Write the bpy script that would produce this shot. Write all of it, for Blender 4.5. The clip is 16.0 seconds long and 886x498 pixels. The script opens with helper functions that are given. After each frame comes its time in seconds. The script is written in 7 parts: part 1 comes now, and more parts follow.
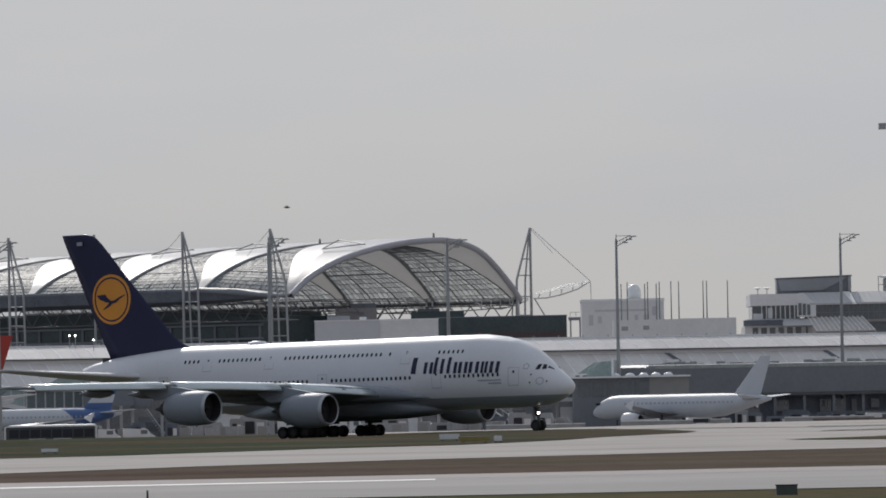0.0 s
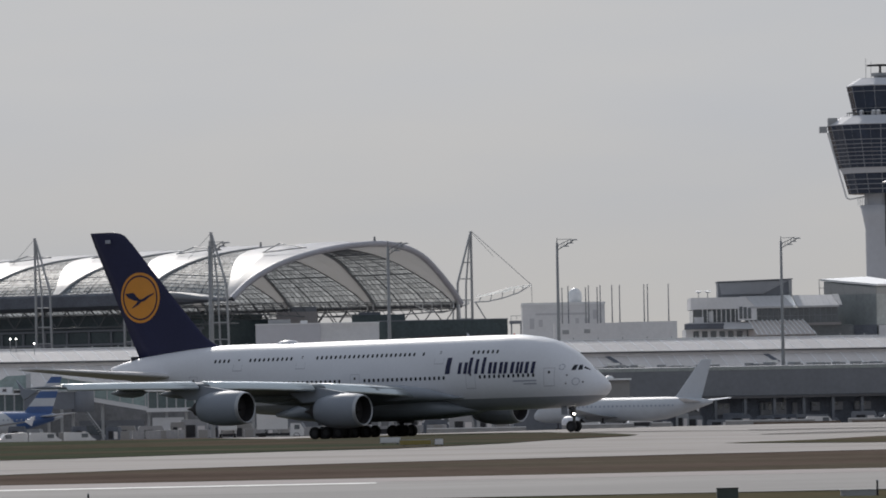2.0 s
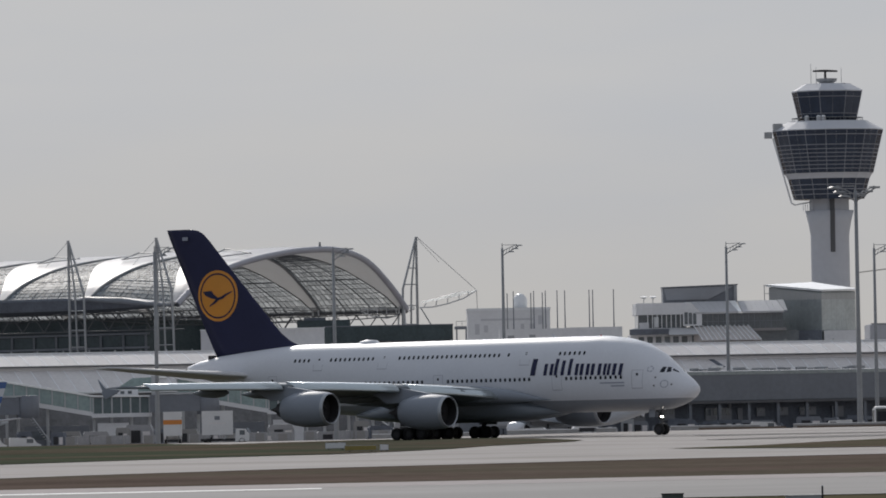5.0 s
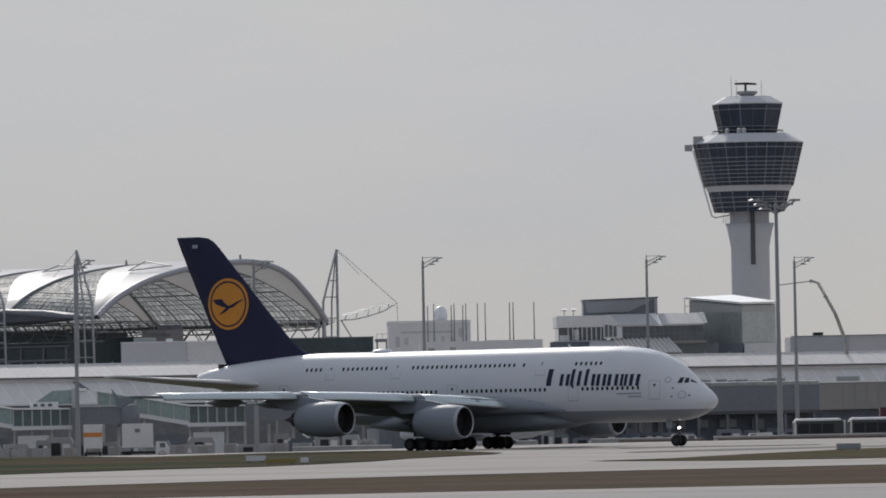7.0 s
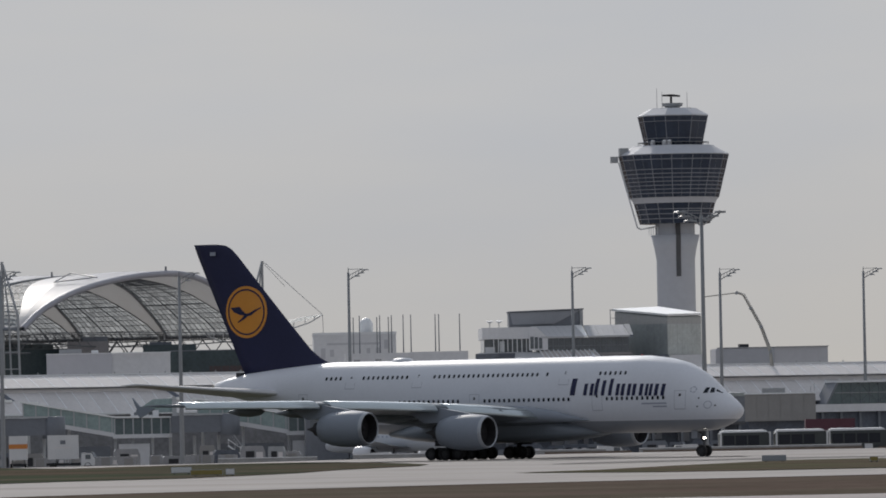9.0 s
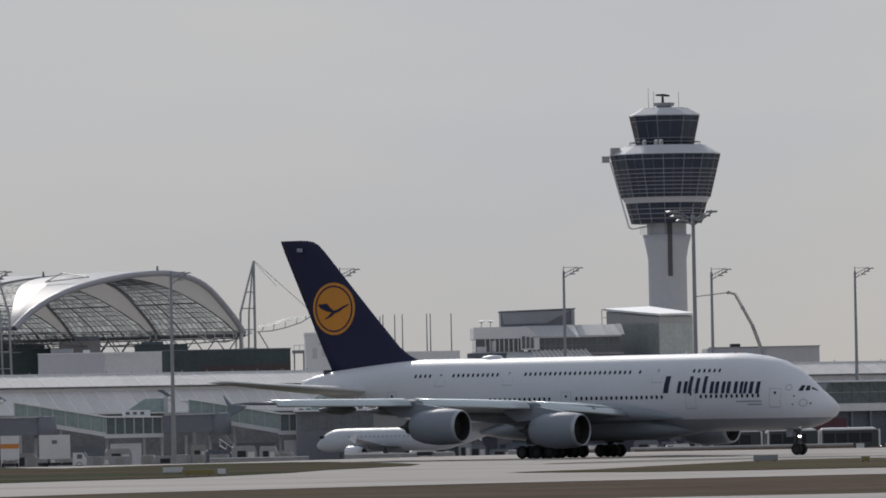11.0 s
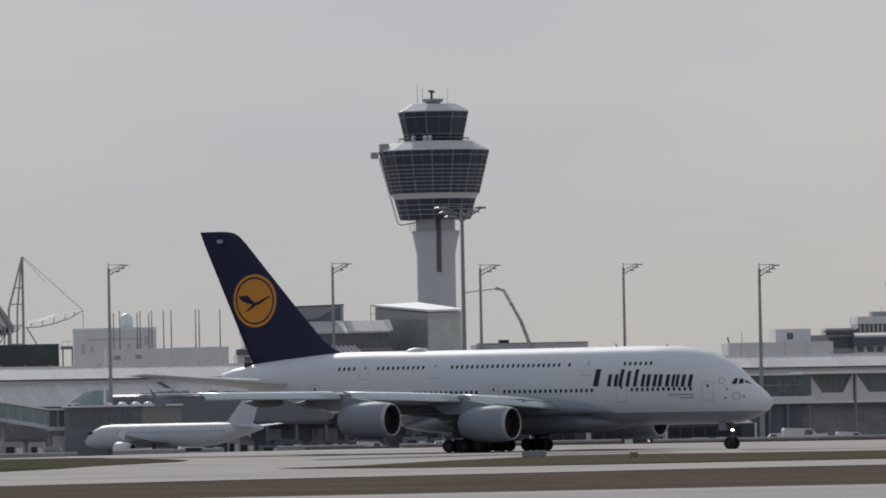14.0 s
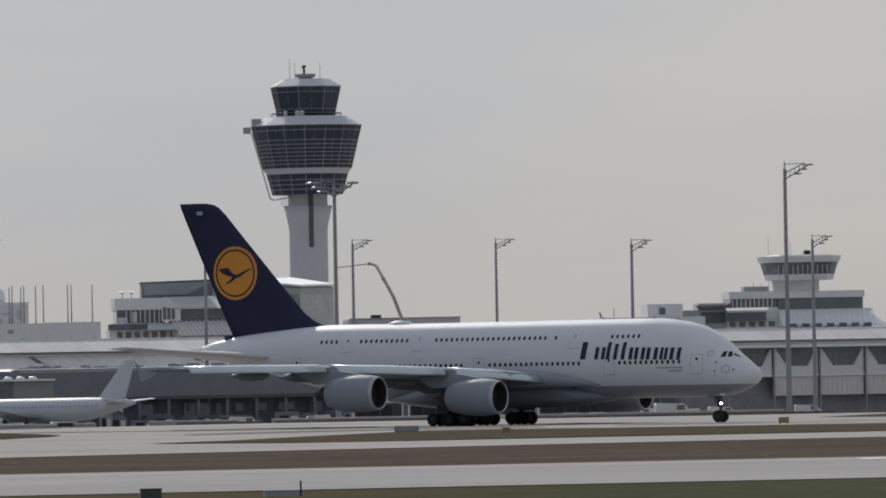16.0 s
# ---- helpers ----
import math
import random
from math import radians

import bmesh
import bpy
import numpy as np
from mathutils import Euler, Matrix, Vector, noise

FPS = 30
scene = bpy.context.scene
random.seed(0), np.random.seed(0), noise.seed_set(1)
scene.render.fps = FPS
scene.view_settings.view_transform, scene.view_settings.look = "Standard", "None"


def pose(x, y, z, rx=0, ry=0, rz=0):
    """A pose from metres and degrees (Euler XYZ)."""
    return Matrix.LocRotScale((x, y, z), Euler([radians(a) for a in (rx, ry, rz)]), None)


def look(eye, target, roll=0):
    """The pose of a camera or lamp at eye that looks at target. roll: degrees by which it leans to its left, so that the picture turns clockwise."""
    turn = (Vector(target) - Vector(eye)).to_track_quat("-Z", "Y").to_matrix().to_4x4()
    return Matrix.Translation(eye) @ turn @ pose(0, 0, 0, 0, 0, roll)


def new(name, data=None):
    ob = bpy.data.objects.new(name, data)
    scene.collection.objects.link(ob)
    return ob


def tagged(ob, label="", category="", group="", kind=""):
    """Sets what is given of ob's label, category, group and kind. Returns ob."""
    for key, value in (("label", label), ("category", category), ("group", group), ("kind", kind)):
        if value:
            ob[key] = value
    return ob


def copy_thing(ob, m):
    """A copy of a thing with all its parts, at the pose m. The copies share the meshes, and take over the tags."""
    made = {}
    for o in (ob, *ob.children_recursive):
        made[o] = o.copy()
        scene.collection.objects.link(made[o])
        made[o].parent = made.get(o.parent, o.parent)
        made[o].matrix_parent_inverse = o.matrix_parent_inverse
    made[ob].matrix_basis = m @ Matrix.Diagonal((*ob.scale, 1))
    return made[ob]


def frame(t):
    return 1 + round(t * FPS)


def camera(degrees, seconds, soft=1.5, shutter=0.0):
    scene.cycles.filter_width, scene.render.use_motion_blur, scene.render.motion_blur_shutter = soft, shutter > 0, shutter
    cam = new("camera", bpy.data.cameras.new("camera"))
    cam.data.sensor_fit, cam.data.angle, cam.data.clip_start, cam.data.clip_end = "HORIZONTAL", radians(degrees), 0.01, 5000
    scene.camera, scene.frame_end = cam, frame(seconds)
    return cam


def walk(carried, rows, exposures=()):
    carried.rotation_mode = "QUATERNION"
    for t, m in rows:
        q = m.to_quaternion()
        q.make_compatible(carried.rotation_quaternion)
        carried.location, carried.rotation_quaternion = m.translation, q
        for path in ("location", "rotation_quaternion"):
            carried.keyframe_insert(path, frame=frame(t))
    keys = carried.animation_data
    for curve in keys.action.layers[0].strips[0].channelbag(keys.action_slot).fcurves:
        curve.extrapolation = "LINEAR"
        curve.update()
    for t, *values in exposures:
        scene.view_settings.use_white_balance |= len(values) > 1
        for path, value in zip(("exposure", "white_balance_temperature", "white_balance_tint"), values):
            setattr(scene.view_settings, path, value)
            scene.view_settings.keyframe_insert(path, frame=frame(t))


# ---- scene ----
# The camera stands still on a low rise and only turns; a very long lens.
EYE = (0.0, 0.0, 3.06)
cam = camera(6.229, 16.0, soft=1.75, shutter=0.3)
ROLL = -1.16   # degrees; the head of the tripod is not quite level
AIM = [  # seconds, turn to the right, tilt up
    (0.0, -0.0010, 1.0953), (0.5, 0.1079, 1.1104), (1.0, 0.2125, 1.1140), (1.5, 0.2985, 1.1122), (2.0, 0.4153, 1.1116), (2.5, 0.7058, 1.1059),
    (3.0, 0.7904, 1.1132), (3.5, 0.7654, 1.1165), (6.0, 0.9310, 1.1684), (6.5, 1.1317, 1.1827), (7.0, 1.3632, 1.2203), (7.5, 1.5605, 1.2814),
    (8.0, 1.7371, 1.3032), (8.5, 1.8853, 1.2956), (9.0, 1.8882, 1.2921), (11.5, 2.0036, 1.2868), (12.0, 2.3636, 1.2783), (12.5, 2.7706, 1.2641),
    (13.0, 3.0486, 1.2523), (13.5, 3.2974, 1.2446), (14.0, 3.5735, 1.2279), (14.5, 3.9045, 1.1740), (15.0, 4.0211, 1.1427), (15.5, 4.1901, 1.1067),
    (16.0, 4.4684, 1.0344)]


def aim(pan, tilt, roll):
    p, t = radians(pan), radians(tilt)
    way = Vector((math.sin(p) * math.cos(t), math.cos(p) * math.cos(t), math.sin(t)))
    return look(EYE, Vector(EYE) + way * 100, roll)


walk(cam, [(t, aim(p, e, ROLL)) for t, p, e in AIM], exposures=((0.0, 0.07), (3.5, 0.03), (7.0, 0.05), (9.0, 0.01), (16.0, 0.0)))

# ---- light: bright haze, a veiled sun high beyond the terminal ----
SUN_EL, SUN_AZ = 30.0, -11.0   # degrees; azimuth from +y towards +x
world = bpy.data.worlds.new("sky")
scene.world = world
world.use_nodes = True
wn, wl = world.node_tree.nodes, world.node_tree.links
wn.clear()
w_out, w_bg = wn.new("ShaderNodeOutputWorld"), wn.new("ShaderNodeBackground")
w_sky = wn.new("ShaderNodeTexSky")
w_sky.sky_type, w_sky.sun_disc = "NISHITA", False
w_sky.sun_elevation, w_sky.sun_rotation = radians(SUN_EL), radians(SUN_AZ)
w_sky.air_density, w_sky.dust_density = 1.0, 3.0
w_dim = wn.new("ShaderNodeMix")
w_dim.data_type, w_dim.blend_type = "RGBA", "MULTIPLY"
w_dim.inputs[0].default_value = 1.0
w_dim.inputs[7].default_value = (0.040, 0.045, 0.055, 1)
w_geo, w_map = wn.new("ShaderNodeTexCoord"), wn.new("ShaderNodeMapping")
w_map.inputs["Scale"].default_value = (5.0, 5.0, 22.0)
w_noise, w_ramp = wn.new("ShaderNodeTexNoise"), wn.new("ShaderNodeValToRGB")
w_noise.inputs["Scale"].default_value, w_noise.inputs["Detail"].default_value = 1.6, 4.0
w_ramp.color_ramp.elements[0].position, w_ramp.color_ramp.elements[1].position = 0.48, 0.87
w_ramp.color_ramp.elements[0].color = (0.454, 0.476, 0.517, 1)
w_ramp.color_ramp.elements[1].color = (0.556, 0.541, 0.521, 1)
w_dome = w_ramp.color_ramp.elements.new(0.12)
w_dome.color = (0.422, 0.460, 0.529, 1)
w_mix = wn.new("ShaderNodeMix")
w_mix.data_type = "RGBA"
w_mix.inputs[0].default_value = 0.93
wl.new(w_sky.outputs[0], w_dim.inputs[6])
wl.new(w_geo.outputs["Generated"], w_map.inputs[0])
wl.new(w_map.outputs[0], w_noise.inputs["Vector"])
w_sep = wn.new("ShaderNodeVectorMath")   # haze: warmer low down and towards +x, cooler above
w_sep.operation, w_sep.inputs[1].default_value = "DOT_PRODUCT", (2.4, 0.0, -8.0)
w_add, w_tone = wn.new("ShaderNodeMath"), wn.new("ShaderNodeMath")
w_add.operation, w_tone.operation = "ADD", "ADD"
w_tone.inputs[1].default_value = 1.15
w_half = wn.new("ShaderNodeMath")
w_half.operation, w_half.inputs[1].default_value = "MULTIPLY", 0.45
wl.new(w_geo.outputs["Generated"], w_sep.inputs[0])
wl.new(w_sep.outputs["Value"], w_add.inputs[0])
w_wisp = wn.new("ShaderNodeMapRange")
w_wisp.clamp = False
w_wisp.inputs["From Min"].default_value, w_wisp.inputs["From Max"].default_value = 0.25, 0.75
w_wisp.inputs["To Min"].default_value, w_wisp.inputs["To Max"].default_value = 0.05, 0.95
wl.new(w_noise.outputs[0], w_wisp.inputs["Value"])
wl.new(w_wisp.outputs[0], w_add.inputs[1])
wl.new(w_add.outputs[0], w_tone.inputs[0])
wl.new(w_tone.outputs[0], w_half.inputs[0])
wl.new(w_half.outputs[0], w_ramp.inputs[0])
wl.new(w_dim.outputs[2], w_mix.inputs[6])
wl.new(w_ramp.outputs[0], w_mix.inputs[7])
w_dot, w_fall, w_mul = wn.new("ShaderNodeVectorMath"), wn.new("ShaderNodeMapRange"), wn.new("ShaderNodeMix")
w_dot.operation = "DOT_PRODUCT"
w_dot.inputs[1].default_value = (math.sin(radians(SUN_AZ)) * math.cos(radians(SUN_EL)), math.cos(radians(SUN_AZ)) * math.cos(radians(SUN_EL)), math.sin(radians(SUN_EL)))
w_fall.inputs["From Min"].default_value, w_fall.inputs["From Max"].default_value = -0.75, 0.72
w_fall.inputs["To Min"].default_value, w_fall.inputs["To Max"].default_value = 0.82, 1.0
w_fall.clamp = False
w_mul.data_type, w_mul.blend_type = "RGBA", "MULTIPLY"
w_mul.inputs[0].default_value = 1.0
wl.new(w_geo.outputs["Generated"], w_dot.inputs[0])
wl.new(w_dot.outputs["Value"], w_fall.inputs["Value"])
wl.new(w_mix.outputs[2], w_mul.inputs[6])
w_glow, w_sum = wn.new("ShaderNodeMapRange"), wn.new("ShaderNodeMath")   # bright veil round the hidden sun
w_glow.interpolation_type = "SMOOTHSTEP"
w_glow.inputs["From Min"].default_value, w_glow.inputs["From Max"].default_value = 0.91, 1.0
w_glow.inputs["To Min"].default_value, w_glow.inputs["To Max"].default_value = 0.0, 2.4
w_sum.operation = "ADD"
wl.new(w_dot.outputs["Value"], w_glow.inputs["Value"])
wl.new(w_fall.outputs[0], w_sum.inputs[0])
wl.new(w_glow.outputs[0], w_sum.inputs[1])
wl.new(w_sum.outputs[0], w_mul.inputs[7])
w_low, w_xyz, w_hor = wn.new("ShaderNodeMapRange"), wn.new("ShaderNodeSeparateXYZ"), wn.new("ShaderNodeMix")   # denser haze at the horizon
w_low.inputs["From Min"].default_value, w_low.inputs["From Max"].default_value = 0.0, 0.04
w_low.inputs["To Min"].default_value, w_low.inputs["To Max"].default_value = 0.87, 1.0
w_hor.data_type, w_hor.blend_type = "RGBA", "MULTIPLY"
w_hor.inputs[0].default_value = 1.0
wl.new(w_geo.outputs["Generated"], w_xyz.inputs[0])
wl.new(w_xyz.outputs["Z"], w_low.inputs["Value"])
wl.new(w_mul.outputs[2], w_hor.inputs[6])
wl.new(w_low.outputs[0], w_hor.inputs[7])
wl.new(w_hor.outputs[2], w_bg.inputs[0])
wl.new(w_bg.outputs[0], w_out.inputs[0])
sun = new("sun", bpy.data.lights.new("sun", "SUN"))
sun.data.energy, sun.data.angle, sun.data.color = 2.3, radians(6), (1.0, 0.94, 0.87)
se, sa = radians(SUN_EL), radians(SUN_AZ)
sun.matrix_world = look(Vector((math.sin(sa) * math.cos(se), math.cos(sa) * math.cos(se), math.sin(se))) * 300, (0, 0, 0))


# ---- materials ----
def mat(name, color, rough=0.6, metal=0.0, var=0.12, scale=0.6, fine=6.0, bump=0.0, emit=None, streak=None, spec=0.5):
    """A painted or mineral surface: two scales of variation over a base colour, and fine relief."""
    m = bpy.data.materials.new(name)
    m.use_nodes = True
    n, l = m.node_tree.nodes, m.node_tree.links
    b = n["Principled BSDF"]
    b.inputs["Roughness"].default_value, b.inputs["Metallic"].default_value = rough, metal
    b.inputs["Specular IOR Level"].default_value = spec
    if emit:
        b.inputs["Emission Color"].default_value, b.inputs["Emission Strength"].default_value = (*color, 1), emit
    b.inputs["Base Color"].default_value = (*color, 1)
    if var > 0:
        tc, mp = n.new("ShaderNodeTexCoord"), n.new("ShaderNodeMapping")
        if streak:
            mp.inputs["Scale"].default_value = streak
        n1, n2 = n.new("ShaderNodeTexNoise"), n.new("ShaderNodeTexNoise")
        n1.inputs["Scale"].default_value, n1.inputs["Detail"].default_value = scale, 5.0
        n2.inputs["Scale"].default_value, n2.inputs["Detail"].default_value = fine, 3.0
        l.new(tc.outputs["Object"], mp.inputs[0])
        l.new(mp.outputs[0], n1.inputs["Vector"])
        l.new(mp.outputs[0], n2.inputs["Vector"])
        add = n.new("ShaderNodeMath")
        add.operation = "ADD"
        l.new(n1.outputs[0], add.inputs[0])
        l.new(n2.outputs[0], add.inputs[1])
        rm = n.new("ShaderNodeMapRange")
        rm.inputs["From Min"].default_value, rm.inputs["From Max"].default_value = 0.6, 1.4
        rm.inputs["To Min"].default_value, rm.inputs["To Max"].default_value = 1 - var, 1 + var
        l.new(add.outputs[0], rm.inputs["Value"])
        mx = n.new("ShaderNodeMix")
        mx.data_type, mx.blend_type = "RGBA", "MULTIPLY"
        mx.inputs[0].default_value = 1.0
        mx.inputs[6].default_value = (*color, 1)
        l.new(rm.outputs[0], mx.inputs[7])
        l.new(mx.outputs[2], b.inputs["Base Color"])
        if bump:
            bp = n.new("ShaderNodeBump")
            bp.inputs["Strength"].default_value, bp.inputs["Distance"].default_value = bump, 0.05
            l.new(n2.outputs[0], bp.inputs["Height"])
            l.new(bp.outputs[0], b.inputs["Normal"])
    return m


def glass(name, color, rough=0.12, var=0.15, spec=0.8):
    """Dark glazing as seen from far off: dark body, glossy front."""
    return mat(name, color, rough, 0.0, var, 0.25, 1.5, spec=spec)


M_WHITE = mat("aircraft_white", (0.63, 0.643, 0.68), 0.42, 0, 0.04, 0.3, 3.0, spec=0.18)
M_NAVY = mat("navy_paint", (0.020, 0.022, 0.060), 0.4, 0, 0.10, 0.4, 3.0, spec=0.2)
M_YELLOW = mat("yellow_paint", (0.63, 0.25, 0.022), 0.35, 0, 0.06)
M_BELLY = mat("belly_grey", (0.26, 0.275, 0.305), 0.35, 0, 0.06)
M_WING = mat("wing_grey", (0.14, 0.16, 0.178), 0.4, 0, 0.08, 0.5, 3.0)
M_FAIRING = mat("fairing_grey", (0.165, 0.188, 0.215), 0.35, 0, 0.06)
M_SLAT = mat("slat_metal", (0.52, 0.57, 0.59), 0.3, 0.75, 0.06)
M_NACELLE = mat("nacelle_grey", (0.24, 0.265, 0.305), 0.5, 0, 0.05, spec=0.2)
M_LIP = mat("lip_metal", (0.36, 0.38, 0.41), 0.35, 0.3, 0.04)
M_DARK = mat("dark_metal", (0.022, 0.022, 0.026), 0.6, 0.1, 0.2)
M_FAN = mat("dark_fan", (0.030, 0.029, 0.031), 0.7, 0, 0.2, spec=0.1)
M_TYRE = mat("tyre_rubber", (0.012, 0.012, 0.013), 0.8, 0, 0.2)
# rims nearly black: the shadow under the airframe is put into the colour
M_RIM = mat("shade_dark_rim", (0.022, 0.022, 0.025), 0.5, 0.2, 0.1)
M_STRUT = mat("gear_strut", (0.09, 0.095, 0.10), 0.4, 0.2, 0.1)
M_DULLSTEEL = mat("dull_painted_steel", (0.44, 0.45, 0.46), 0.6, 0, 0.12, spec=0.2)
# shade round the main gear painted as a near-black colour
M_BOGIE = mat("shade_dark_bogie", (0.016, 0.016, 0.018), 0.7, 0, 0.2, spec=0.2)
M_WINDOW = mat("cabin_window", (0.016, 0.019, 0.027), 0.2, 0, 0.1, spec=0.25)
M_LIGHT = mat("taxi_light", (1.0, 0.93, 0.82), 0.4, 0, 0, emit=9.0)
M_CONCRETE = mat("concrete_pavement", (0.352, 0.328, 0.31), 0.9, 0, 0.10, 0.05, 0.5, bump=0.2, streak=(0.35, 1, 1), spec=0.05)
M_ASPHALT = mat("runway_asphalt", (0.298, 0.286, 0.274), 0.9, 0, 0.12, 0.04, 0.5, bump=0.2, streak=(0.2, 1, 1), spec=0.05)
M_GRASS = mat("dry_grass", (0.116, 0.090, 0.075), 0.95, 0, 0.35, 0.05, 0.8, bump=0.6, spec=0.0)


def patches(m, color, scale, lo, hi):
    """Lets a second ground colour come through in large soft patches."""
    n, l = m.node_tree.nodes, m.node_tree.links
    mx = n["Mix"]
    tc, no, rm, bl = n.new("ShaderNodeTexCoord"), n.new("ShaderNodeTexNoise"), n.new("ShaderNodeMapRange"), n.new("ShaderNodeMix")
    no.inputs["Scale"].default_value, no.inputs["Detail"].default_value = scale, 6.0
    rm.inputs["From Min"].default_value, rm.inputs["From Max"].default_value = lo, hi
    bl.data_type = "RGBA"
    bl.inputs[6].default_value, bl.inputs[7].default_value = tuple(mx.inputs[6].default_value), (*color, 1)
    l.new(tc.outputs["Object"], no.inputs["Vector"])
    l.new(no.outputs[0], rm.inputs["Value"])
    l.new(rm.outputs[0], bl.inputs[0])
    l.new(bl.outputs[2], mx.inputs[6])


patches(M_GRASS, (0.098, 0.086, 0.066), 0.022, 0.42, 0.66)
M_GREEN = mat("short_green_grass", (0.086, 0.092, 0.058), 0.95, 0, 0.35, 0.06, 1.2, bump=0.6, spec=0.0)
patches(M_GREEN, (0.098, 0.080, 0.052), 0.03, 0.45, 0.7)
patches(M_CONCRETE, (0.27, 0.25, 0.235), 0.03, 0.5, 0.72)
patches(M_ASPHALT, (0.35, 0.335, 0.32), 0.02, 0.45, 0.7)
M_ISLAND = mat("dull_green_grass", (0.064, 0.072, 0.050), 0.95, 0, 0.35, 0.05, 0.8, bump=0.6, spec=0.0)
patches(M_ISLAND, (0.108, 0.082, 0.064), 0.03, 0.42, 0.66)
M_WEDGE = mat("patchy_grass", (0.088, 0.085, 0.056), 0.95, 0, 0.35, 0.05, 0.8, bump=0.6, spec=0.0)
patches(M_WEDGE, (0.116, 0.088, 0.072), 0.06, 0.46, 0.6)
M_STRIPE = mat("white_marking", (0.75, 0.75, 0.73), 0.7, 0, 0.15)
M_GREYWALL = mat("grey_cladding", (0.16, 0.172, 0.195), 0.5, 0, 0.12, 0.2, 1.2)
M_WALL = mat("light_wall", (0.66, 0.66, 0.67), 0.7, 0, 0.08, 0.2, 1.5)
M_POST = mat("weathered_mast_steel", (0.25, 0.26, 0.27), 0.6, 0.2, 0.15)
M_STEEL = mat("galvanised_steel", (0.33, 0.34, 0.35), 0.5, 0.3, 0.12)
M_WHITESTEEL = mat("white_steel", (0.72, 0.73, 0.74), 0.45, 0.1, 0.08)
M_MEMBRANE = mat("white_membrane", (0.60, 0.605, 0.64), 0.38, 0, 0.06, 0.1, 1.0, spec=0.12)
mn, ml = M_MEMBRANE.node_tree.nodes, M_MEMBRANE.node_tree.links
m_thin, m_mix = mn.new("ShaderNodeBsdfTranslucent"), mn.new("ShaderNodeMixShader")   # the fabric lets daylight through
m_thin.inputs[0].default_value = (0.88, 0.87, 0.85, 1)
m_mix.inputs[0].default_value = 0.22
ml.new(mn["Principled BSDF"].outputs[0], m_mix.inputs[1])
ml.new(m_thin.outputs[0], m_mix.inputs[2])
ml.new(m_mix.outputs[0], mn["Material Output"].inputs[0])
mn, ml = M_MEMBRANE.node_tree.nodes, M_MEMBRANE.node_tree.links   # the cloth lets some light through
m_thin, m_mix = mn.new("ShaderNodeBsdfTranslucent"), mn.new("ShaderNodeMixShader")
m_thin.inputs[0].default_value, m_mix.inputs[0].default_value = (0.70, 0.69, 0.67, 1), 0.3
m_end = [n for n in mn if n.type == "OUTPUT_MATERIAL"][0]
m_face = m_end.inputs[0].links[0].from_socket
ml.new(m_face, m_mix.inputs[1])
ml.new(m_thin.outputs[0], m_mix.inputs[2])
ml.new(m_mix.outputs[0], m_end.inputs[0])
# dark glass with its body colour raised to stand in for distance haze
M_GLASSDARK = glass("haze_lifted_glazing", (0.10, 0.115, 0.128), 0.10, 0.3)
M_TAIL = mat("tailplane_grey", (0.55, 0.545, 0.55), 0.45, 0, 0.06, 0.3, 3.0, spec=0.2)
M_TOWER = mat("tower_concrete", (0.50, 0.51, 0.54), 0.75, 0, 0.05, 0.1, 0.8)


# ---- mesh helpers ----
def finish(name, bm, material, smooth=False):
    me = bpy.data.meshes.new(name)
    bmesh.ops.recalc_face_normals(bm, faces=bm.faces[:])
    if smooth:
        for f in bm.faces:
            f.smooth = True
    bm.to_mesh(me)
    bm.free()
    for m in (material if isinstance(material, (list, tuple)) else [material]):
        me.materials.append(m)
    return me


def part(name, bm, material, parent, label="", smooth=False, m=None):
    ob = new(name, finish(name, bm, material, smooth))
    ob.parent = parent
    if m is not None:
        ob.matrix_basis = m
    return tagged(ob, label)


def solo(name, bm, material, label, category, kind="", group="", smooth=False):
    return tagged(new(name, finish(name, bm, material, smooth)), label, category, group, kind)


def thing(name, m, label, category, group="", kind=""):
    ob = new(name)
    ob.matrix_basis = m
    return tagged(ob, label, category, group, kind)


def box(bm, x0, x1, y0, y1, z0, z1, m=None, mi=0):
    vs = [bm.verts.new((x, y, z)) for x in (x0, x1) for y in (y0, y1) for z in (z0, z1)]
    if m is not None:
        for v in vs:
            v.co = m @ v.co
    for q in ((0, 1, 3, 2), (4, 6, 7, 5), (0, 4, 5, 1), (2, 3, 7, 6), (0, 2, 6, 4), (1, 5, 7, 3)):
        bm.faces.new([vs[i] for i in q]).material_index = mi
    return bm


def boxes(*spans):
    bm = bmesh.new()
    for s in spans:
        box(bm, *s)
    return bm


def tube(bm, a, b, r0, r1=None, n=8, caps=True):
    a, b = Vector(a), Vector(b)
    r1 = r0 if r1 is None else r1
    d = (b - a).normalized()
    s = d.orthogonal().normalized()
    t = d.cross(s)
    rings = []
    for p, r in ((a, r0), (b, r1)):
        rings.append([bm.verts.new(p + (s * math.cos(2 * math.pi * i / n) + t * math.sin(2 * math.pi * i / n)) * r) for i in range(n)])
    for i in range(n):
        bm.faces.new((rings[0][i], rings[0][(i + 1) % n], rings[1][(i + 1) % n], rings[1][i]))
    if caps:
        bm.faces.new(rings[0][::-1])
        bm.faces.new(rings[1])
    return bm


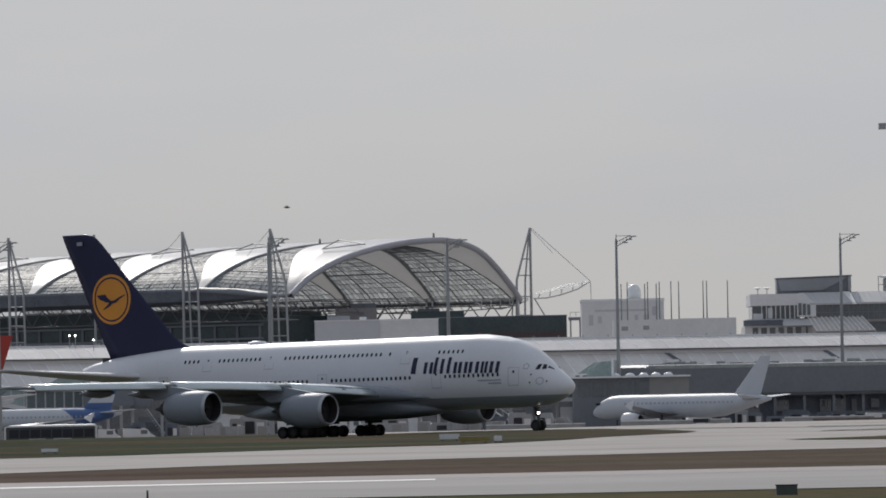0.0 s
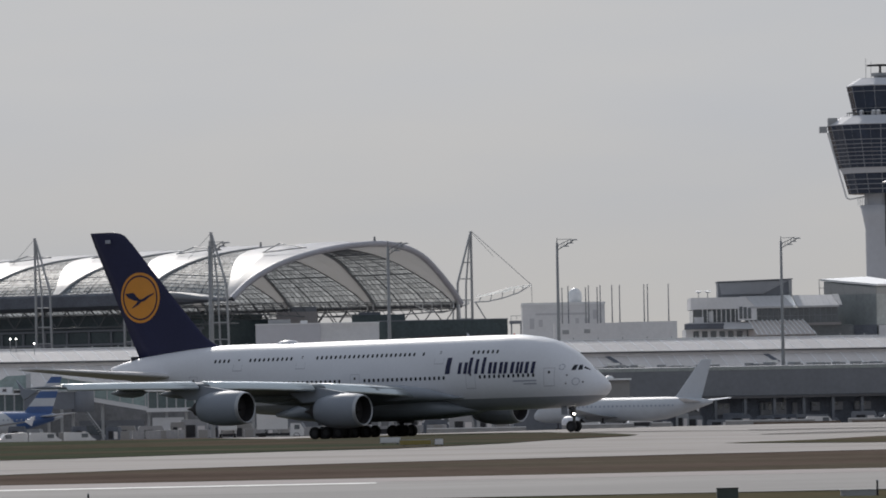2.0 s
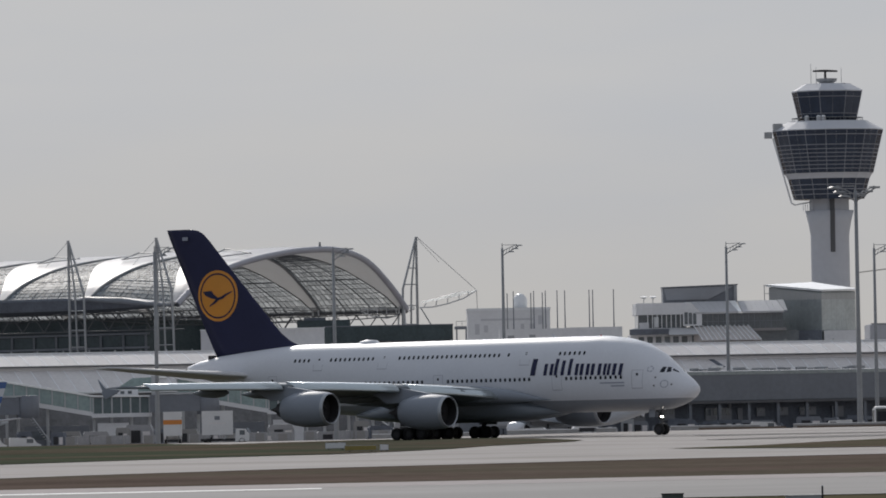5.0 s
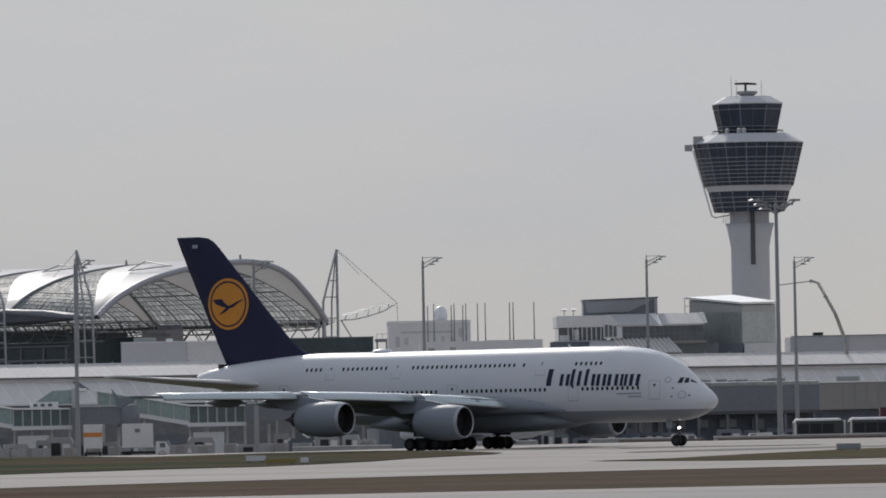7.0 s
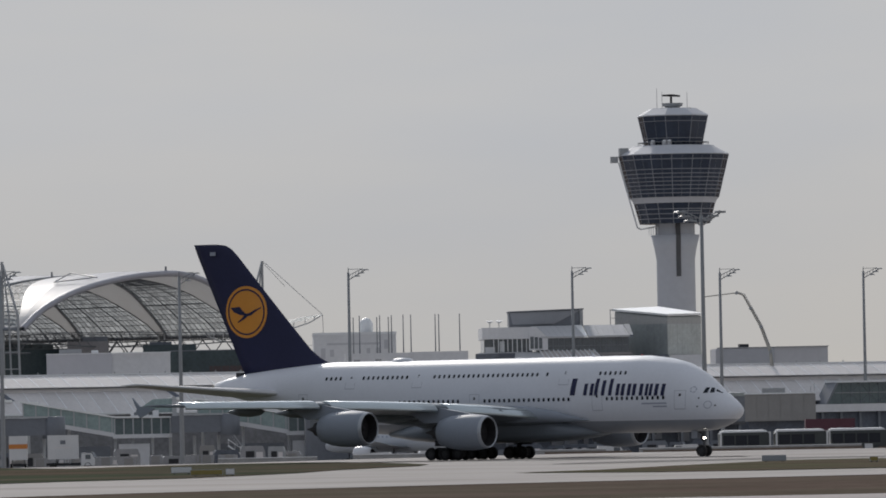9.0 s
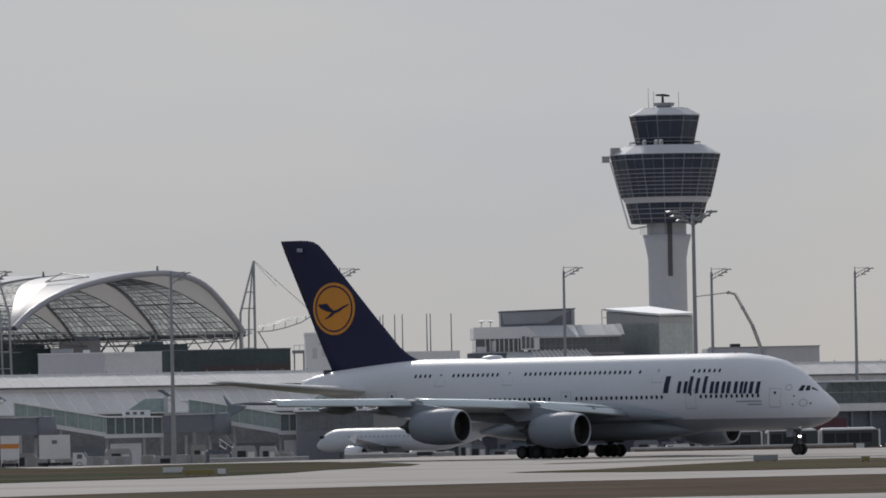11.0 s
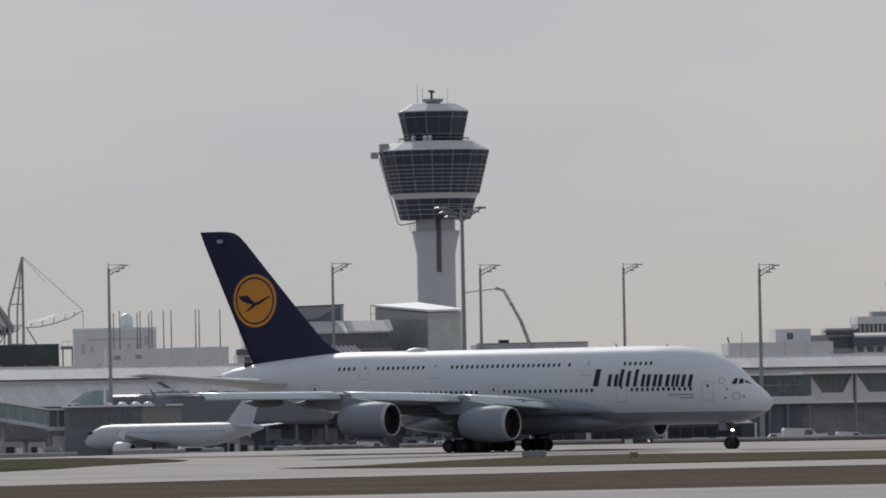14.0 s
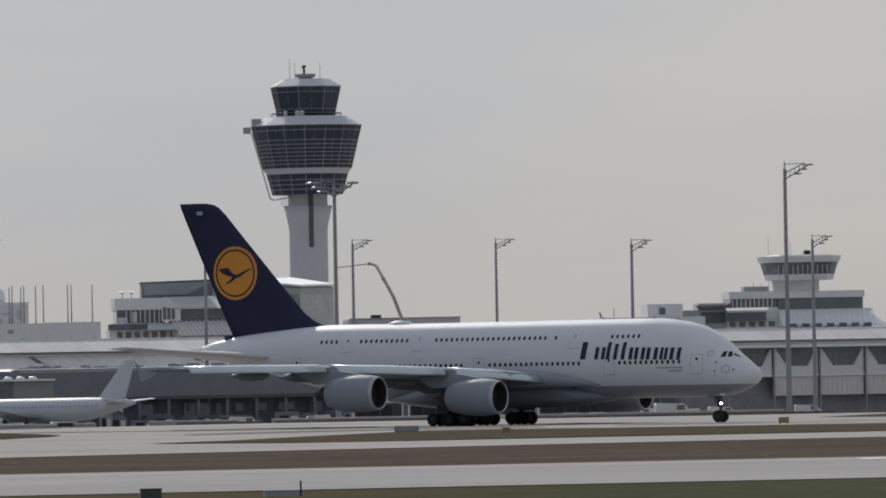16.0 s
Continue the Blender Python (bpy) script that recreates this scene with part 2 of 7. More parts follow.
def loft(bm, rings, closed=True, cap0=True, cap1=True, mi=0):
    rows = [[bm.verts.new(p) for p in ring] for ring in rings]
    n = len(rows[0])
    for a, b in zip(rows, rows[1:]):
        for i in range(n if closed else n - 1):
            j = (i + 1) % n
            bm.faces.new((a[i], a[j], b[j], b[i])).material_index = mi
    if cap0:
        bm.faces.new(rows[0][::-1]).material_index = mi
    if cap1:
        bm.faces.new(rows[-1]).material_index = mi
    return rows


def turned(bm, profile, n=32, axis="z", mi=0, caps=True):
    """A solid of revolution: profile of (along, radius)."""
    rings = []
    for a, r in profile:
        ring = []
        for i in range(n):
            c, s = math.cos(2 * math.pi * i / n) * r, math.sin(2 * math.pi * i / n) * r
            ring.append((c, s, a) if axis == "z" else (-a, c, s) if axis == "x" else (c, a, s))
        rings.append(ring)
    loft(bm, rings, True, caps, caps, mi)
    return bm


def prism(bm, outline, y0, y1, mi=0):
    """An outline in x and z, drawn out from y0 to y1."""
    loft(bm, [[(x, y0, z) for x, z in outline], [(x, y1, z) for x, z in outline]], True, True, True, mi)
    return bm


def sheet(bm, outline, z):
    bm.faces.new([bm.verts.new((x, y, z)) for x, y in outline])
    return bm


# ---- ground ----
CREST = [(-160.0, -1.6), (-60.0, -0.95), (-25.0, -0.35), (-10.0, -0.13), (5.0, 0.05), (20.0, 0.17), (35.0, 0.21), (50.0, 0.175), (65.0, 0.12), (80.0, 0.05), (95.0, -0.02), (110.0, -0.08), (125.0, -0.15), (300.0, -0.15)]


def ease(v, a, b):
    u = min(max((v - a) / (b - a), 0.0), 1.0)
    return u * u * (3 - 2 * u)


def sheet_height(x, y):
    """The taxiways lie on a gentle swell whose far left side falls away; the apron behind lies two metres lower."""
    c = ((x - 1.37) * 0.973 - (y - 912.5) * 0.231) / 0.922
    h = CREST[0][1] if c < CREST[0][0] else CREST[-1][1]
    for (a, p), (b, q) in zip(CREST, CREST[1:]):
        if a <= c < b:
            h = p + (q - p) * (c - a) / (b - a)
    dip = 0.2 * ease(y, 700.0, 860.0) * (1 - ease(y, 940.0, 990.0))
    return h * ease(y, 560.0, 720.0) * (1 - ease(y, 960.0, 1070.0)) - dip - 2.0 * ease(y, 985.0, 1245.0)


def draped(outline, lift, dx=12.0, dy=15.0):
    """A patch of ground, given by its outline, laid over the lie of the land."""
    bm = bmesh.new()
    bm.faces.new([bm.verts.new((x, y, 0)) for x, y in outline])
    xs, ys = [p[0] for p in outline], [p[1] for p in outline]
    for lo, hi, step, no in ((max(min(xs), -120), min(max(xs), 200), dx, (1, 0, 0)), (max(min(ys), 560), min(max(ys), 1260), dy, (0, 1, 0))):
        for i in range(1, int((hi - lo) / step) + 1):
            v = lo + step * i
            bmesh.ops.bisect_plane(bm, geom=bm.verts[:] + bm.edges[:] + bm.faces[:], plane_co=(v, v, 0), plane_no=no)
    bmesh.ops.triangulate(bm, faces=[f for f in bm.faces if len(f.verts) > 4])
    for v in bm.verts:
        v.co.z = sheet_height(v.co.x, v.co.y) + lift
    return bm


bm = draped([(-4000, -3000), (4000, -3000), (4000, 6000), (-4000, 6000)], 0.0)
solo("ground", bm, M_GRASS, "dry brownish airfield grass", "ground", "structure")
bm = draped([(-700, 300), (-60, 330), (-36, 374), (-23, 411), (-13, 436), (-2, 455), (8, 464), (18, 474), (30, 481), (44, 488), (66, 494), (120, 496), (900, 496), (900, 2150), (-700, 2150)], 0.03)
solo("apron", bm, M_CONCRETE, "pale concrete taxiway and apron", "pavement", "structure")
bm = draped([(-1500, 271), (1500, 271), (1500, 350), (-1500, 350)], 0.035)
solo("runway", bm, M_ASPHALT, "grey asphalt runway with shoulders", "runway", "structure")
bm = draped([(-1500, 20), (1500, 20), (1500, 270), (-1500, 270)], 0.02)
solo("grass_verge", bm, M_GREEN, "short green grass beside the runway", "grass", "stuff")
bm = draped([(-320, 470), (-60, 533), (-30, 547), (-22.5, 554), (-16, 572), (-8, 592), (0.3, 602), (4.9, 622), (9.4, 645), (13.2, 678), (16.8, 696), (21.3, 724), (23.2, 756), (22.5, 804), (19.9, 868), (14.5, 949), (2.2, 975), (-13.0, 984), (-42.8, 1165), (-80, 940), (-320, 960)], 0.07, 6.0, 10.0)
solo("grass_island", bm, M_ISLAND, "dull green and brown grass island between the taxiways", "grass", "stuff")
bm = draped([(24.1, 587), (27, 578), (33, 561), (40, 556), (74, 557), (520, 560), (520, 640), (150, 712), (92, 712), (72, 728), (62, 737), (55, 728), (47, 690), (39.5, 655), (32, 612), (28, 599)], 0.07, 8.0, 10.0)
solo("grass_island", bm, M_WEDGE, "dry grass wedge between the taxiways", "grass", "stuff")

# ---- the airliner ----
FUS = [  # station from the nose, bottom, top, half width
    (0.82, 4.60, 4.86, 0.12), (0.92, 4.38, 5.06, 0.42), (1.12, 4.10, 5.28, 0.80), (1.46, 3.78, 5.58, 1.14), (1.90, 3.53, 5.94, 1.48),
    (2.38, 3.26, 6.28, 1.76), (3.32, 2.91, 7.00, 2.26), (4.36, 2.64, 7.88, 2.64), (5.41, 2.55, 8.76, 2.92), (7.51, 2.47, 9.92, 3.27), (9.67, 2.45, 10.46, 3.45),
    (12.3, 2.45, 10.78, 3.55), (17, 2.45, 10.82, 3.57), (30, 2.45, 10.78, 3.57), (44, 2.45, 10.76, 3.57), (49, 2.80, 10.80, 3.50),
    (54, 3.75, 10.80, 3.24), (58, 4.75, 10.52, 2.85), (62, 5.75, 10.15, 2.35), (66, 6.68, 9.72, 1.65), (68.6, 7.25, 9.22, 1.10),
    (70.4, 7.62, 8.74, 0.48)]


def fus_at(s):
    for a, b in zip(FUS, FUS[1:]):
        if s <= b[0]:
            u = (s - a[0]) / (b[0] - a[0])
            return [p + (q - p) * u for p, q in zip(a[1:], b[1:])]
    return FUS[-1][1:]


def side(s, z):
    """Half width of the fuselage at a station and height."""
    zb, zt, w = fus_at(s)
    zm = zb + (zt - zb) * 0.44
    k = (z - zm) / ((zt - zm) if z > zm else (zm - zb))
    return w * math.sqrt(max(0.0, 1 - min(1.0, abs(k)) ** 2.1))


def fus_ring(s, n=48):
    zb, zt, w = fus_at(s)
    zm = zb + (zt - zb) * 0.44
    ring = []
    for i in range(n):
        a = 2 * math.pi * i / n
        c, q = math.cos(a), math.sin(a)
        y = w * math.copysign(abs(c) ** (2 / 2.1), c)
        z = zm + math.copysign(abs(q) ** (2 / 2.1), q) * ((zt - zm) if q > 0 else (zm - zb))
        ring.append((-s, y, z))
    return ring


def airfoil(chord, thick, n=9):
    """Closed outline of (aft, up), leading edge first, upper side then lower."""
    up, lo = [], []
    for i in range(n + 1):
        x = (i / n) ** 1.8
        t = 5 * thick * (0.2969 * math.sqrt(x) - 0.126 * x - 0.3516 * x ** 2 + 0.2843 * x ** 3 - 0.1015 * x ** 4)
        up.append((x * chord, (t + 0.01 * math.sin(math.pi * x)) * chord))
        lo.append((x * chord, (-t * 0.85 + 0.01 * math.sin(math.pi * x)) * chord))
    return up + lo[-1:0:-1]


WING = [  # outboard, leading edge station, height, chord, thickness, nose-up degrees
    (2.6, 20.8, 4.05, 18.8, 0.105, 3.3), (5.0, 23.0, 4.55, 17.0, 0.115, 3.1), (9.5, 25.6, 5.05, 14.9, 0.115, 2.4), (14.9, 29.5, 5.50, 12.5, 0.10, 1.8),
    (20.3, 33.4, 5.80, 10.5, 0.095, 1.0), (25.7, 37.3, 6.0, 8.7, 0.09, 0.5), (33, 42.7, 6.12, 6.2, 0.09, 0.0), (39.6, 47.7, 6.15, 3.9, 0.085, -0.5)]


def wing_at(y):
    for a, b in zip(WING, WING[1:]):
        if y <= b[0]:
            u = (y - a[0]) / (b[0] - a[0])
            return [p + (q - p) * u for p, q in zip(a, b)]
    return WING[-1]


def wing_ring(y, sgn, swell=0.0, cut=1.0):
    _, le, z, chord, th, inc = wing_at(y)
    q = radians(inc)
    ring = []
    for aft, up in airfoil(chord, th):
        if aft > cut * chord:
            aft, up = cut * chord, max(-0.02, min(0.02, up)) * 0.3 * chord
        k = 1 + swell
        ring.append((-(le - swell * 1.5 + aft), sgn * y, z + up * k - aft * math.sin(q)))
    return ring


def slat_ring(y, sgn):
    """Section of a drooped slat ahead of the wing's nose."""
    _, le, z, chord, th, inc = wing_at(y)
    c = 0.84 + 0.037 * chord
    return [(-(le + a * c), sgn * y, z + u * c) for a, u in ((0.95, 0.44), (0.45, 0.36), (0.05, 0.12), (-0.16, -0.16), (-0.20, -0.34), (-0.08, -0.36), (0.06, -0.12), (0.4, 0.14), (0.95, 0.34))]


def decal(bm, s0, s1, z0, z1, sgn=-1, lift=0.025, lean=0.0, mi=0, steps=3):
    """A thin patch that follows the fuselage side; lean: aft shift at the foot of a slanted stroke."""
    nu = max(1, int((s1 - s0) / 1.2))
    grid = []
    for j in range(steps + 1):
        v = j / steps
        z = z0 + (z1 - z0) * v
        row = []
        for i in range(nu + 1):
            s = s0 + (s1 - s0) * i / nu + lean * (1 - v)
            row.append(bm.verts.new((-s, sgn * (side(s, z) + lift), z)))
        grid.append(row)
    for a, b in zip(grid, grid[1:]):
        for i in range(nu):
            bm.faces.new((a[i], a[i + 1], b[i + 1], b[i])).material_index = mi
    return bm


FIN = [  # height, leading edge, trailing edge
    (9.0, 53.6, 66.1), (10.6, 54.3, 66.9), (10.9, 55.1, 67.05), (11.3, 56.0, 67.25), (12.2, 57.25, 67.7), (15.9, 60.75, 69.4), (20.2, 64.7, 71.4),
    (22.9, 67.15, 72.65), (23.7, 68.0, 72.98), (24.08, 68.7, 73.12), (24.27, 69.7, 73.18)]


def fin_section(chord, n=10):
    pts = []
    for i in range(n + 1):
        x = (i / n) ** 1.8
        pts.append((x * chord, 0.36 * chord * (0.2969 * math.sqrt(x) - 0.126 * x - 0.3516 * x ** 2 + 0.2843 * x ** 3 - 0.1015 * x ** 4)))
    return pts + [(a, -u) for a, u in pts[-1:0:-1]]


def fin_half(s, z):
    for a, b in zip(FIN, FIN[1:]):
        if z <= b[0]:
            k = (z - a[0]) / (b[0] - a[0])
            le, te = a[1] + (b[1] - a[1]) * k, a[2] + (b[2] - a[2]) * k
            x = min(max((s - le) / (te - le), 0.001), 1.0)
            return 0.36 * (te - le) * (0.2969 * math.sqrt(x) - 0.126 * x - 0.3516 * x ** 2 + 0.2843 * x ** 3 - 0.1015 * x ** 4)
    return 0.1


PATH0, HEADING = (1.334, 913.443), 36.429
wheels = []


def make_airliner():
    plane = thing("airliner", pose(14, 891, 0, 0, 0, -HEADING), "large white four-engined double-deck airliner with navy tail, taxiing", "aeroplane")
    # fuselage: white above, grey belly
    bm = bmesh.new()
    st = sorted(set([f[0] for f in FUS] + [19.5, 22, 24.5, 27, 33, 36, 39, 41.5, 11, 14.5, 6.3, 8.5, 3.5]))
    rows = loft(bm, [fus_ring(s) for s in st])
    bmesh.ops.bisect_plane(bm, geom=bm.verts[:] + bm.edges[:] + bm.faces[:], plane_co=(0, 0, 3.78), plane_no=(0, 0, 1))
    for f in bm.faces:
        if f.calc_center_median().z < 3.78:
            f.material_index = 1
    part("fuselage", bm, [M_WHITE, M_BELLY], plane, "white upper body with grey belly", True)
    # belly fairing
    bm = bmesh.new()
    rings = []
    for s, w, zb, zt in ((18.2, 0.9, 2.35, 2.8), (20.0, 2.7, 2.1, 3.35), (21.6, 3.5, 1.9, 3.85), (23.2, 3.72, 1.75, 4.4), (25.2, 4.0, 1.65, 4.85), (28, 4.3, 1.58, 5.05), (34, 4.35, 1.55, 4.9), (39, 4.1, 1.65, 4.3), (42.5, 3.2, 1.95, 3.6), (46, 1.4, 2.4, 3.0)):
        zm, hh = (zb + zt) / 2, (zt - zb) / 2
        rings.append([(-s, w * math.copysign(abs(math.cos(a)) ** 0.6, math.cos(a)), zm + hh * math.copysign(abs(math.sin(a)) ** 0.7, math.sin(a)))
                      for a in [2 * math.pi * i / 32 for i in range(32)]])
    loft(bm, rings)
    part("belly_fairing", bm, M_FAIRING, plane, "grey belly fairing", True)
    # wings
    for sgn in (-1, 1):
        bm = bmesh.new()
        ys = [2.6, 3.6, 5.0, 7, 9.5, 12, 14.9, 17.5, 20.3, 23, 25.7, 29, 33, 36.5, 39.6]
        loft(bm, [wing_ring(y, sgn) for y in ys])
        w = part("wing", bm, M_WING, plane, "light grey swept wing", True)
        bm = bmesh.new()
        rings = []
        for y, le, z, th in ((6.6, 24.0, 4.62, 0.78), (5.6, 22.9, 4.56, 0.80), (4.8, 21.9, 4.46, 0.74), (4.2, 21.0, 4.34, 0.64), (3.8, 20.2, 4.2, 0.5), (3.45, 19.2, 4.05, 0.3), (3.2, 18.2, 3.92, 0.08)):
            rings.append([(-(le + a * 5.0), sgn * y, z + u * th) for a, u in ((0.0, -0.15), (0.02, 0.25), (0.08, 0.62), (0.2, 0.95), (0.5, 1.25), (1.0, 1.35), (1.0, -1.0), (0.4, -1.0), (0.12, -0.8), (0.03, -0.5))])
        loft(bm, rings)
        part("wing_root_fillet", bm, M_NACELLE, w, "light grey wing root fillet", True)
        for a, b in ((6.0, 14.35), (15.5, 25.15), (26.3, 38.2)):
            bm = bmesh.new()
            loft(bm, [slat_ring(a + (b - a) * i / 4, sgn) for i in range(5)])
            part("slat", bm, M_SLAT, w, "bare metal leading-edge slat", True)
        bm = bmesh.new()
        prism(bm, [(-49.6, 5.95), (-51.6, 6.2), (-52.6, 7.15), (-52.2, 6.3), (-52.0, 6.0), (-52.1, 5.6), (-51.6, 5.0), (-50.6, 5.4)], sgn * 39.5, sgn * 39.7)
        part("wingtip_fence", bm, M_NACELLE, w)
        for y in (8.5, 12.6, 18.0, 22.5, 28.5):
            _, le, z, chord, th, inc = wing_at(y)
            bm = bmesh.new()
            zz = z - 0.35 - chord * 0.03
            turned(bm, [(le + chord * 0.5, 0.05), (le + chord * 0.58, 0.32), (le + chord * 0.75, 0.45), (le + chord * 0.95, 0.36), (le + chord * 1.14, 0.05)], 12, "x")
            for v in bm.verts:
                v.co.y += sgn * y
                v.co.z = v.co.z * 1.3 + zz
            part("flap_track_fairing", bm, M_WING, w, "", True)
        # engines
        for y, s0, zc in ((14.9, 23.5, 2.85), (25.7, 31.5, 3.45)):
            eng = new("engine")
            eng.parent = plane
            eng.matrix_basis = pose(-s0, sgn * y, zc)
            tagged(eng, "grey turbofan engine with bare metal intake lip")
            bm = bmesh.new()
            turned(bm, [(0.35, 1.62), (0.12, 1.66), (0.35, 1.76), (0.9, 1.86), (2.2, 1.95), (3.6, 1.93), (4.8, 1.76), (6.0, 1.40), (6.05, 1.34), (5.2, 1.25)], 40, "x", caps=False)
            part("nacelle", bm, M_NACELLE, eng, "grey nacelle", True)
            bm = bmesh.new()
            turned(bm, [(0.36, 1.765), (0.1, 1.70), (0.0, 1.63), (0.05, 1.57), (0.14, 1.53)], 40, "x", caps=False)
            part("intake_lip", bm, M_LIP, eng, "bare metal intake lip", True)
            bm = bmesh.new()
            turned(bm, [(0.13, 1.528), (0.3, 1.49), (1.3, 1.47)], 40, "x", caps=False)
            part("intake_duct", bm, M_FAN, eng, "dark intake duct", True)
            bm = bmesh.new()
            turned(bm, [(1.25, 0.02), (1.24, 1.5), (1.5, 1.5), (1.5, 0.02)], 32, "x")
            part("fan", bm, M_FAN, eng, "dark fan disc")
            bm = bmesh.new()
            turned(bm, [(0.65, 0.02), (0.8, 0.22), (1.1, 0.42), (1.25, 0.45)], 20, "x")
            part("spinner", bm, M_FAN, eng, "", True)
            bm = bmesh.new()
            turned(bm, [(5.0, 1.05), (6.0, 0.98), (7.0, 0.72), (7.05, 0.42), (8.2, 0.06)], 28, "x")
            part("exhaust_cone", bm, M_DARK, eng, "dark exhaust cone", True)
            _, le, z, chord, th, inc = wing_at(y)
            dx, dz = le - s0, z - zc
            bm = bmesh.new()
            loft(bm, [[(-a, q * wd, b) for a, b in ((1.7, 1.88), (dx - 0.4, dz - 0.1), (dx + 1.2, dz + 0.2), (dx + 4.6, dz - 0.3), (dx + 2.2, 1.0), (5.9, 1.1), (3.5, 1.85))] for q, wd in ((-1, 0.28), (1, 0.28))])
            part("pylon", bm, M_NACELLE, eng, "grey engine pylon")
    # tail
    for sgn in (-1, 1):
        bm = bmesh.new()
        rings = []
        for y, le, z, ch, th in ((0.6, 58.4, 7.25, 10.8, 0.10), (2.2, 59.9, 7.42, 9.9, 0.10), (8, 64.2, 7.95, 7.0, 0.09), (15.1, 69.2, 8.6, 3.4, 0.08)):
            rings.append([(-(le + a), sgn * y, z + u) for a, u in airfoil(ch, th)])
        loft(bm, rings)
        part("tailplane", bm, M_TAIL, plane, "pale grey tailplane", True)
    bm = bmesh.new()
    loft(bm, [[(-(le + a), u, z) for a, u in fin_section(te - le)] for z, le, te in FIN])
    fin = part("tail_fin", bm, M_NAVY, plane, "navy blue tail fin", True)
    for sgn in (-1, 1):
        for nm, r0, r1, mt, off in (("emblem_disc", 0.0, 2.90, M_YELLOW, 0.02), ("emblem_ring", 2.40, 2.58, M_NAVY, 0.045)):
            bm = bmesh.new()
            n, k = 48, 6 if r0 == 0 else 1
            rows = []
            for j in range(k + 1):
                r = max(0.02, r0 + (r1 - r0) * j / k)
                row = []
                for i in range(n):
                    s, z = 65.95 + math.cos(2 * math.pi * i / n) * r, 16.62 + math.sin(2 * math.pi * i / n) * r
                    row.append((-s, sgn * (fin_half(s, z) + off), z))
                rows.append(row)
            loft(bm, rows, True, r0 == 0, False)
            part(nm, bm, mt, fin)
        bm = bmesh.new()
        for quad in ([(-2.2, 0.5), (-0.9, 0.6), (-0.55, 0.2), (0.05, -0.22), (-0.35, -0.38), (-0.9, -0.3), (-1.75, 0.02)], [(0.0, -0.2), (0.5, -0.1), (1.2, 0.22), (2.1, 0.52), (2.1, 0.4), (1.3, 0.0), (0.7, -0.38), (0.1, -0.5), (-0.3, -0.36)], [(-0.3, -0.36), (0.15, -0.5), (-0.25, -0.8), (-1.2, -1.2), (-1.25, -1.1), (-0.55, -0.62)]):
            bm.faces.new([bm.verts.new((-65.95 + a, sgn * (fin_half(65.95 - a, 16.62 + b) + 0.05), 16.62 + b)) for a, b in quad])
        part("emblem_figure", bm, M_NAVY, fin)
    part("rudder_root", boxes((-67.2, -66.55, -0.66, 0.66, 9.25, 9.86)), M_DARK, plane, "dark gap at the rudder root")
    bm = bmesh.new()
    turned(bm, [(70.3, 0.40), (70.75, 0.30), (70.76, 0.05)], 16, "x")
    for v in bm.verts:
        v.co.z += 8.2
    part("exhaust_outlet", bm, M_DARK, plane, "dark tail exhaust outlet", True)
    return plane


airliner = make_airliner()

# ---- the airliner's details ----
M_OUTLINE = mat("door_seam", (0.40, 0.41, 0.45), 0.4, 0, 0)
M_FAINT = mat("faint_marking", (0.30, 0.32, 0.38), 0.4, 0, 0)


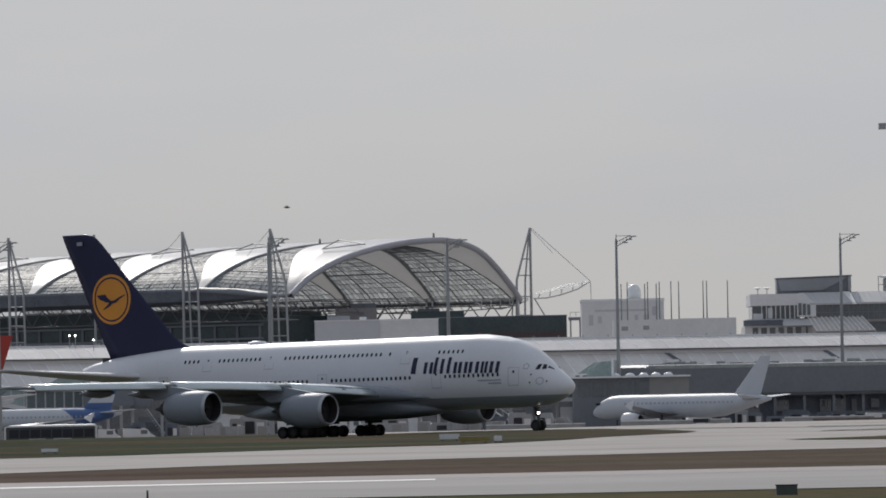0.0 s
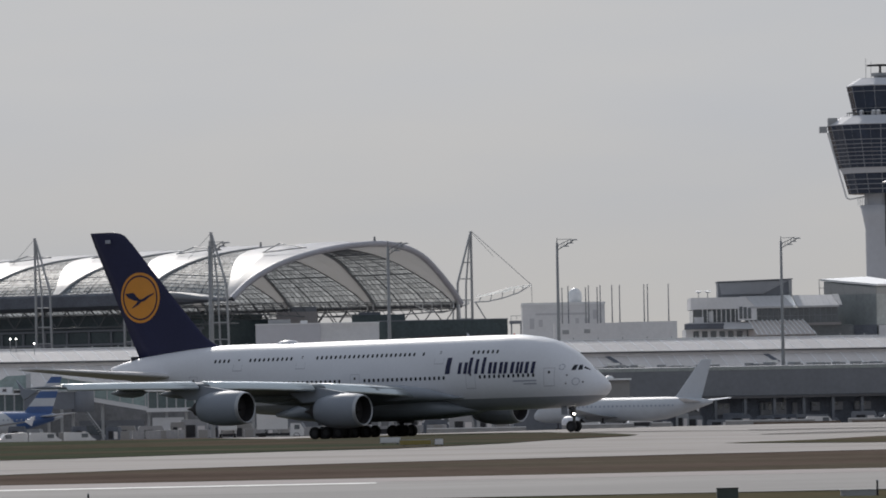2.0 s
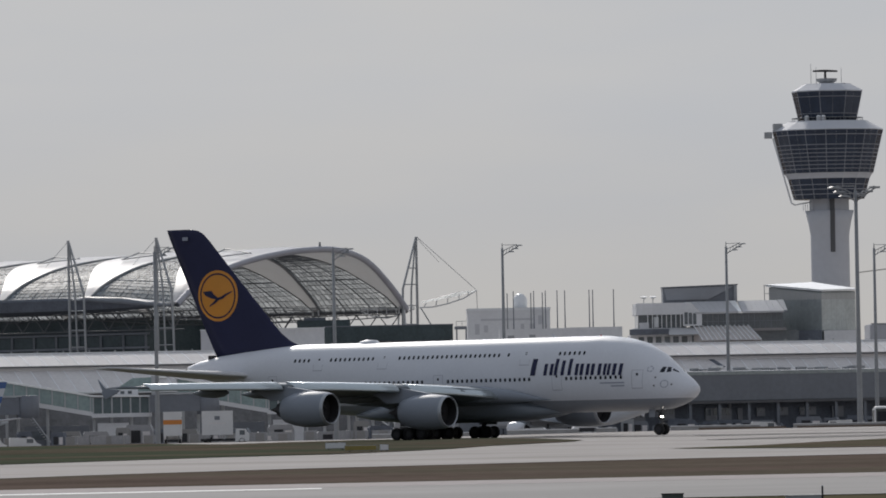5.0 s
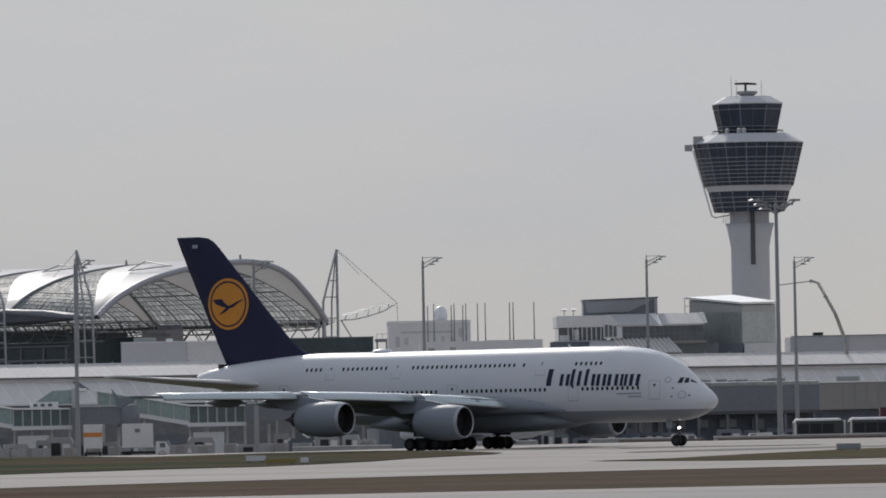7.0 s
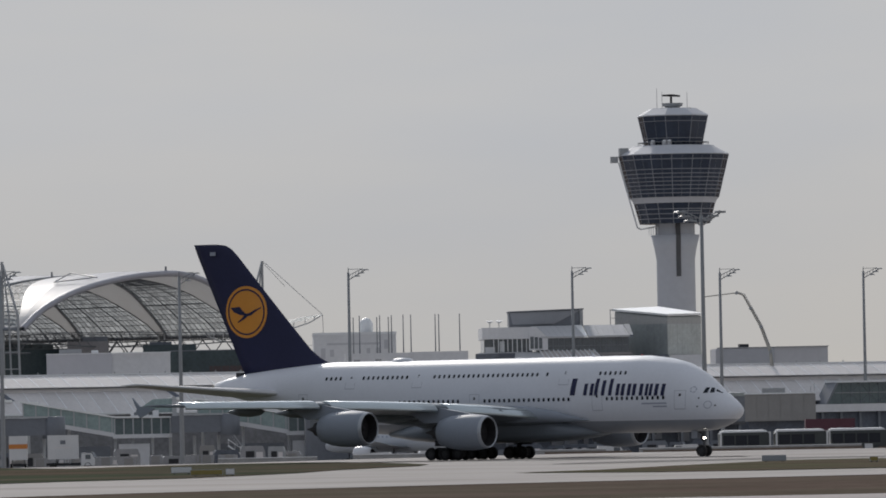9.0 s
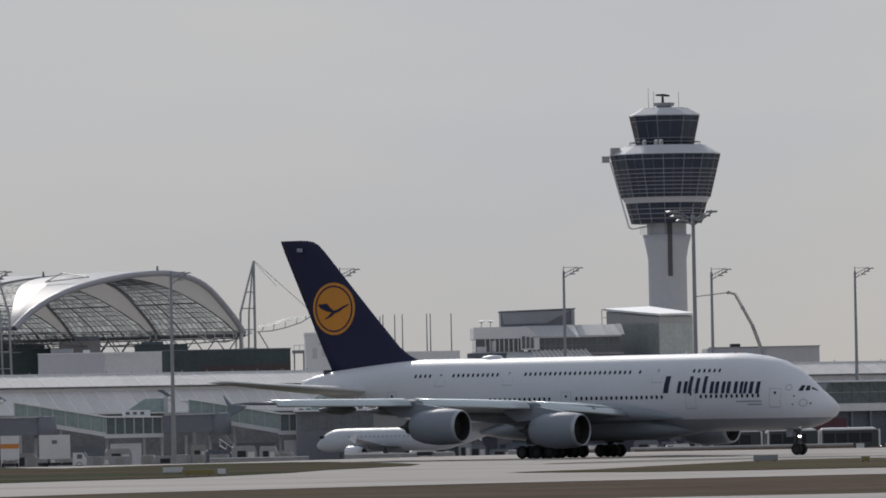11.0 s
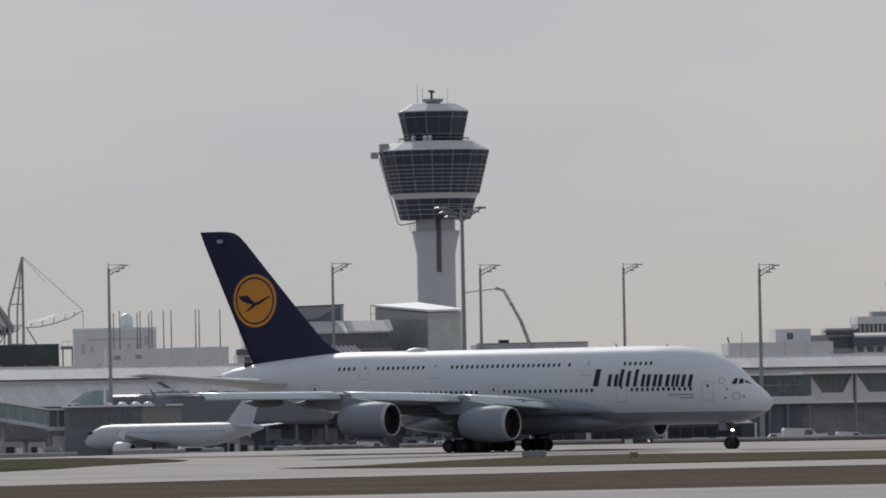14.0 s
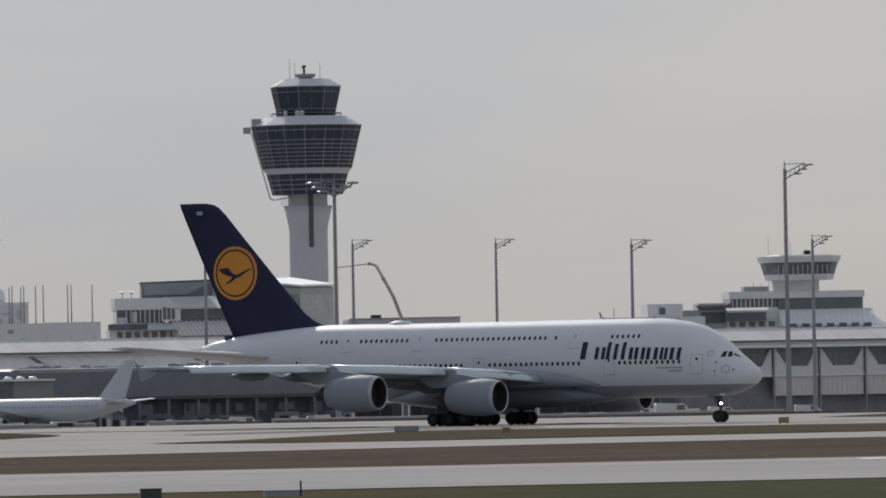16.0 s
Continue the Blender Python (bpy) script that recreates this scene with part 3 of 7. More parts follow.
def add_windows():
    zs = {"up": 8.95, "main": 6.2}
    runs = [("up", 53.0, 4), ("up", 47.93, 10), ("up", 38.45, 22), ("up", 23.6, 1), ("up", 16.7, 6), ("main", 48.6, 6), ("main", 42.7, 13), ("main", 31.43, 18), ("main", 15.5, 12)]
    meshes = {}
    for sgn in (-1, 1):
        for deck, s0, count in runs:
            for i in range(count):
                s, z = s0 + 0.3 - 0.645 * i, zs[deck]
                if (deck, sgn) not in meshes:
                    bm = bmesh.new()
                    n = 8
                    ring = [(0.145 * math.copysign(abs(math.cos(a)) ** 0.6, math.cos(a)), 0.205 * math.copysign(abs(math.sin(a)) ** 0.6, math.sin(a))) for a in [2 * math.pi * (k + 0.5) / n for k in range(n)]]
                    slope = (side(30, z + 0.2) - side(30, z - 0.2)) / 0.4
                    loft(bm, [[(x, sgn * (0.0 + h * slope), h) for x, h in ring], [(x, sgn * (0.035 + h * slope), h) for x, h in ring]])
                    meshes[(deck, sgn)] = finish("window", bm, M_WINDOW)
                ob = new("window", meshes[(deck, sgn)])
                ob.parent = airliner
                ob.matrix_basis = pose(-s, sgn * side(s, z), z)
    # cockpit panes
    for sgn in (-1, 1):
        for q in (((4.36, 6.62), (3.94, 6.62), (3.98, 7.20), (4.26, 7.22)), ((3.76, 6.62), (3.40, 6.66), (3.66, 7.16), (3.88, 7.20)), ((3.40, 6.80), (2.84, 6.56), (2.94, 6.66), (3.48, 7.02))):
            bm = bmesh.new()
            rows = []
            for j in range(5):
                v = j / 4
                row = []
                for i in range(5):
                    u = i / 4
                    s, z = [(q[0][k] * (1 - u) + q[1][k] * u) * (1 - v) + (q[3][k] * (1 - u) + q[2][k] * u) * v for k in (0, 1)]
                    row.append((-s, sgn * (side(s, z) + 0.05), z))
                rows.append(row)
            loft(bm, rows, False, False, False)
            part("cockpit_window", bm, M_WINDOW, airliner, "dark cockpit window")
    # doors: thin seams round each
    for sgn in (-1, 1):
        for s, z0, z1 in ((6.75, 4.9, 6.95), (17.1, 4.9, 6.95), (33.1, 4.9, 6.95), (21.55, 7.75, 9.55), (40.9, 7.75, 9.55), (49.9, 7.75, 9.55), (56.4, 5.6, 7.3)):
            bm = bmesh.new()
            w = 0.66
            for a0, a1, b0, b1 in ((s - w, s - w + 0.06, z0, z1), (s + w - 0.06, s + w, z0, z1), (s - w, s + w, z0, z0 + 0.09), (s - w, s + w, z1 - 0.06, z1)):
                decal(bm, a0, a1, b0, b1, sgn, 0.02)
            d = part("door", bm, M_OUTLINE, airliner)
            part("door_window", decal(bmesh.new(), s - 0.12, s + 0.12, z1 - 0.62, z1 - 0.35, sgn, 0.028), M_WINDOW, d)


def add_lettering():
    """The airline's name as plain slanted bars, with smaller markings."""
    tall, short = 1.82, 1.28
    bars = [(0, 9, tall), (23, 29, short), (34, 40, short), (43, 49, tall), (55, 61, tall * 0.9), (68, 74, tall), (80, 86, short), (89, 95, short), (100, 106, short),
            (109, 115, short), (121, 127, short), (131, 136, short), (138, 143, short), (147, 153, short), (158, 164, short)]
    for sgn in (-1, 1):
        for a, b, h in bars:
            k = 12.0 / 165
            s1, s0 = (20.4 - a * k, 20.4 - b * k) if sgn < 0 else (8.4 + b * k, 8.4 + a * k)
            z0 = 6.62 - (20.4 - (s0 + s1) / 2) * 0.018
            part("name_bar", decal(bmesh.new(), s0, s1, z0, z0 + h, sgn, 0.03, 0.22 * h / tall * (1 if sgn < 0 else -1), 0, 4), M_NAVY, airliner, "navy name marking")
        for s0, s1, z in ((8.3, 11.4, 5.52), (8.3, 10.0, 5.18)):
            part("small_marking", decal(bmesh.new(), s0, s1, z, z + 0.16, sgn, 0.03), M_FAINT, airliner)
        for s, z, r, w, nm in ((3.7, 5.35, 0.42, 0.07, "nose_roundel"), (5.35, 7.0, 0.34, 0.10, "star_ring")):
            bm = bmesh.new()
            n = 20
            for i in range(n):
                if nm == "star_ring" and i % 4 == 3:
                    continue
                q = []
                for a, rr in ((i, r), (i + 1, r), (i + 1, r - w), (i, r - w)):
                    t = 2 * math.pi * a / n
                    ss, zz = s + rr * math.cos(t), z + rr * math.sin(t)
                    q.append(bm.verts.new((-ss, sgn * (side(ss, zz) + 0.03), zz)))
                bm.faces.new(q)
            part(nm, bm, M_FAINT, airliner)
        for s, z in ((4.7, 5.1), (4.6, 6.0), (2.9, 5.2), (13.2, 9.6)):
            part("probe", decal(bmesh.new(), s, s + 0.16, z, z + 0.16, sgn, 0.03), M_DARK, airliner)
    fin = [c for c in airliner.children if c.name.startswith("tail_fin")][0]
    for sgn in (-1, 1):
        bm = boxes((-70.75, -70.0, sgn * 0.33 - 0.04, sgn * 0.33 + 0.04, 23.0, 23.4))
        part("fin_marking", bm, M_FAINT, fin)


def make_wheel(r, w):
    bm = bmesh.new()
    turned(bm, [(-w * 0.38, r * 0.52), (-w * 0.5, r * 0.72), (-w * 0.42, r * 0.93), (-w * 0.2, r), (w * 0.2, r), (w * 0.42, r * 0.93), (w * 0.5, r * 0.72), (w * 0.38, r * 0.52)], 24, "y")
    turned(bm, [(-w * 0.40, 0.02), (-w * 0.41, r * 0.5), (w * 0.41, r * 0.5), (w * 0.40, 0.02)], 16, "y", 1)
    return finish("wheel", bm, [M_TYRE, M_RIM, M_DARK], False)


LEG = 0.2   # the wheels stand this much below the zero height of the airframe


def add_gear():
    main, nose_w = make_wheel(0.70, 0.52), make_wheel(0.635, 0.46)
    # nose gear
    bm = bmesh.new()
    tube(bm, (-5.75, 0, 0.42), (-5.6, 0, 3.2), 0.16, 0.2, 10)
    tube(bm, (-5.75, -0.62, 0.435), (-5.75, 0.62, 0.435), 0.11, n=8)
    tube(bm, (-5.65, 0, 2.0), (-7.1, 0, 3.0), 0.09, n=8)
    tube(bm, (-5.75, 0, 1.0), (-5.45, 0.0, 1.7), 0.07, n=6)
    gear = part("nose_gear", bm, M_STRUT, airliner, "nose landing gear leg")
    for y in (-0.5, 0.5):
        w = new("wheel", nose_w)
        w.parent = gear
        wheels.append((w, -5.75, y, 0.635))
    for y in (-0.7, 0.7):
        part("gear_door", boxes((-6.9, -6.1, y - 0.03, y + 0.03, 1.75, 2.75)), M_BELLY, gear, "grey gear door")
    bm = bmesh.new()
    turned(bm, [(-0.17, 0.02), (-0.11, 0.12), (0.0, 0.17), (0.11, 0.12), (0.17, 0.02)], 14, "x")
    part("taxi_light", bm, M_LIGHT, gear, "lit taxi light", True, pose(-5.65, -0.05, 1.8))
    bm = bmesh.new()
    turned(bm, [(0.06, 0.16), (0.02, 0.22), (0.02, 0.36), (0.12, 0.40), (0.26, 0.34), (0.3, 0.08)], 16, "x", caps=False)
    part("light_housing", bm, M_DARK, gear, "dark lamp housing", True, pose(-5.67, -0.05, 1.8))
    # wing and body gear
    for sgn in (-1, 1):
        for nm, s, y, xs, dy in (("wing_gear", 33.9, 6.23, (-0.85, 0.85), 0.68), ("body_gear", 37.3, 2.63, (-1.7, 0.0, 1.7), 0.77)):
            bm = bmesh.new()
            tube(bm, (-s, sgn * y, 0.5), (-s, sgn * y * 0.98, 4.0), 0.26, 0.3, 10)
            tube(bm, (-s + max(xs), sgn * y, 0.52), (-s + min(xs), sgn * y, 0.52), 0.2, n=8)
            tube(bm, (-s, sgn * y, 1.1), (-s + 1.9, sgn * y * 0.95, 3.4), 0.12, n=8)
            tube(bm, (-s, sgn * y, 1.4), (-s, sgn * (y - 1.4), 3.4), 0.11, n=8)
            for x in xs:
                tube(bm, (-s + x, sgn * y - dy, 0.5), (-s + x, sgn * y + dy, 0.5), 0.12, n=8)
            # added block that fills the gaps, so the gear reads as one shaded mass
            box(bm, -s + min(xs) - 0.45, -s + max(xs) + 0.45, sgn * y - 0.3, sgn * y + 0.3, 0.15, 0.95)
            gear = part(nm, bm, M_BOGIE, airliner, "main landing gear leg with bogie, painted dark for shade")
            for x in xs:
                for d in (-dy, dy):
                    w = new("wheel", main)
                    w.parent = gear
                    wheels.append((w, -s + x, sgn * y + d, 0.70))
            # near-black door colour stands in for shade below the wing
            part("gear_door", boxes((-s - 1.2, -s + 1.2, sgn * (y + 0.75) - 0.04, sgn * (y + 0.75) + 0.04, 1.35, 3.4)), M_DARK, gear, "dark gear door")
    # small fittings on the back
    for s, z, nm in ((43.5, 10.74, "aerial_dome"),):
        bm = bmesh.new()
        rings = [[(-(s + a), w * math.cos(t), z - 0.1 + h * max(0, math.sin(t))) for t in [math.pi * i / 10 for i in range(11)]] for a, w, h in ((0, 0.05, 0.05), (0.5, 0.6, 0.42), (1.8, 0.7, 0.5), (2.6, 0.5, 0.35), (3.2, 0.05, 0.05))]
        loft(bm, rings, False, False, False)
        part(nm, bm, M_WHITE, airliner, "white aerial dome", True)
    bm = bmesh.new()
    prism(bm, [(-19.5, 10.7), (-19.9, 10.7), (-20.0, 11.15), (-19.85, 11.15)], -0.03, 0.03)
    part("blade_aerial", bm, M_WHITE, airliner)
    bm = bmesh.new()
    turned(bm, [(0, 0.05), (0.05, 0.12), (0.16, 0.05)], 10)
    part("beacon", bm, mat("red_beacon", (0.5, 0.03, 0.02), 0.3, 0, 0), airliner, "red beacon", True, pose(-13.5, 0, 10.78))


add_windows()
add_lettering()
add_gear()


# ---- terminal pier: a long building that runs away to the right, with two tiers of sloping sheet roof ----
M_ROOFPANEL = mat("roof_panel", (0.60, 0.575, 0.565), 0.55, 0, 0.10, 0.3, 2.0, spec=0.25)
n, l = M_ROOFPANEL.node_tree.nodes, M_ROOFPANEL.node_tree.links
oi, rr, mm = n.new("ShaderNodeObjectInfo"), n.new("ShaderNodeMapRange"), n.new("ShaderNodeMix")
mm.data_type, mm.blend_type = "RGBA", "MULTIPLY"
mm.inputs[0].default_value = 1.0
rr.inputs["To Min"].default_value, rr.inputs["To Max"].default_value = 0.91, 1.04
l.new(oi.outputs["Random"], rr.inputs["Value"])
old = n["Principled BSDF"].inputs["Base Color"].links[0].from_socket
l.new(old, mm.inputs[6])
l.new(rr.outputs[0], mm.inputs[7])
l.new(mm.outputs[2], n["Principled BSDF"].inputs["Base Color"])
M_SOFFIT = mat("soffit_shadow_gap", (0.10, 0.10, 0.105), 0.8, 0, 0.15)
M_BAND = mat("rose_grey_band", (0.64, 0.605, 0.595), 0.7, 0, 0.08)
M_BRIGHTROOF = mat("bright_metal_roof", (0.82, 0.82, 0.81), 0.42, 0.15, 0.06, 0.3, 2.0)
M_TEAL = glass("teal_glazing", (0.10, 0.135, 0.14), 0.2, 0.25, 0.5)
M_GREENGLASS = glass("greenish_glazing", (0.25, 0.33, 0.325), 0.15, 0.25)
M_BEIGE = mat("beige_panel", (0.25, 0.243, 0.235), 0.6, 0, 0.1)
# shade of the undercrofts put into the colour; also plain dark grey for awnings and units
M_UNDER = mat("undercroft_shade_and_dark_grey", (0.113, 0.126, 0.152), 0.8, 0, 0.3, 0.3, 2.0)
M_RED = mat("red_paint", (0.30, 0.02, 0.015), 0.4, 0, 0.08)
M_BLUE = mat("blue_paint", (0.04, 0.095, 0.25), 0.35, 0, 0.08)
M_ORANGE = mat("orange_paint", (0.55, 0.20, 0.04), 0.5, 0, 0.08)
M_SIGNYELLOW = mat("sign_yellow", (0.26, 0.21, 0.06), 0.6, 0, 0.25, 1.0, 5.0)
M_BEACON = mat("roof_lamp", (1.0, 0.97, 0.9), 0.4, 0, 0, emit=6.0)

# concrete with the storey's weaker shade mixed into its colour
M_GATEBASE = mat("shaded_gate_concrete", (0.26, 0.26, 0.27), 0.8, 0, 0.25, 0.3, 1.5)
PIER = pose(0, 1480, 0, 0, 0, 25)
pier = thing("terminal_pier", PIER, "long terminal pier with two tiers of pale sheet roof", "building")
U0, U1 = -175.0, 290.0
# one storey in three greys: the depth of shade is painted per stretch
part("wall", boxes((100, 183, 1.0, 14.0, -2.6, 7.9)), M_UNDER, pier, "ground and gate storey, deep shade put into the colour")
part("wall", boxes((183, U1, 1.0, 14.0, -2.6, 7.9)), M_GATEBASE, pier, "grey gate storey, light shade put into the colour")
part("wall", boxes((U0, 100, 1.0, 14.0, -2.6, 7.9)), mat("base_concrete", (0.20, 0.20, 0.21), 0.8, 0, 0.3, 0.3, 1.5), pier, "grey ground and gate storey, shade put into the colour")
part("wall", boxes((U0, U1, 6.2, 13.0, 7.9, 12.4)), M_BAND, pier, "pale clerestory band between the roofs")
part("gutter", boxes((U0, U1, 5.8, 6.6, 12.36, 12.56)), M_SOFFIT, pier, "dark roof gutter")
part("ridge_cap", boxes((U0, U1, 11.8, 13.0, 14.86, 15.06)), M_WHITESTEEL, pier, "pale ridge cap")
part("eave", boxes((U0, 100, -0.5, 1.1, 7.55, 7.86)), M_WHITESTEEL, pier, "pale lower eave")
vent = finish("roof_vent", tube(bmesh.new(), (0, 12.4, 15.06), (0, 12.4, 15.4), 0.12, 0.1, 6), M_STEEL)
for i in range(90):
    ob = new("roof_vent", vent)
    ob.parent = pier
    ob.matrix_basis = pose(U0 + 5 + 5.1 * i, 0, 0)


# gate fronts at the far end: dark trapezoid glazing between white panels, on columns over a dark undercroft
part("gate_glazing", boxes((183.2, U1, -0.6, 1.0, 5.2, 11.1)), glass("grey_gate_glazing", (0.17, 0.195, 0.20), 0.25, 0.25, 0.4), pier, "grey gate glazing")
part("canopy", boxes((181, U1, -3.2, 1.4, 11.12, 11.6)), M_WHITESTEEL, pier, "thin white canopy")
for i in range(10):
    u = 183.5 + 10.5 * i
    bm = bmesh.new()
    prism(bm, [(u + 0.3, 5.95), (u + 10.2, 5.95), (u + 10.2, 10.9), (u + 10.0, 10.9), (u + 8.0, 7.5), (u + 3.2, 7.5), (u + 0.6, 10.9), (u + 0.3, 10.9)], -1.3, -0.7)
    part("gate_panel", bm, M_WALL, pier, "white gate panel round trapezoid glazing")
    bm = bmesh.new()
    tube(bm, (u, -1.7, -2.6), (u, -1.7, 11.1), 0.17, n=8)
    part("column", bm, M_STEEL, pier)
    part("beam", boxes((u + 0.3, u + 10.2, -1.55, -0.65, 5.5, 5.94)), M_WHITESTEEL, pier)
    for k in range(3):
        z = 8.3 + 0.85 * k
        part("glazing_bar", boxes((u + 3.0 - 0.6 * k, u + 8.2 + 0.5 * k, -0.66, -0.6, z, z + 0.07)), M_GREYWALL, pier)
    for k in range(4):
        part("glazing_bar", boxes((u + 3.6 + 1.25 * k, u + 3.67 + 1.25 * k, -0.67, -0.6, 7.5, 11.0)), M_GREYWALL, pier)
    if i > 1:
        part("gate_wall", boxes((u + 0.3, u + 10.2, -1.2, -0.72, 1.8, 5.5)), M_BAND, pier, "white ribbed gate wall")
        for k in range(9):
            part("wall_rib", boxes((u + 0.9 + 1.1 * k, u + 1.02 + 1.1 * k, -1.27, -1.2, 1.8, 5.5)), M_BAND, pier)
# greenish glass hall front between the boxes and the gates
bm = bmesh.new()
prism(bm, [(133.9, 7.0), (183.2, 7.0), (183.2, 11.0), (136.4, 11.0)], -3.0, 1.0)
part("hall_glazing", bm, M_TEAL, pier, "greenish hall glazing")
for i in range(22):
    u = 137.0 + 2.0 * i
    part("mullion", boxes((u, u + 0.07, -3.1, -3.0, 7.0, 11.0)), M_GREYWALL, pier)
for i in range(11):
    u = 137.0 + 4.0 * i
    brace = bmesh.new()
    tube(brace, (u, -3.08, 7.1), (u + 4.0, -3.08, 10.9), 0.05, n=4)
    tube(brace, (u + 4.0, -3.08, 7.1), (u, -3.08, 10.9), 0.05, n=4)
    part("cross_brace", brace, M_GREYWALL, pier)
part("transom", boxes((135.5, 181, -3.13, -3.0, 9.0, 9.12)), M_STEEL, pier)
part("parapet", boxes((135.6, 181, -3.6, 1.2, 11.0, 11.3)), M_WHITESTEEL, pier)
bm = bmesh.new()
prism(bm, [(133.3, 6.9), (133.75, 6.95), (136.35, 11.2), (135.9, 11.2)], -3.3, 1.1)
part("end_frame", bm, M_GREYWALL, pier, "slanted grey end frame")
part("ledge", boxes((128, 183.3, -4.2, 1.2, 5.5, 6.95)), M_WALL, pier, "pale concrete ledge")
part("wall", boxes((121, 181, -3.0, 1.0, -2.6, 5.5)), M_UNDER, pier, "dark undercroft, its shade put into the colour")
for i in range(14):
    part("undercroft_pier", boxes((124 + 4.1 * i, 124.5 + 4.1 * i, -3.6, -3.0, -2.6, 5.5)), M_GREYWALL, pier)

# slanted valleys cut into the lower roof, with bright flashing at their feet
for u in (-33.0, 0.5, 47.5, 80.5):
    lie = lambda v: 7.7 + (v + 0.4) * 3.98 / 6.65 + 0.22
    bm = bmesh.new()
    loft(bm, [[(u + 0.5 * (6.0 - v), v, lie(v)), (u + 1.1 + 0.5 * (6.0 - v), v, lie(v)), (u + 1.1 + 0.5 * (6.0 - v), v, lie(v) + 0.05), (u + 0.5 * (6.0 - v), v, lie(v) + 0.05)] for v in (6.0, 3.6)])
    part("roof_valley", bm, M_UNDER, pier, "dark slanted roof valley")
    part("valley_flashing", boxes((u - 1.0, u + 1.5, 3.0, 3.6, lie(3.3) - 0.1, lie(3.3) + 0.42)), M_BRIGHTROOF, pier, "bright metal flashing")
    part("valley_flashing", boxes((u + 3.2, u + 6.4, 2.4, 3.0, lie(2.7) - 0.1, lie(2.7) + 0.3)), M_BRIGHTROOF, pier, "bright metal flashing")

# grey boarding hall in front of the pier
hall = thing("boarding_hall", PIER, "long dark grey clad boarding hall on a shaded undercroft", "building")
bm = bmesh.new()
loft(bm, [[(u, v, z) for v, z in ((-13.8, 3.75), (-14, 4.1), (-14, 8.7 - d), (-13.9, 9.1 - d), (-13.5, 9.4 - d), (-12.8, 9.5 - d), (-2, 9.55 - d), (-2, 3.75))] for u, d in ((33.8, 0.4), (34.2, 0.12), (34.8, 0.0), (110, 0.0))])
part("cladding", bm, M_GREYWALL, hall, "dark grey cladding")
part("parapet", boxes((35.5, 110, -14.06, -13.7, 8.75, 9.35)), mat("weathered_parapet", (0.30, 0.325, 0.32), 0.7, 0, 0.25, 0.5, 2.0), hall, "weathered roof edge")
bm = bmesh.new()
for i in range(40):
    u = 37 + 72 * random.random()
    w = random.uniform(0.4, 2.2)
    box(bm, u, u + w, random.uniform(-12, -8), -7.5, 9.4, 9.4 + random.uniform(0.15, 0.7))
part("roof_clutter", bm, M_STEEL, hall)
tagged(hall.children[-1], kind="stuff")
# dark colour here stands in for the shade below the hall
part("undercroft", boxes((34, 110, -11, -2, -2.6, 3.95)), M_UNDER, hall, "dark undercroft, its shade put into the colour")
for i in range(13):
    u = 35.5 + 6.1 * i
    part("pillar", boxes((u, u + 0.55, -13.6, -13.0, -2.6, 3.95)), M_GREYWALL, hall)
for u, w, z0, z1 in ((70.5, 5.4, -0.4, 2.7), (77.2, 1.0, -0.4, 2.6), (81.2, 1.7, 1.0, 2.6), (85.6, 2.1, 1.1, 2.6), (90.2, 3.4, 1.1, 2.6), (54.0, 4.0, -0.3, 2.4), (46.0, 3.0, 0.2, 2.5), (61.5, 2.6, 0.6, 2.7), (97.0, 2.4, 0.6, 2.6)):
    wl = part("store_front", boxes((u, u + w, -11.5, -11.0, z0, z1)), mat("store_panel", (0.22, 0.225, 0.24), 0.7, 0, 0.15) if u == 70.5 else bpy.data.materials["store_panel"], hall, "pale store front in the undercroft")
    for k in range(int(w // 1.3)):
        part("store_window", boxes((u + 0.3 + 1.3 * k, u + 1.0 + 1.3 * k, -11.56, -11.5, z0 + 0.55 * (z1 - z0), z1 - 0.25)), M_GLASSDARK, wl)
part("soffit", boxes((34.4, 110, -14.0, -11, 3.5, 3.94)), M_SOFFIT, hall)

# lighter gate box, nearer
gate_box = thing("gate_box", pose(97.6, 1400, 0, 0, 0, -4.3), "beige grey clad gate house on dark base", "building")
part("cladding", boxes((0, 12.2, 0, 12, 3.9, 8.55)), M_BEIGE, gate_box, "beige grey cladding")
for i in range(6):
    part("cladding_panel", boxes((0.05 + 2.03 * i, 2.0 + 2.03 * i, -0.06, 0, 4.0, 8.2)), M_BEIGE, gate_box)
part("roof_edge", boxes((-0.1, 12.3, -0.15, 0.6, 8.55, 8.78)), M_WHITESTEEL, gate_box, "pale roof edge")
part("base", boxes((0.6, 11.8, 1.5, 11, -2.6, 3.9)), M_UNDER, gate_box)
part("roof_unit", boxes((3, 7, 3, 6, 8.7, 9.6)), M_STEEL, gate_box)
bm = bmesh.new()
tube(bm, (12.0, 0.3, 8.7), (12.0, 0.3, 10.2), 0.06)
tube(bm, (11.4, 0.3, 8.7), (11.4, 0.3, 9.8), 0.05)
part("aerial", bm, M_STEEL, gate_box)

# low gate building with a bright eave and roof domes
low = thing("low_gate_building", pose(22.5, 1440, 0), "low gate building with bright eave and roof domes", "building")
part("wall", boxes((0, 13.5, 1.2, 14, -2.6, 7.2)), M_GREYWALL, low, "grey glazed wall")
part("wall", boxes((13.5, 20.5, 1.0, 14, 3.8, 7.2)), M_BEIGE, low, "beige wall")
part("wall", boxes((13.8, 20.2, 2.0, 14, -2.6, 3.8)), M_UNDER, low)
part("eave", boxes((-0.4, 20.8, 0.2, 14.4, 7.2, 7.5)), M_WHITESTEEL, low, "bright roof eave")
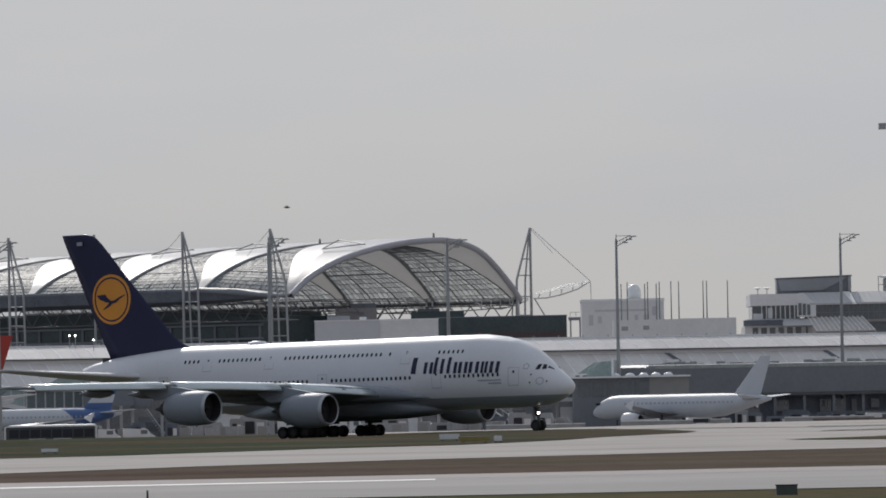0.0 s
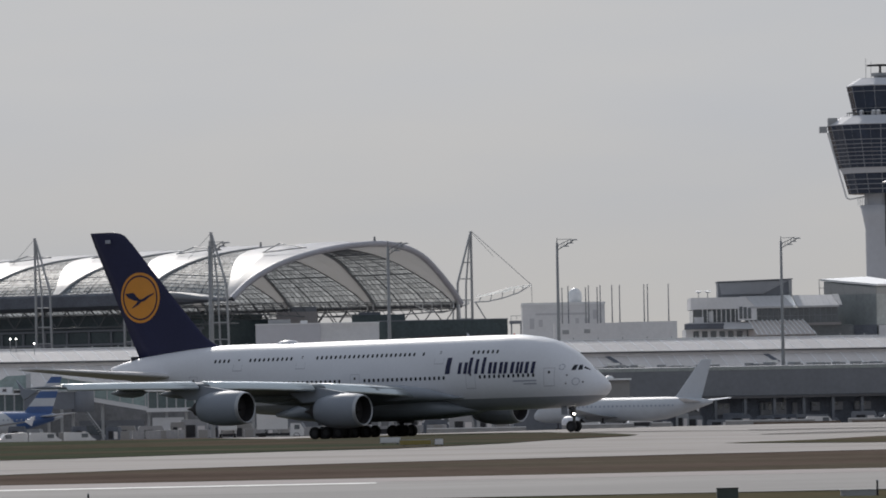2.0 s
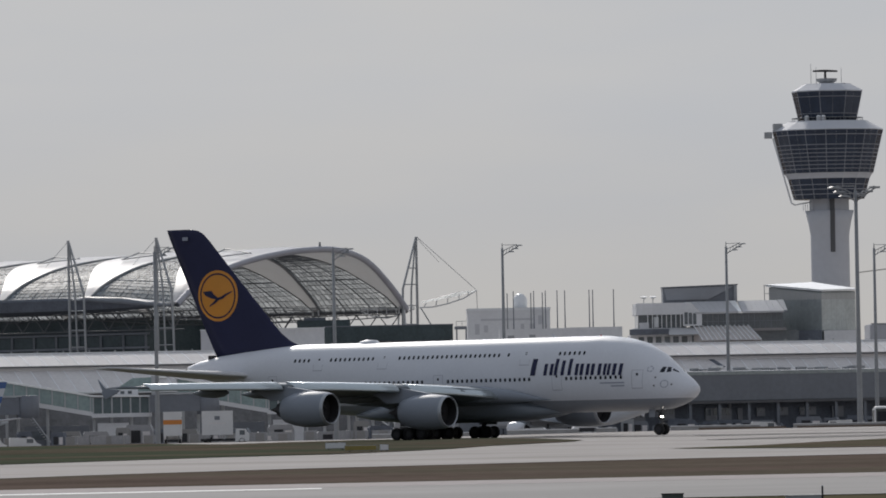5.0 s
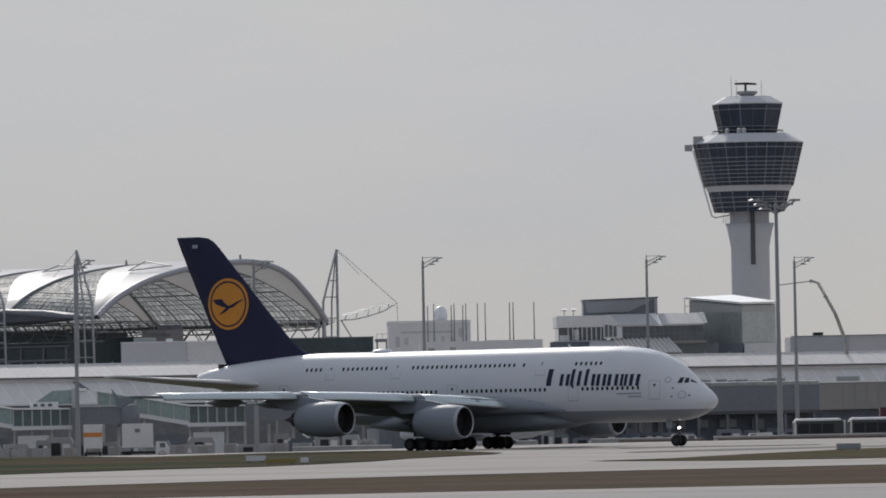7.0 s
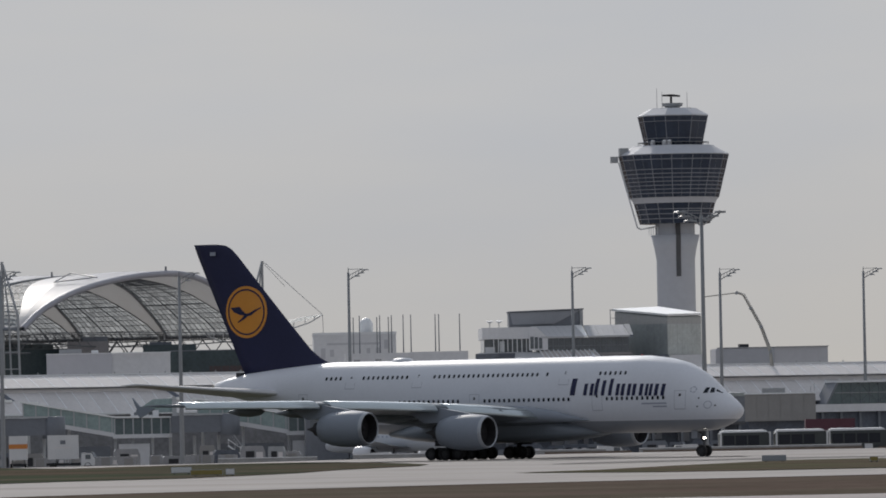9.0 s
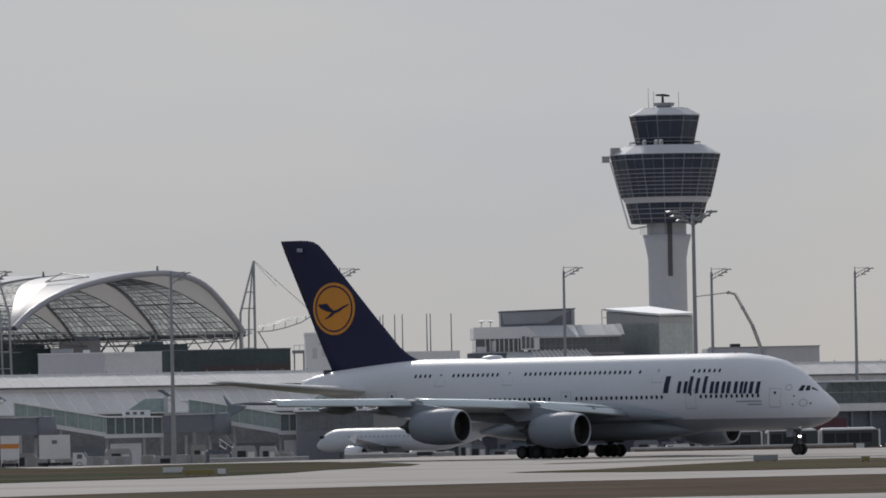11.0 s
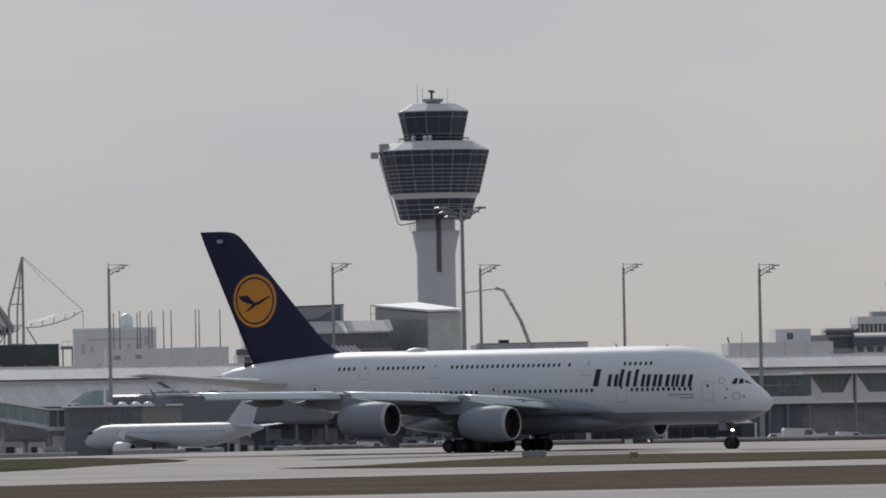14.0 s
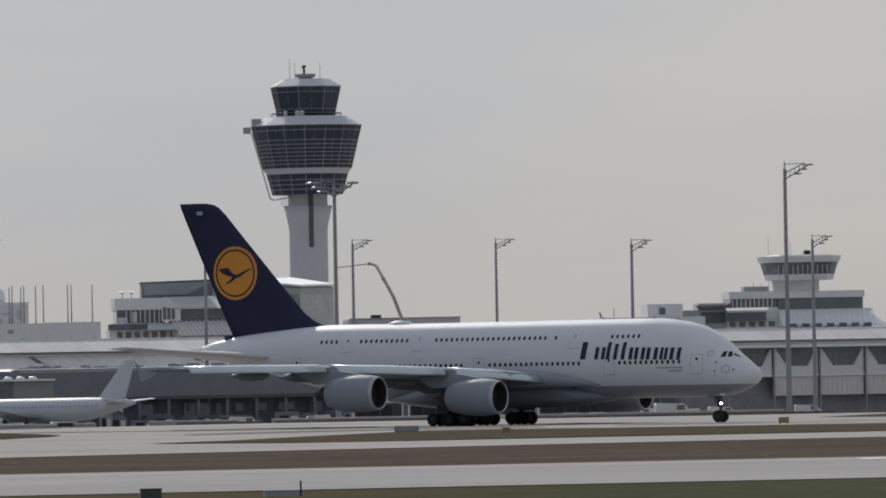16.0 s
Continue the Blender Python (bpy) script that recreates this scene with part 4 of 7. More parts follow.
for i, x in enumerate((7.6, 10.2, 12.6, 14.8, 17.0)):
    bm = bmesh.new()
    turned(bm, [(7.5, 0.85), (7.7, 0.8), (7.95, 0.5), (8.05, 0.05)], 14)
    for v in bm.verts:
        v.co.x += x
        v.co.y += 5
    part("roof_dome", bm, M_WHITESTEEL, low, "", True)
bm = bmesh.new()
prism(bm, [(2.6, 7.5), (7.2, 7.5), (7.2, 10.2), (5.2, 10.15), (2.6, 8.6)], 4, 9)
part("stair_head", bm, M_GREENGLASS, low, "greenish glazed stair head")
part("stair_rail", boxes((6.9, 7.3, 3.9, 4.1, 7.5, 10.3)), M_WHITESTEEL, low)
for i in range(5):
    part("window", boxes((0.9 + 2.5 * i, 2.9 + 2.5 * i, 1.1, 1.2, 3.9, 6.6)), M_GLASSDARK, low)


# ---- jet bridges ----
def make_bridge(x, y):
    b = thing("boarding_bridge", pose(x, y, 0), "sloping glazed boarding bridge on steel columns", "boarding bridge", "boarding bridges along the pier")
    bm = bmesh.new()
    prism(bm, [(-0.6, 9.9), (16.4, 6.85), (26.5, 6.7), (26.5, 6.95), (16.4, 7.15), (-0.6, 10.25)], -0.4, 3.4)
    part("roof", bm, M_BRIGHTROOF, b, "bright sloping roof edge")
    bm = bmesh.new()
    prism(bm, [(0, 7.3), (16.2, 4.2), (16.2, 6.85), (0, 9.85)], 0, 3)
    part("glazing", bm, M_GREENGLASS, b, "greenish corridor glazing")
    for i in range(8):
        u = i * 2.25
        z = 9.85 - 3.0 * u / 16.2
        part("post", boxes((u, u + 0.22, -0.12, 0.0, z - 2.7, z)), M_DULLSTEEL, b)
    bm = bmesh.new()
    prism(bm, [(-0.4, 6.5), (16.2, 3.45), (16.2, 4.2), (-0.4, 7.3)], -0.15, 3.1)
    part("floor_beam", bm, M_WALL, b, "pale floor beam")
    part("lounge", boxes((16.2, 26.3, 0.1, 6, 3.9, 6.7)), M_TEAL, b, "dim greenish glazed lounge")
    for i in range(7):
        part("post", boxes((16.2 + 1.65 * i, 16.45 + 1.65 * i, -0.05, 0.1, 3.9, 6.7)), M_DULLSTEEL, b)
    part("floor_beam", boxes((16.0, 26.5, -0.1, 6.2, 3.2, 3.9)), M_WALL, b)
    bm = bmesh.new()
    prism(bm, [(19.6, 7.7), (26.6, 7.7), (26.6, 10.15), (23.2, 10.05)], 3.2, 6)
    part("stair_head", bm, M_GREENGLASS, b, "greenish glazed stair head")
    part("machine_room", boxes((19.2, 24.2, 3.0, 6.2, 6.95, 8.1)), M_WALL, b)
    for i in range(3):
        part("porthole", boxes((19.8 + 1.3 * i, 20.5 + 1.3 * i, 2.94, 3.0, 7.3, 7.8)), M_GLASSDARK, b)
    part("mast_cladding", boxes((26.6, 27.4, 2.4, 3.4, 6.9, 10.4)), M_DULLSTEEL, b)
    part("tunnel", boxes((26.4, 35.2, -2.4, 0.6, 4.0, 7.0)), M_GREYWALL, b, "grey boarding tunnel")
    part("tunnel_roof", boxes((27.4, 36.4, -2.6, 0.8, 7.05, 7.35)), M_DULLSTEEL, b)
    bm = bmesh.new()
    turned(bm, [(3.4, 1.9), (3.5, 2.0), (7.2, 2.0), (7.3, 1.6)], 16)
    for v in bm.verts:
        v.co.x += 36.6
        v.co.y -= 0.9
    part("rotunda", bm, M_GREYWALL, b, "grey rotunda", True)
    for u in (1, 8.2, 16.4, 19.5, 23, 26.2, 30.5, 34.8):
        bm = bmesh.new()
        tube(bm, (u, 1.4, -2.6), (u, 1.4, 6.4 - 3 * min(u, 16) / 16.2), 0.28, n=8)
        part("column", bm, M_DULLSTEEL, b)
    bm = bmesh.new()
    for k in range(14):
        box(bm, 36.8 + 0.3 * k, 37.15 + 0.3 * k, -2.6, -1.4, 3.4 - 0.43 * k, 3.5 - 0.43 * k)
    tube(bm, (36.8, -2.6, 4.4), (41.0, -2.6, -1.6), 0.07)
    tube(bm, (36.8, -1.4, 4.4), (41.0, -1.4, -1.6), 0.07)
    part("service_stair", bm, M_DULLSTEEL, b, "pale service stair")
    part("store_room", boxes((4, 15.5, 1.8, 5, -2.6, 1.9)), M_GREYWALL, b, "grey store room below")
    part("store_door", boxes((10.2, 12.0, 1.7, 1.8, -2.6, 0.0)), M_DARK, b)
    part("store_window", boxes((5.2, 8.8, 1.72, 1.8, -0.6, 1.0)), M_GLASSDARK, b)
    part("store_wall", boxes((17, 22.5, 0.9, 3, -2.6, 2.2)), M_WALL, b, "pale panelled store wall")
    return b


bridge = make_bridge(-27.6, 1450)
for x, y in ((-58.5, 1438), (3.4, 1454), (-90, 1430), (-121, 1422)):
    b = copy_thing(bridge, pose(x, y, 0))
    if x > 0:   # this one has no tunnel: it ends at the low gate building
        for c in [c for c in b.children if c.name.split(".")[0] in ("tunnel", "tunnel_roof", "rotunda", "service_stair")]:
            bpy.data.objects.remove(c)

# ---- arched membrane hall ----
HALL_ANGLE = 50.0
EX, EY = math.cos(radians(HALL_ANGLE)), math.sin(radians(HALL_ANGLE))
AX, AY = -EY, EX
SPAN, BAY = 74.4, 24.0
ARCH = [(0, 0), (0.05, 2.6), (0.11, 4.9), (0.208, 7.55), (0.33, 9.65), (0.454, 11.05), (0.57, 11.8), (0.677, 11.9), (0.777, 10.7), (0.85, 8.4), (0.925, 4.2), (0.97, 1.2), (1.0, -1.3)]


def arch_z(u):
    for i in range(len(ARCH) - 1):
        if u <= ARCH[i + 1][0]:
            (a, p), (b, q) = ARCH[i], ARCH[i + 1]
            m0 = (q - ARCH[i - 1][1]) / (b - ARCH[i - 1][0]) if i > 0 else (q - p) / (b - a)
            m1 = (ARCH[i + 2][1] - p) / (ARCH[i + 2][0] - a) if i + 2 < len(ARCH) else (q - p) / (b - a)
            t = (u - a) / (b - a)
            return (2 * t ** 3 - 3 * t * t + 1) * p + (t ** 3 - 2 * t * t + t) * (b - a) * m0 + (-2 * t ** 3 + 3 * t * t) * q + (t ** 3 - t * t) * (b - a) * m1
    return ARCH[-1][1]


def vault(u, v, lift=0.0):
    s = u * SPAN
    z = 26.2 + arch_z(u) * (0.965 - 0.03 * v) + 1.8 * min(max(v, 0), 1) * (1 - u) ** 2 + lift
    return (-31.6 + EX * s + AX * v * BAY, 1680 + EY * s + AY * v * BAY, z)


def band_width(u):
    """Depth of the membrane in bays: slender at the feet, broad at the crown."""
    return 0.08 + 0.80 * max(0.0, math.sin(math.pi * min(max(u, 0), 1))) ** 1.2


def arch_band(front, back, lift, thick, nu=40, nv=4, belly=0.5):
    bm = bmesh.new()
    rows = []
    for up in (lift, lift - thick):
        rows.append([[bm.verts.new(vault(i / nu, front(i / nu) + (back(i / nu) - front(i / nu)) * j / nv, up + belly * math.sin(math.pi * i / nu) * (1 - abs(2 * j / nv - 1)))) for i in range(nu + 1)] for j in range(nv + 1)])
    for grid in rows:
        for j in range(nv):
            for i in range(nu):
                bm.faces.new((grid[j][i], grid[j][i + 1], grid[j + 1][i + 1], grid[j + 1][i]))
    for j in (0, nv):
        for i in range(nu):
            bm.faces.new((rows[0][j][i], rows[0][j][i + 1], rows[1][j][i + 1], rows[1][j][i]))
    for i in (0, nu):
        for j in range(nv):
            bm.faces.new((rows[0][j][i], rows[0][j + 1][i], rows[1][j + 1][i], rows[1][j][i]))
    return bm


def curve_tube(bm, pts, r, n=6):
    for a, b in zip(pts, pts[1:]):
        tube(bm, a, b, r, r, n, False)
    return bm


M_ROOFGLASS = bpy.data.materials.new("sheer_roof_glass")
M_ROOFGLASS.use_nodes = True
n, l = M_ROOFGLASS.node_tree.nodes, M_ROOFGLASS.node_tree.links
pb, tr, gx, mo = n["Principled BSDF"], n.new("ShaderNodeBsdfTransparent"), n.new("ShaderNodeMixShader"), n["Material Output"]
pb.inputs["Base Color"].default_value, pb.inputs["Roughness"].default_value = (0.19, 0.225, 0.25, 1), 0.5
tr.inputs[0].default_value = (0.93, 0.96, 0.97, 1)
pb.inputs["Specular IOR Level"].default_value = 0.08
gx.inputs[0].default_value = 0.42
gi, gr = n.new("ShaderNodeNewGeometry"), n.new("ShaderNodeMapRange")   # panes differ a little from one another
gr.inputs["To Min"].default_value, gr.inputs["To Max"].default_value = 0.34, 0.68
l.new(gi.outputs["Random Per Island"], gr.inputs["Value"])
l.new(gr.outputs[0], gx.inputs[0])
l.new(tr.outputs[0], gx.inputs[1])
l.new(pb.outputs[0], gx.inputs[2])
l.new(gx.outputs[0], mo.inputs[0])

M_DEEPTEAL = glass("deep_teal_glazing", (0.058, 0.078, 0.084), 0.35, 0.3, 0.3)
M_HOUSING = mat("dull_mauve_housing", (0.27, 0.255, 0.255), 0.7, 0, 0.15, 0.3, 2.0)
M_RIMSTEEL = mat("arch_rim_paint", (0.36, 0.36, 0.40), 0.5, 0.1, 0.08)
M_TRUSS = mat("truss_grey", (0.13, 0.138, 0.15), 0.6, 0.1, 0.1)
forum = thing("membrane_hall", pose(0, 0, 0), "arched hall roof of glass and white membrane bands on masts", "hall")
for k in range(6):
    near, far = (lambda u, k=k: k + 0.01), (lambda u, k=k: k + band_width(u))
    b = part("membrane_band", arch_band(near, far, 0.35, 0.3, 72, 4, 0.45), M_MEMBRANE, forum, "white membrane band with a folded ridge")
    bm = bmesh.new()
    curve_tube(bm, [vault(i / 40, k, 0.1 if k else 0.0) for i in range(41)], 0.36 if k else 0.66, 8)
    part("arch_rim", bm, M_POST if k else M_RIMSTEEL, forum, "dark steel arch rim" if k else "pale steel arch rim", True)
    bm = bmesh.new()
    for i in range(60):
        for j in range(15):
            q = []
            for a, c in ((i + 0.05, j + 0.04), (i + 0.95, j + 0.04), (i + 0.95, j + 0.96), (i + 0.05, j + 0.96)):
                u = a / 60
                q.append(bm.verts.new(vault(u, far(u) + (k + 1.0 - far(u)) * c / 15, 0.02)))
            bm.faces.new(q)
    g = part("roof_glass", bm, M_ROOFGLASS, forum, "sheer grey roof panes")
    tagged(g, kind="stuff")
    bm = bmesh.new()
    for j in range(16):
        curve_tube(bm, [vault(i / 30, far(i / 30) + (k + 1.0 - far(i / 30)) * j / 15, -0.04) for i in range(31)], 0.09 if j % 5 else 0.17, 4)
    for i in range(1, 60):
        u = i / 60
        curve_tube(bm, [vault(u, far(u), -0.04), vault(u, k + 1.0, -0.04)], 0.1 if i % 6 else 0.17, 4)
    g = part("roof_grid", bm, M_TRUSS, forum, "dark steel glazing bars")
    tagged(g, kind="stuff")
    for u0, v0, u1, v1 in ((0.44, 0.62, 0.34, 0.05), (0.44, 0.62, 0.27, 0.36), (0.34, 0.05, 0.27, 0.36)):
        bm = bmesh.new()
        tube(bm, vault(u0, k + v0, 1.3), vault(u1, k + v1, 1.2), 0.13, n=5)
        part("membrane_strut", bm, M_POST, forum)
bm = bmesh.new()
curve_tube(bm, [vault(1.0, v / 4, -0.3) for v in range(0, 25)], 0.5, 6)
part("far_edge_beam", bm, M_TRUSS, forum)
for k in range(6):
    for d, lean in ((0.0, 0.9), (0.06, -0.6)):
        p = vault(0.99, k + d)
        part("edge_leg", tube(bmesh.new(), (p[0] + lean, p[1], 10.0), (p[0], p[1], p[2]), 0.22, 0.18, 8), M_WHITESTEEL, forum, "slender white edge leg")
# near eave: a dark grey canopy along the feet
bm = bmesh.new()
rings = []
for v, h in ((0.08, 0.3), (0.35, 1.2), (0.75, 2.4), (1.2, 3.1), (6.2, 3.4)):
    x, y, z = vault(0.0, v)
    rings.append([(x - EX * 4.5, y - EY * 4.5, z - 0.3), (x - EX * 4.2, y - EY * 4.2, z + 0.15), (x + EX * 1, y + EY * 1, z + 0.3), (x + EX * 1, y + EY * 1, z - h), (x - EX * 4, y - EY * 4, z - h * 0.8)])
loft(bm, rings)
part("eave_canopy", bm, M_UNDER, forum, "dark grey eave canopy")
bm = bmesh.new()
rings = []
for v, h in ((0.02, 0.05), (0.2, 0.5), (0.5, 0.9), (0.9, 0.6), (1.05, 0.05)):
    x, y, z = vault(0.0, v)
    rings.append([(x - EX * 5, y - EY * 5, z - 0.4), (x - EX * 4, y - EY * 4, z + h), (x + EX * 1, y + EY * 1, z + h * 0.8), (x + EX * 1, y + EY * 1, z - 0.4)])
loft(bm, rings)
part("eave_hood", bm, M_GREYWALL, forum, "grey eave hood", True)
# tie trusses below the eave
bm = bmesh.new()
for u, z0, z1 in ((0.03, 21.2, 24.8), (0.5, 20.8, 24.2), (0.97, 20.8, 24.0)):
    for z in (z0, z1):
        curve_tube(bm, [(*vault(u, v / 2)[:2], z) for v in range(0, 13)], 0.16, 5)
    for k in range(48):
        a, b = vault(u, k / 8), vault(u, (k + 1) / 8)
        tube(bm, (a[0], a[1], z0 if k % 2 else z1), (b[0], b[1], z1 if k % 2 else z0), 0.15, n=4)
for v in (0.12, 1.0, 2.0):
    a, b = [(*vault(k / 24, v)[:2],) for k in range(25)], 24
    for k in range(24):
        sag = 1.2 * math.sin(math.pi * k / 24)
        tube(bm, (a[k][0], a[k][1], 23.6 - sag), (a[k + 1][0], a[k + 1][1], 23.6 - 1.2 * math.sin(math.pi * (k + 1) / 24)), 0.15, n=4)
        tube(bm, (a[k][0], a[k][1], 25.4), (a[k + 1][0], a[k + 1][1], 25.4), 0.13, n=4)
        tube(bm, (a[k][0], a[k][1], 25.4), (a[k + 1][0], a[k + 1][1], 23.6 - 1.2 * math.sin(math.pi * (k + 1) / 24)), 0.08, n=4)
part("tie_truss", bm, M_TRUSS, forum, "dark open steel trusses")
tagged(forum.children[-1], kind="stuff")
bm = bmesh.new()
c = [vault(0.05, 0.5), vault(0.55, 0.5), vault(0.55, 6.2), vault(0.05, 6.2)]
loft(bm, [[(x, y, -2.6) for x, y, z in c], [(x, y, 22.1) for x, y, z in c]])
part("hall_body", bm, M_DEEPTEAL, forum, "dark glazed hall body")
bm = bmesh.new()
c = [vault(0.07, 1.0), vault(0.5, 1.0), vault(0.5, 6.2), vault(0.07, 6.2)]
loft(bm, [[(x, y, 22.11) for x, y, z in c], [(x, y, 23.5) for x, y, z in c]])
part("hall_gallery", bm, M_DEEPTEAL, forum, "dark glazed upper gallery")
for k in range(22):
    a, b = vault(0.05, 0.5 + k * 0.26), vault(0.05, 0.5 + k * 0.26 + 0.02)
    part("facade_post", boxes((a[0] - 0.25, a[0] + 0.25, a[1] - 0.5, a[1] - 0.1, 12, 20.6)), M_GREYWALL, forum)
bm = bmesh.new()
a, b = vault(0.045, 0.45), vault(0.045, 6.2)
for z in (17.6, 20.5):
    tube(bm, (a[0], a[1], z), (b[0], b[1], z), 0.3, n=4)
part("facade_rail", bm, M_GREYWALL, forum)
part("machine_house", boxes((-22.8, -14.2, 1702, 1712, 14, 23.6)), M_HOUSING, forum, "dull mauve plant housing")
part("machine_house", boxes((-19.6, -14.4, 1703, 1710, 23.6, 24.6)), M_GREYWALL, forum, "dark plant on the housing")
part("machine_house", boxes((-7.0, 4.1, 1700, 1712, 14, 22.6)), M_DEEPTEAL, forum, "dark plant housing")
part("machine_house", boxes((-5.6, -1.0, 1701, 1708, 22.6, 23.2)), M_UNDER, forum)
bm = bmesh.new()
tube(bm, vault(0.62, 0.0, 0.5), vault(0.62, 0.0, 1.5), 0.26, 0.2, 8)
part("roof_beacon", bm, M_POST, forum)
part("roof_beacon", tube(bmesh.new(), vault(0.5, 1.0, 0.4), vault(0.5, 1.0, 1.4), 0.24, 0.18, 8), M_POST, forum)


def make_mast(x, y, top, lean):
    m = thing("hall_mast", pose(x, y, 0), "pale steel A-frame mast with rungs and stay cables", "mast", "masts of the membrane hall")
    bm = bmesh.new()
    tube(bm, (0, 0, -2.6), (0, 0, top), 0.33, 0.26, 8)
    part("post", bm, M_STEEL, m)
    knee = top - 11.0
    for across, back, foot, r in ((lean, -3.0, 1.2, 0.25), (0.4 * lean, -1.2, 1.6, 0.2)):
        bm = bmesh.new()
        tube(bm, (0.05 * lean, 0, top - 0.3), (across, back, knee), r * 0.8, r, 8)
        tube(bm, (across, back, knee), (across * foot, back, -2.6), r, n=8)
        part("raking_leg", bm, M_STEEL, m)
    for z in (top - 6.5, top - 10.0, top - 14.5, top - 18.5, top - 22.0):
        f = min(1.0, (top - z) / 11.0)
        part("rung", tube(bmesh.new(), (0, 0, z), (lean * f, -3 * f, z), 0.12, n=6), M_STEEL, m)
    bm = bmesh.new()
    tube(bm, (0, 0, top), (0, 0, top + 0.15), 0.36, 0.3, 8)
    part("mast_head", bm, M_STEEL, m)
    cable = bmesh.new()
    tube(cable, (0, 0, top), (-1.6 * lean, 6, top - 5.2), 0.045, n=4)
    part("stay_cable", cable, M_STEEL, m)
    return m


mast = make_mast(-35.6, 1678, 39.9, 3.1)
copy_thing(mast, pose(-54.1, 1690, 0))
copy_thing(mast, pose(-73.0, 1703, 0))
copy_thing(mast, pose(-91.6, 1716, 0))
make_mast(18.6, 1739, 40.3, -3.05)
wing_canopy = thing("cable_canopy", pose(0, 0, 0.3), "small pale membrane canopy hung from mast cables", "canopy")
bm = bmesh.new()
loft(bm, [[(19.5, 1737, 25.9), (19.5, 1741, 26.4)], [(23, 1736, 26.5), (23, 1742, 27.2)], [(27, 1736.5, 27.2), (27, 1741, 28.2)], [(31.2, 1738, 28.3), (31.2, 1739.5, 28.6)]], False, False, False)
bmesh.ops.solidify(bm, geom=bm.faces[:], thickness=0.12)
part("membrane", bm, M_ROOFGLASS, wing_canopy, "pale membrane")
bm = bmesh.new()
curve_tube(bm, [(19.0, 1738, 25.0), (22, 1738, 25.1), (25, 1738, 25.7), (28.5, 1738, 26.8), (31.2, 1738.6, 28.4)], 0.14)
for a, b in (((20, 1738, 25.0), (20.5, 1738, 26.0)), ((22.5, 1738, 25.2), (22.8, 1738, 26.6)), ((25, 1738, 25.7), (25.2, 1738, 27.2)), ((27.5, 1738, 26.4), (27.6, 1738, 27.8)), ((29.5, 1738, 27.2), (29.5, 1738, 28.3))):
    tube(bm, a, b, 0.1)
curve_tube(bm, [(6.5, 1738, 24.5), (9, 1738, 23.3), (12, 1738, 22.9), (15, 1738, 23.6), (18, 1738, 24.8)], 0.16)
curve_tube(bm, [(6.5, 1738, 24.9), (12, 1738, 24.9), (18, 1738, 25.1)], 0.12)
for x in (8, 10, 12, 14, 16):
    tube(bm, (x, 1738, 23.1), (x, 1738, 24.9), 0.09)
part("truss", bm, M_WHITESTEEL, wing_canopy, "white tubular truss")
bm = bmesh.new()
tube(bm, (18.7, 1738.8, 40.2), (31.2, 1738.6, 28.6), 0.06)
tube(bm, (31.3, 1738.6, 28.5), (31.4, 1738.6, 24.3), 0.06)
tube(bm, (19.3, 1738, 25), (24.5, 1736, 16), 0.13)
tube(bm, (15.2, 1738, 26), (17, 1738, 14), 0.3)
part("cable", bm, M_STEEL, wing_canopy)

# ---- buildings behind the pier ----
# grey made paler so the colour carries the haze of the distance
M_FAROFFICE = mat("haze_pale_grey", (0.50, 0.50, 0.52), 0.7, 0, 0.06, 0.1, 0.8)
b = thing("plant_building", pose(-26.2, 1640, 0), "plain pale grey plant building", "building")
part("wall", boxes((0, 13.1, 0, 18, -2.6, 20.3)), mat("grey_render", (0.53, 0.53, 0.56), 0.7, 0, 0.07), b, "grey render")
part("wall", boxes((13.1, 24.9, 0.4, 18, -2.6, 20.45)), M_WALL, b, "pale render")
part("coping", boxes((-0.1, 25.0, -0.1, 0.2, 20.3, 20.5)), M_WHITESTEEL, b)
part("roof_unit", boxes((2.5, 7, 5, 9, 20.3, 21.4)), M_STEEL, b)
part("roof_unit", boxes((9, 10.4, 5, 7, 20.3, 21.1)), M_WHITESTEEL, b)
b = thing("glazed_block", pose(-1.4, 1660, 0), "low dark glazed office block", "building")
part("glazing", boxes((0, 26.3, 0, 20, -2.6, 20.7)), M_DEEPTEAL, b, "dark glazing")
for i in range(16):
    part("mullion", boxes((0.2 + 1.7 * i, 0.3 + 1.7 * i, -0.06, 0, 8, 20.7)), M_DEEPTEAL, b)
part("lower_band", boxes((8.0, 26.2, -0.04, 0, 8, 17.6)), mat("dull_red_brown_band", (0.075, 0.055, 0.055), 0.7, 0, 0.2), b, "dull red-brown lower band")
part("coping", boxes((-0.1, 26.4, -0.15, 0.3, 20.7, 20.9)), M_GREYWALL, b)
b = thing("open_deck", pose(25.1, 1645, 0), "dark steel roof deck with railings and small plant", "structure")
part("deck", boxes((0, 10, 0, 6, 19.6, 20.2)), M_GREYWALL, b)
for i in range(6):
    part("post", boxes((0.2 + 1.9 * i, 0.5 + 1.9 * i, 0.2, 0.5, -2.6, 19.6)), M_GREYWALL, b)
bm = bmesh.new()
for i in range(9):
    tube(bm, (0.3 + 1.15 * i, 0, 20.2), (0.3 + 1.15 * i, 0, 21.2), 0.05, n=5)
tube(bm, (0.3, 0, 21.2), (9.6, 0, 21.2), 0.05, n=5)
part("railing", bm, M_STEEL, b)
part("plant_box", boxes((3, 5.5, 3, 5.5, 17.4, 19.5)), M_WALL, b)
part("plant_box", boxes((7, 9, 3, 5.5, 16.9, 18.8)), M_BAND, b)

b = thing("radome_building", pose(27.3, 1620, 0), "white flat-roofed building with round radome", "building")
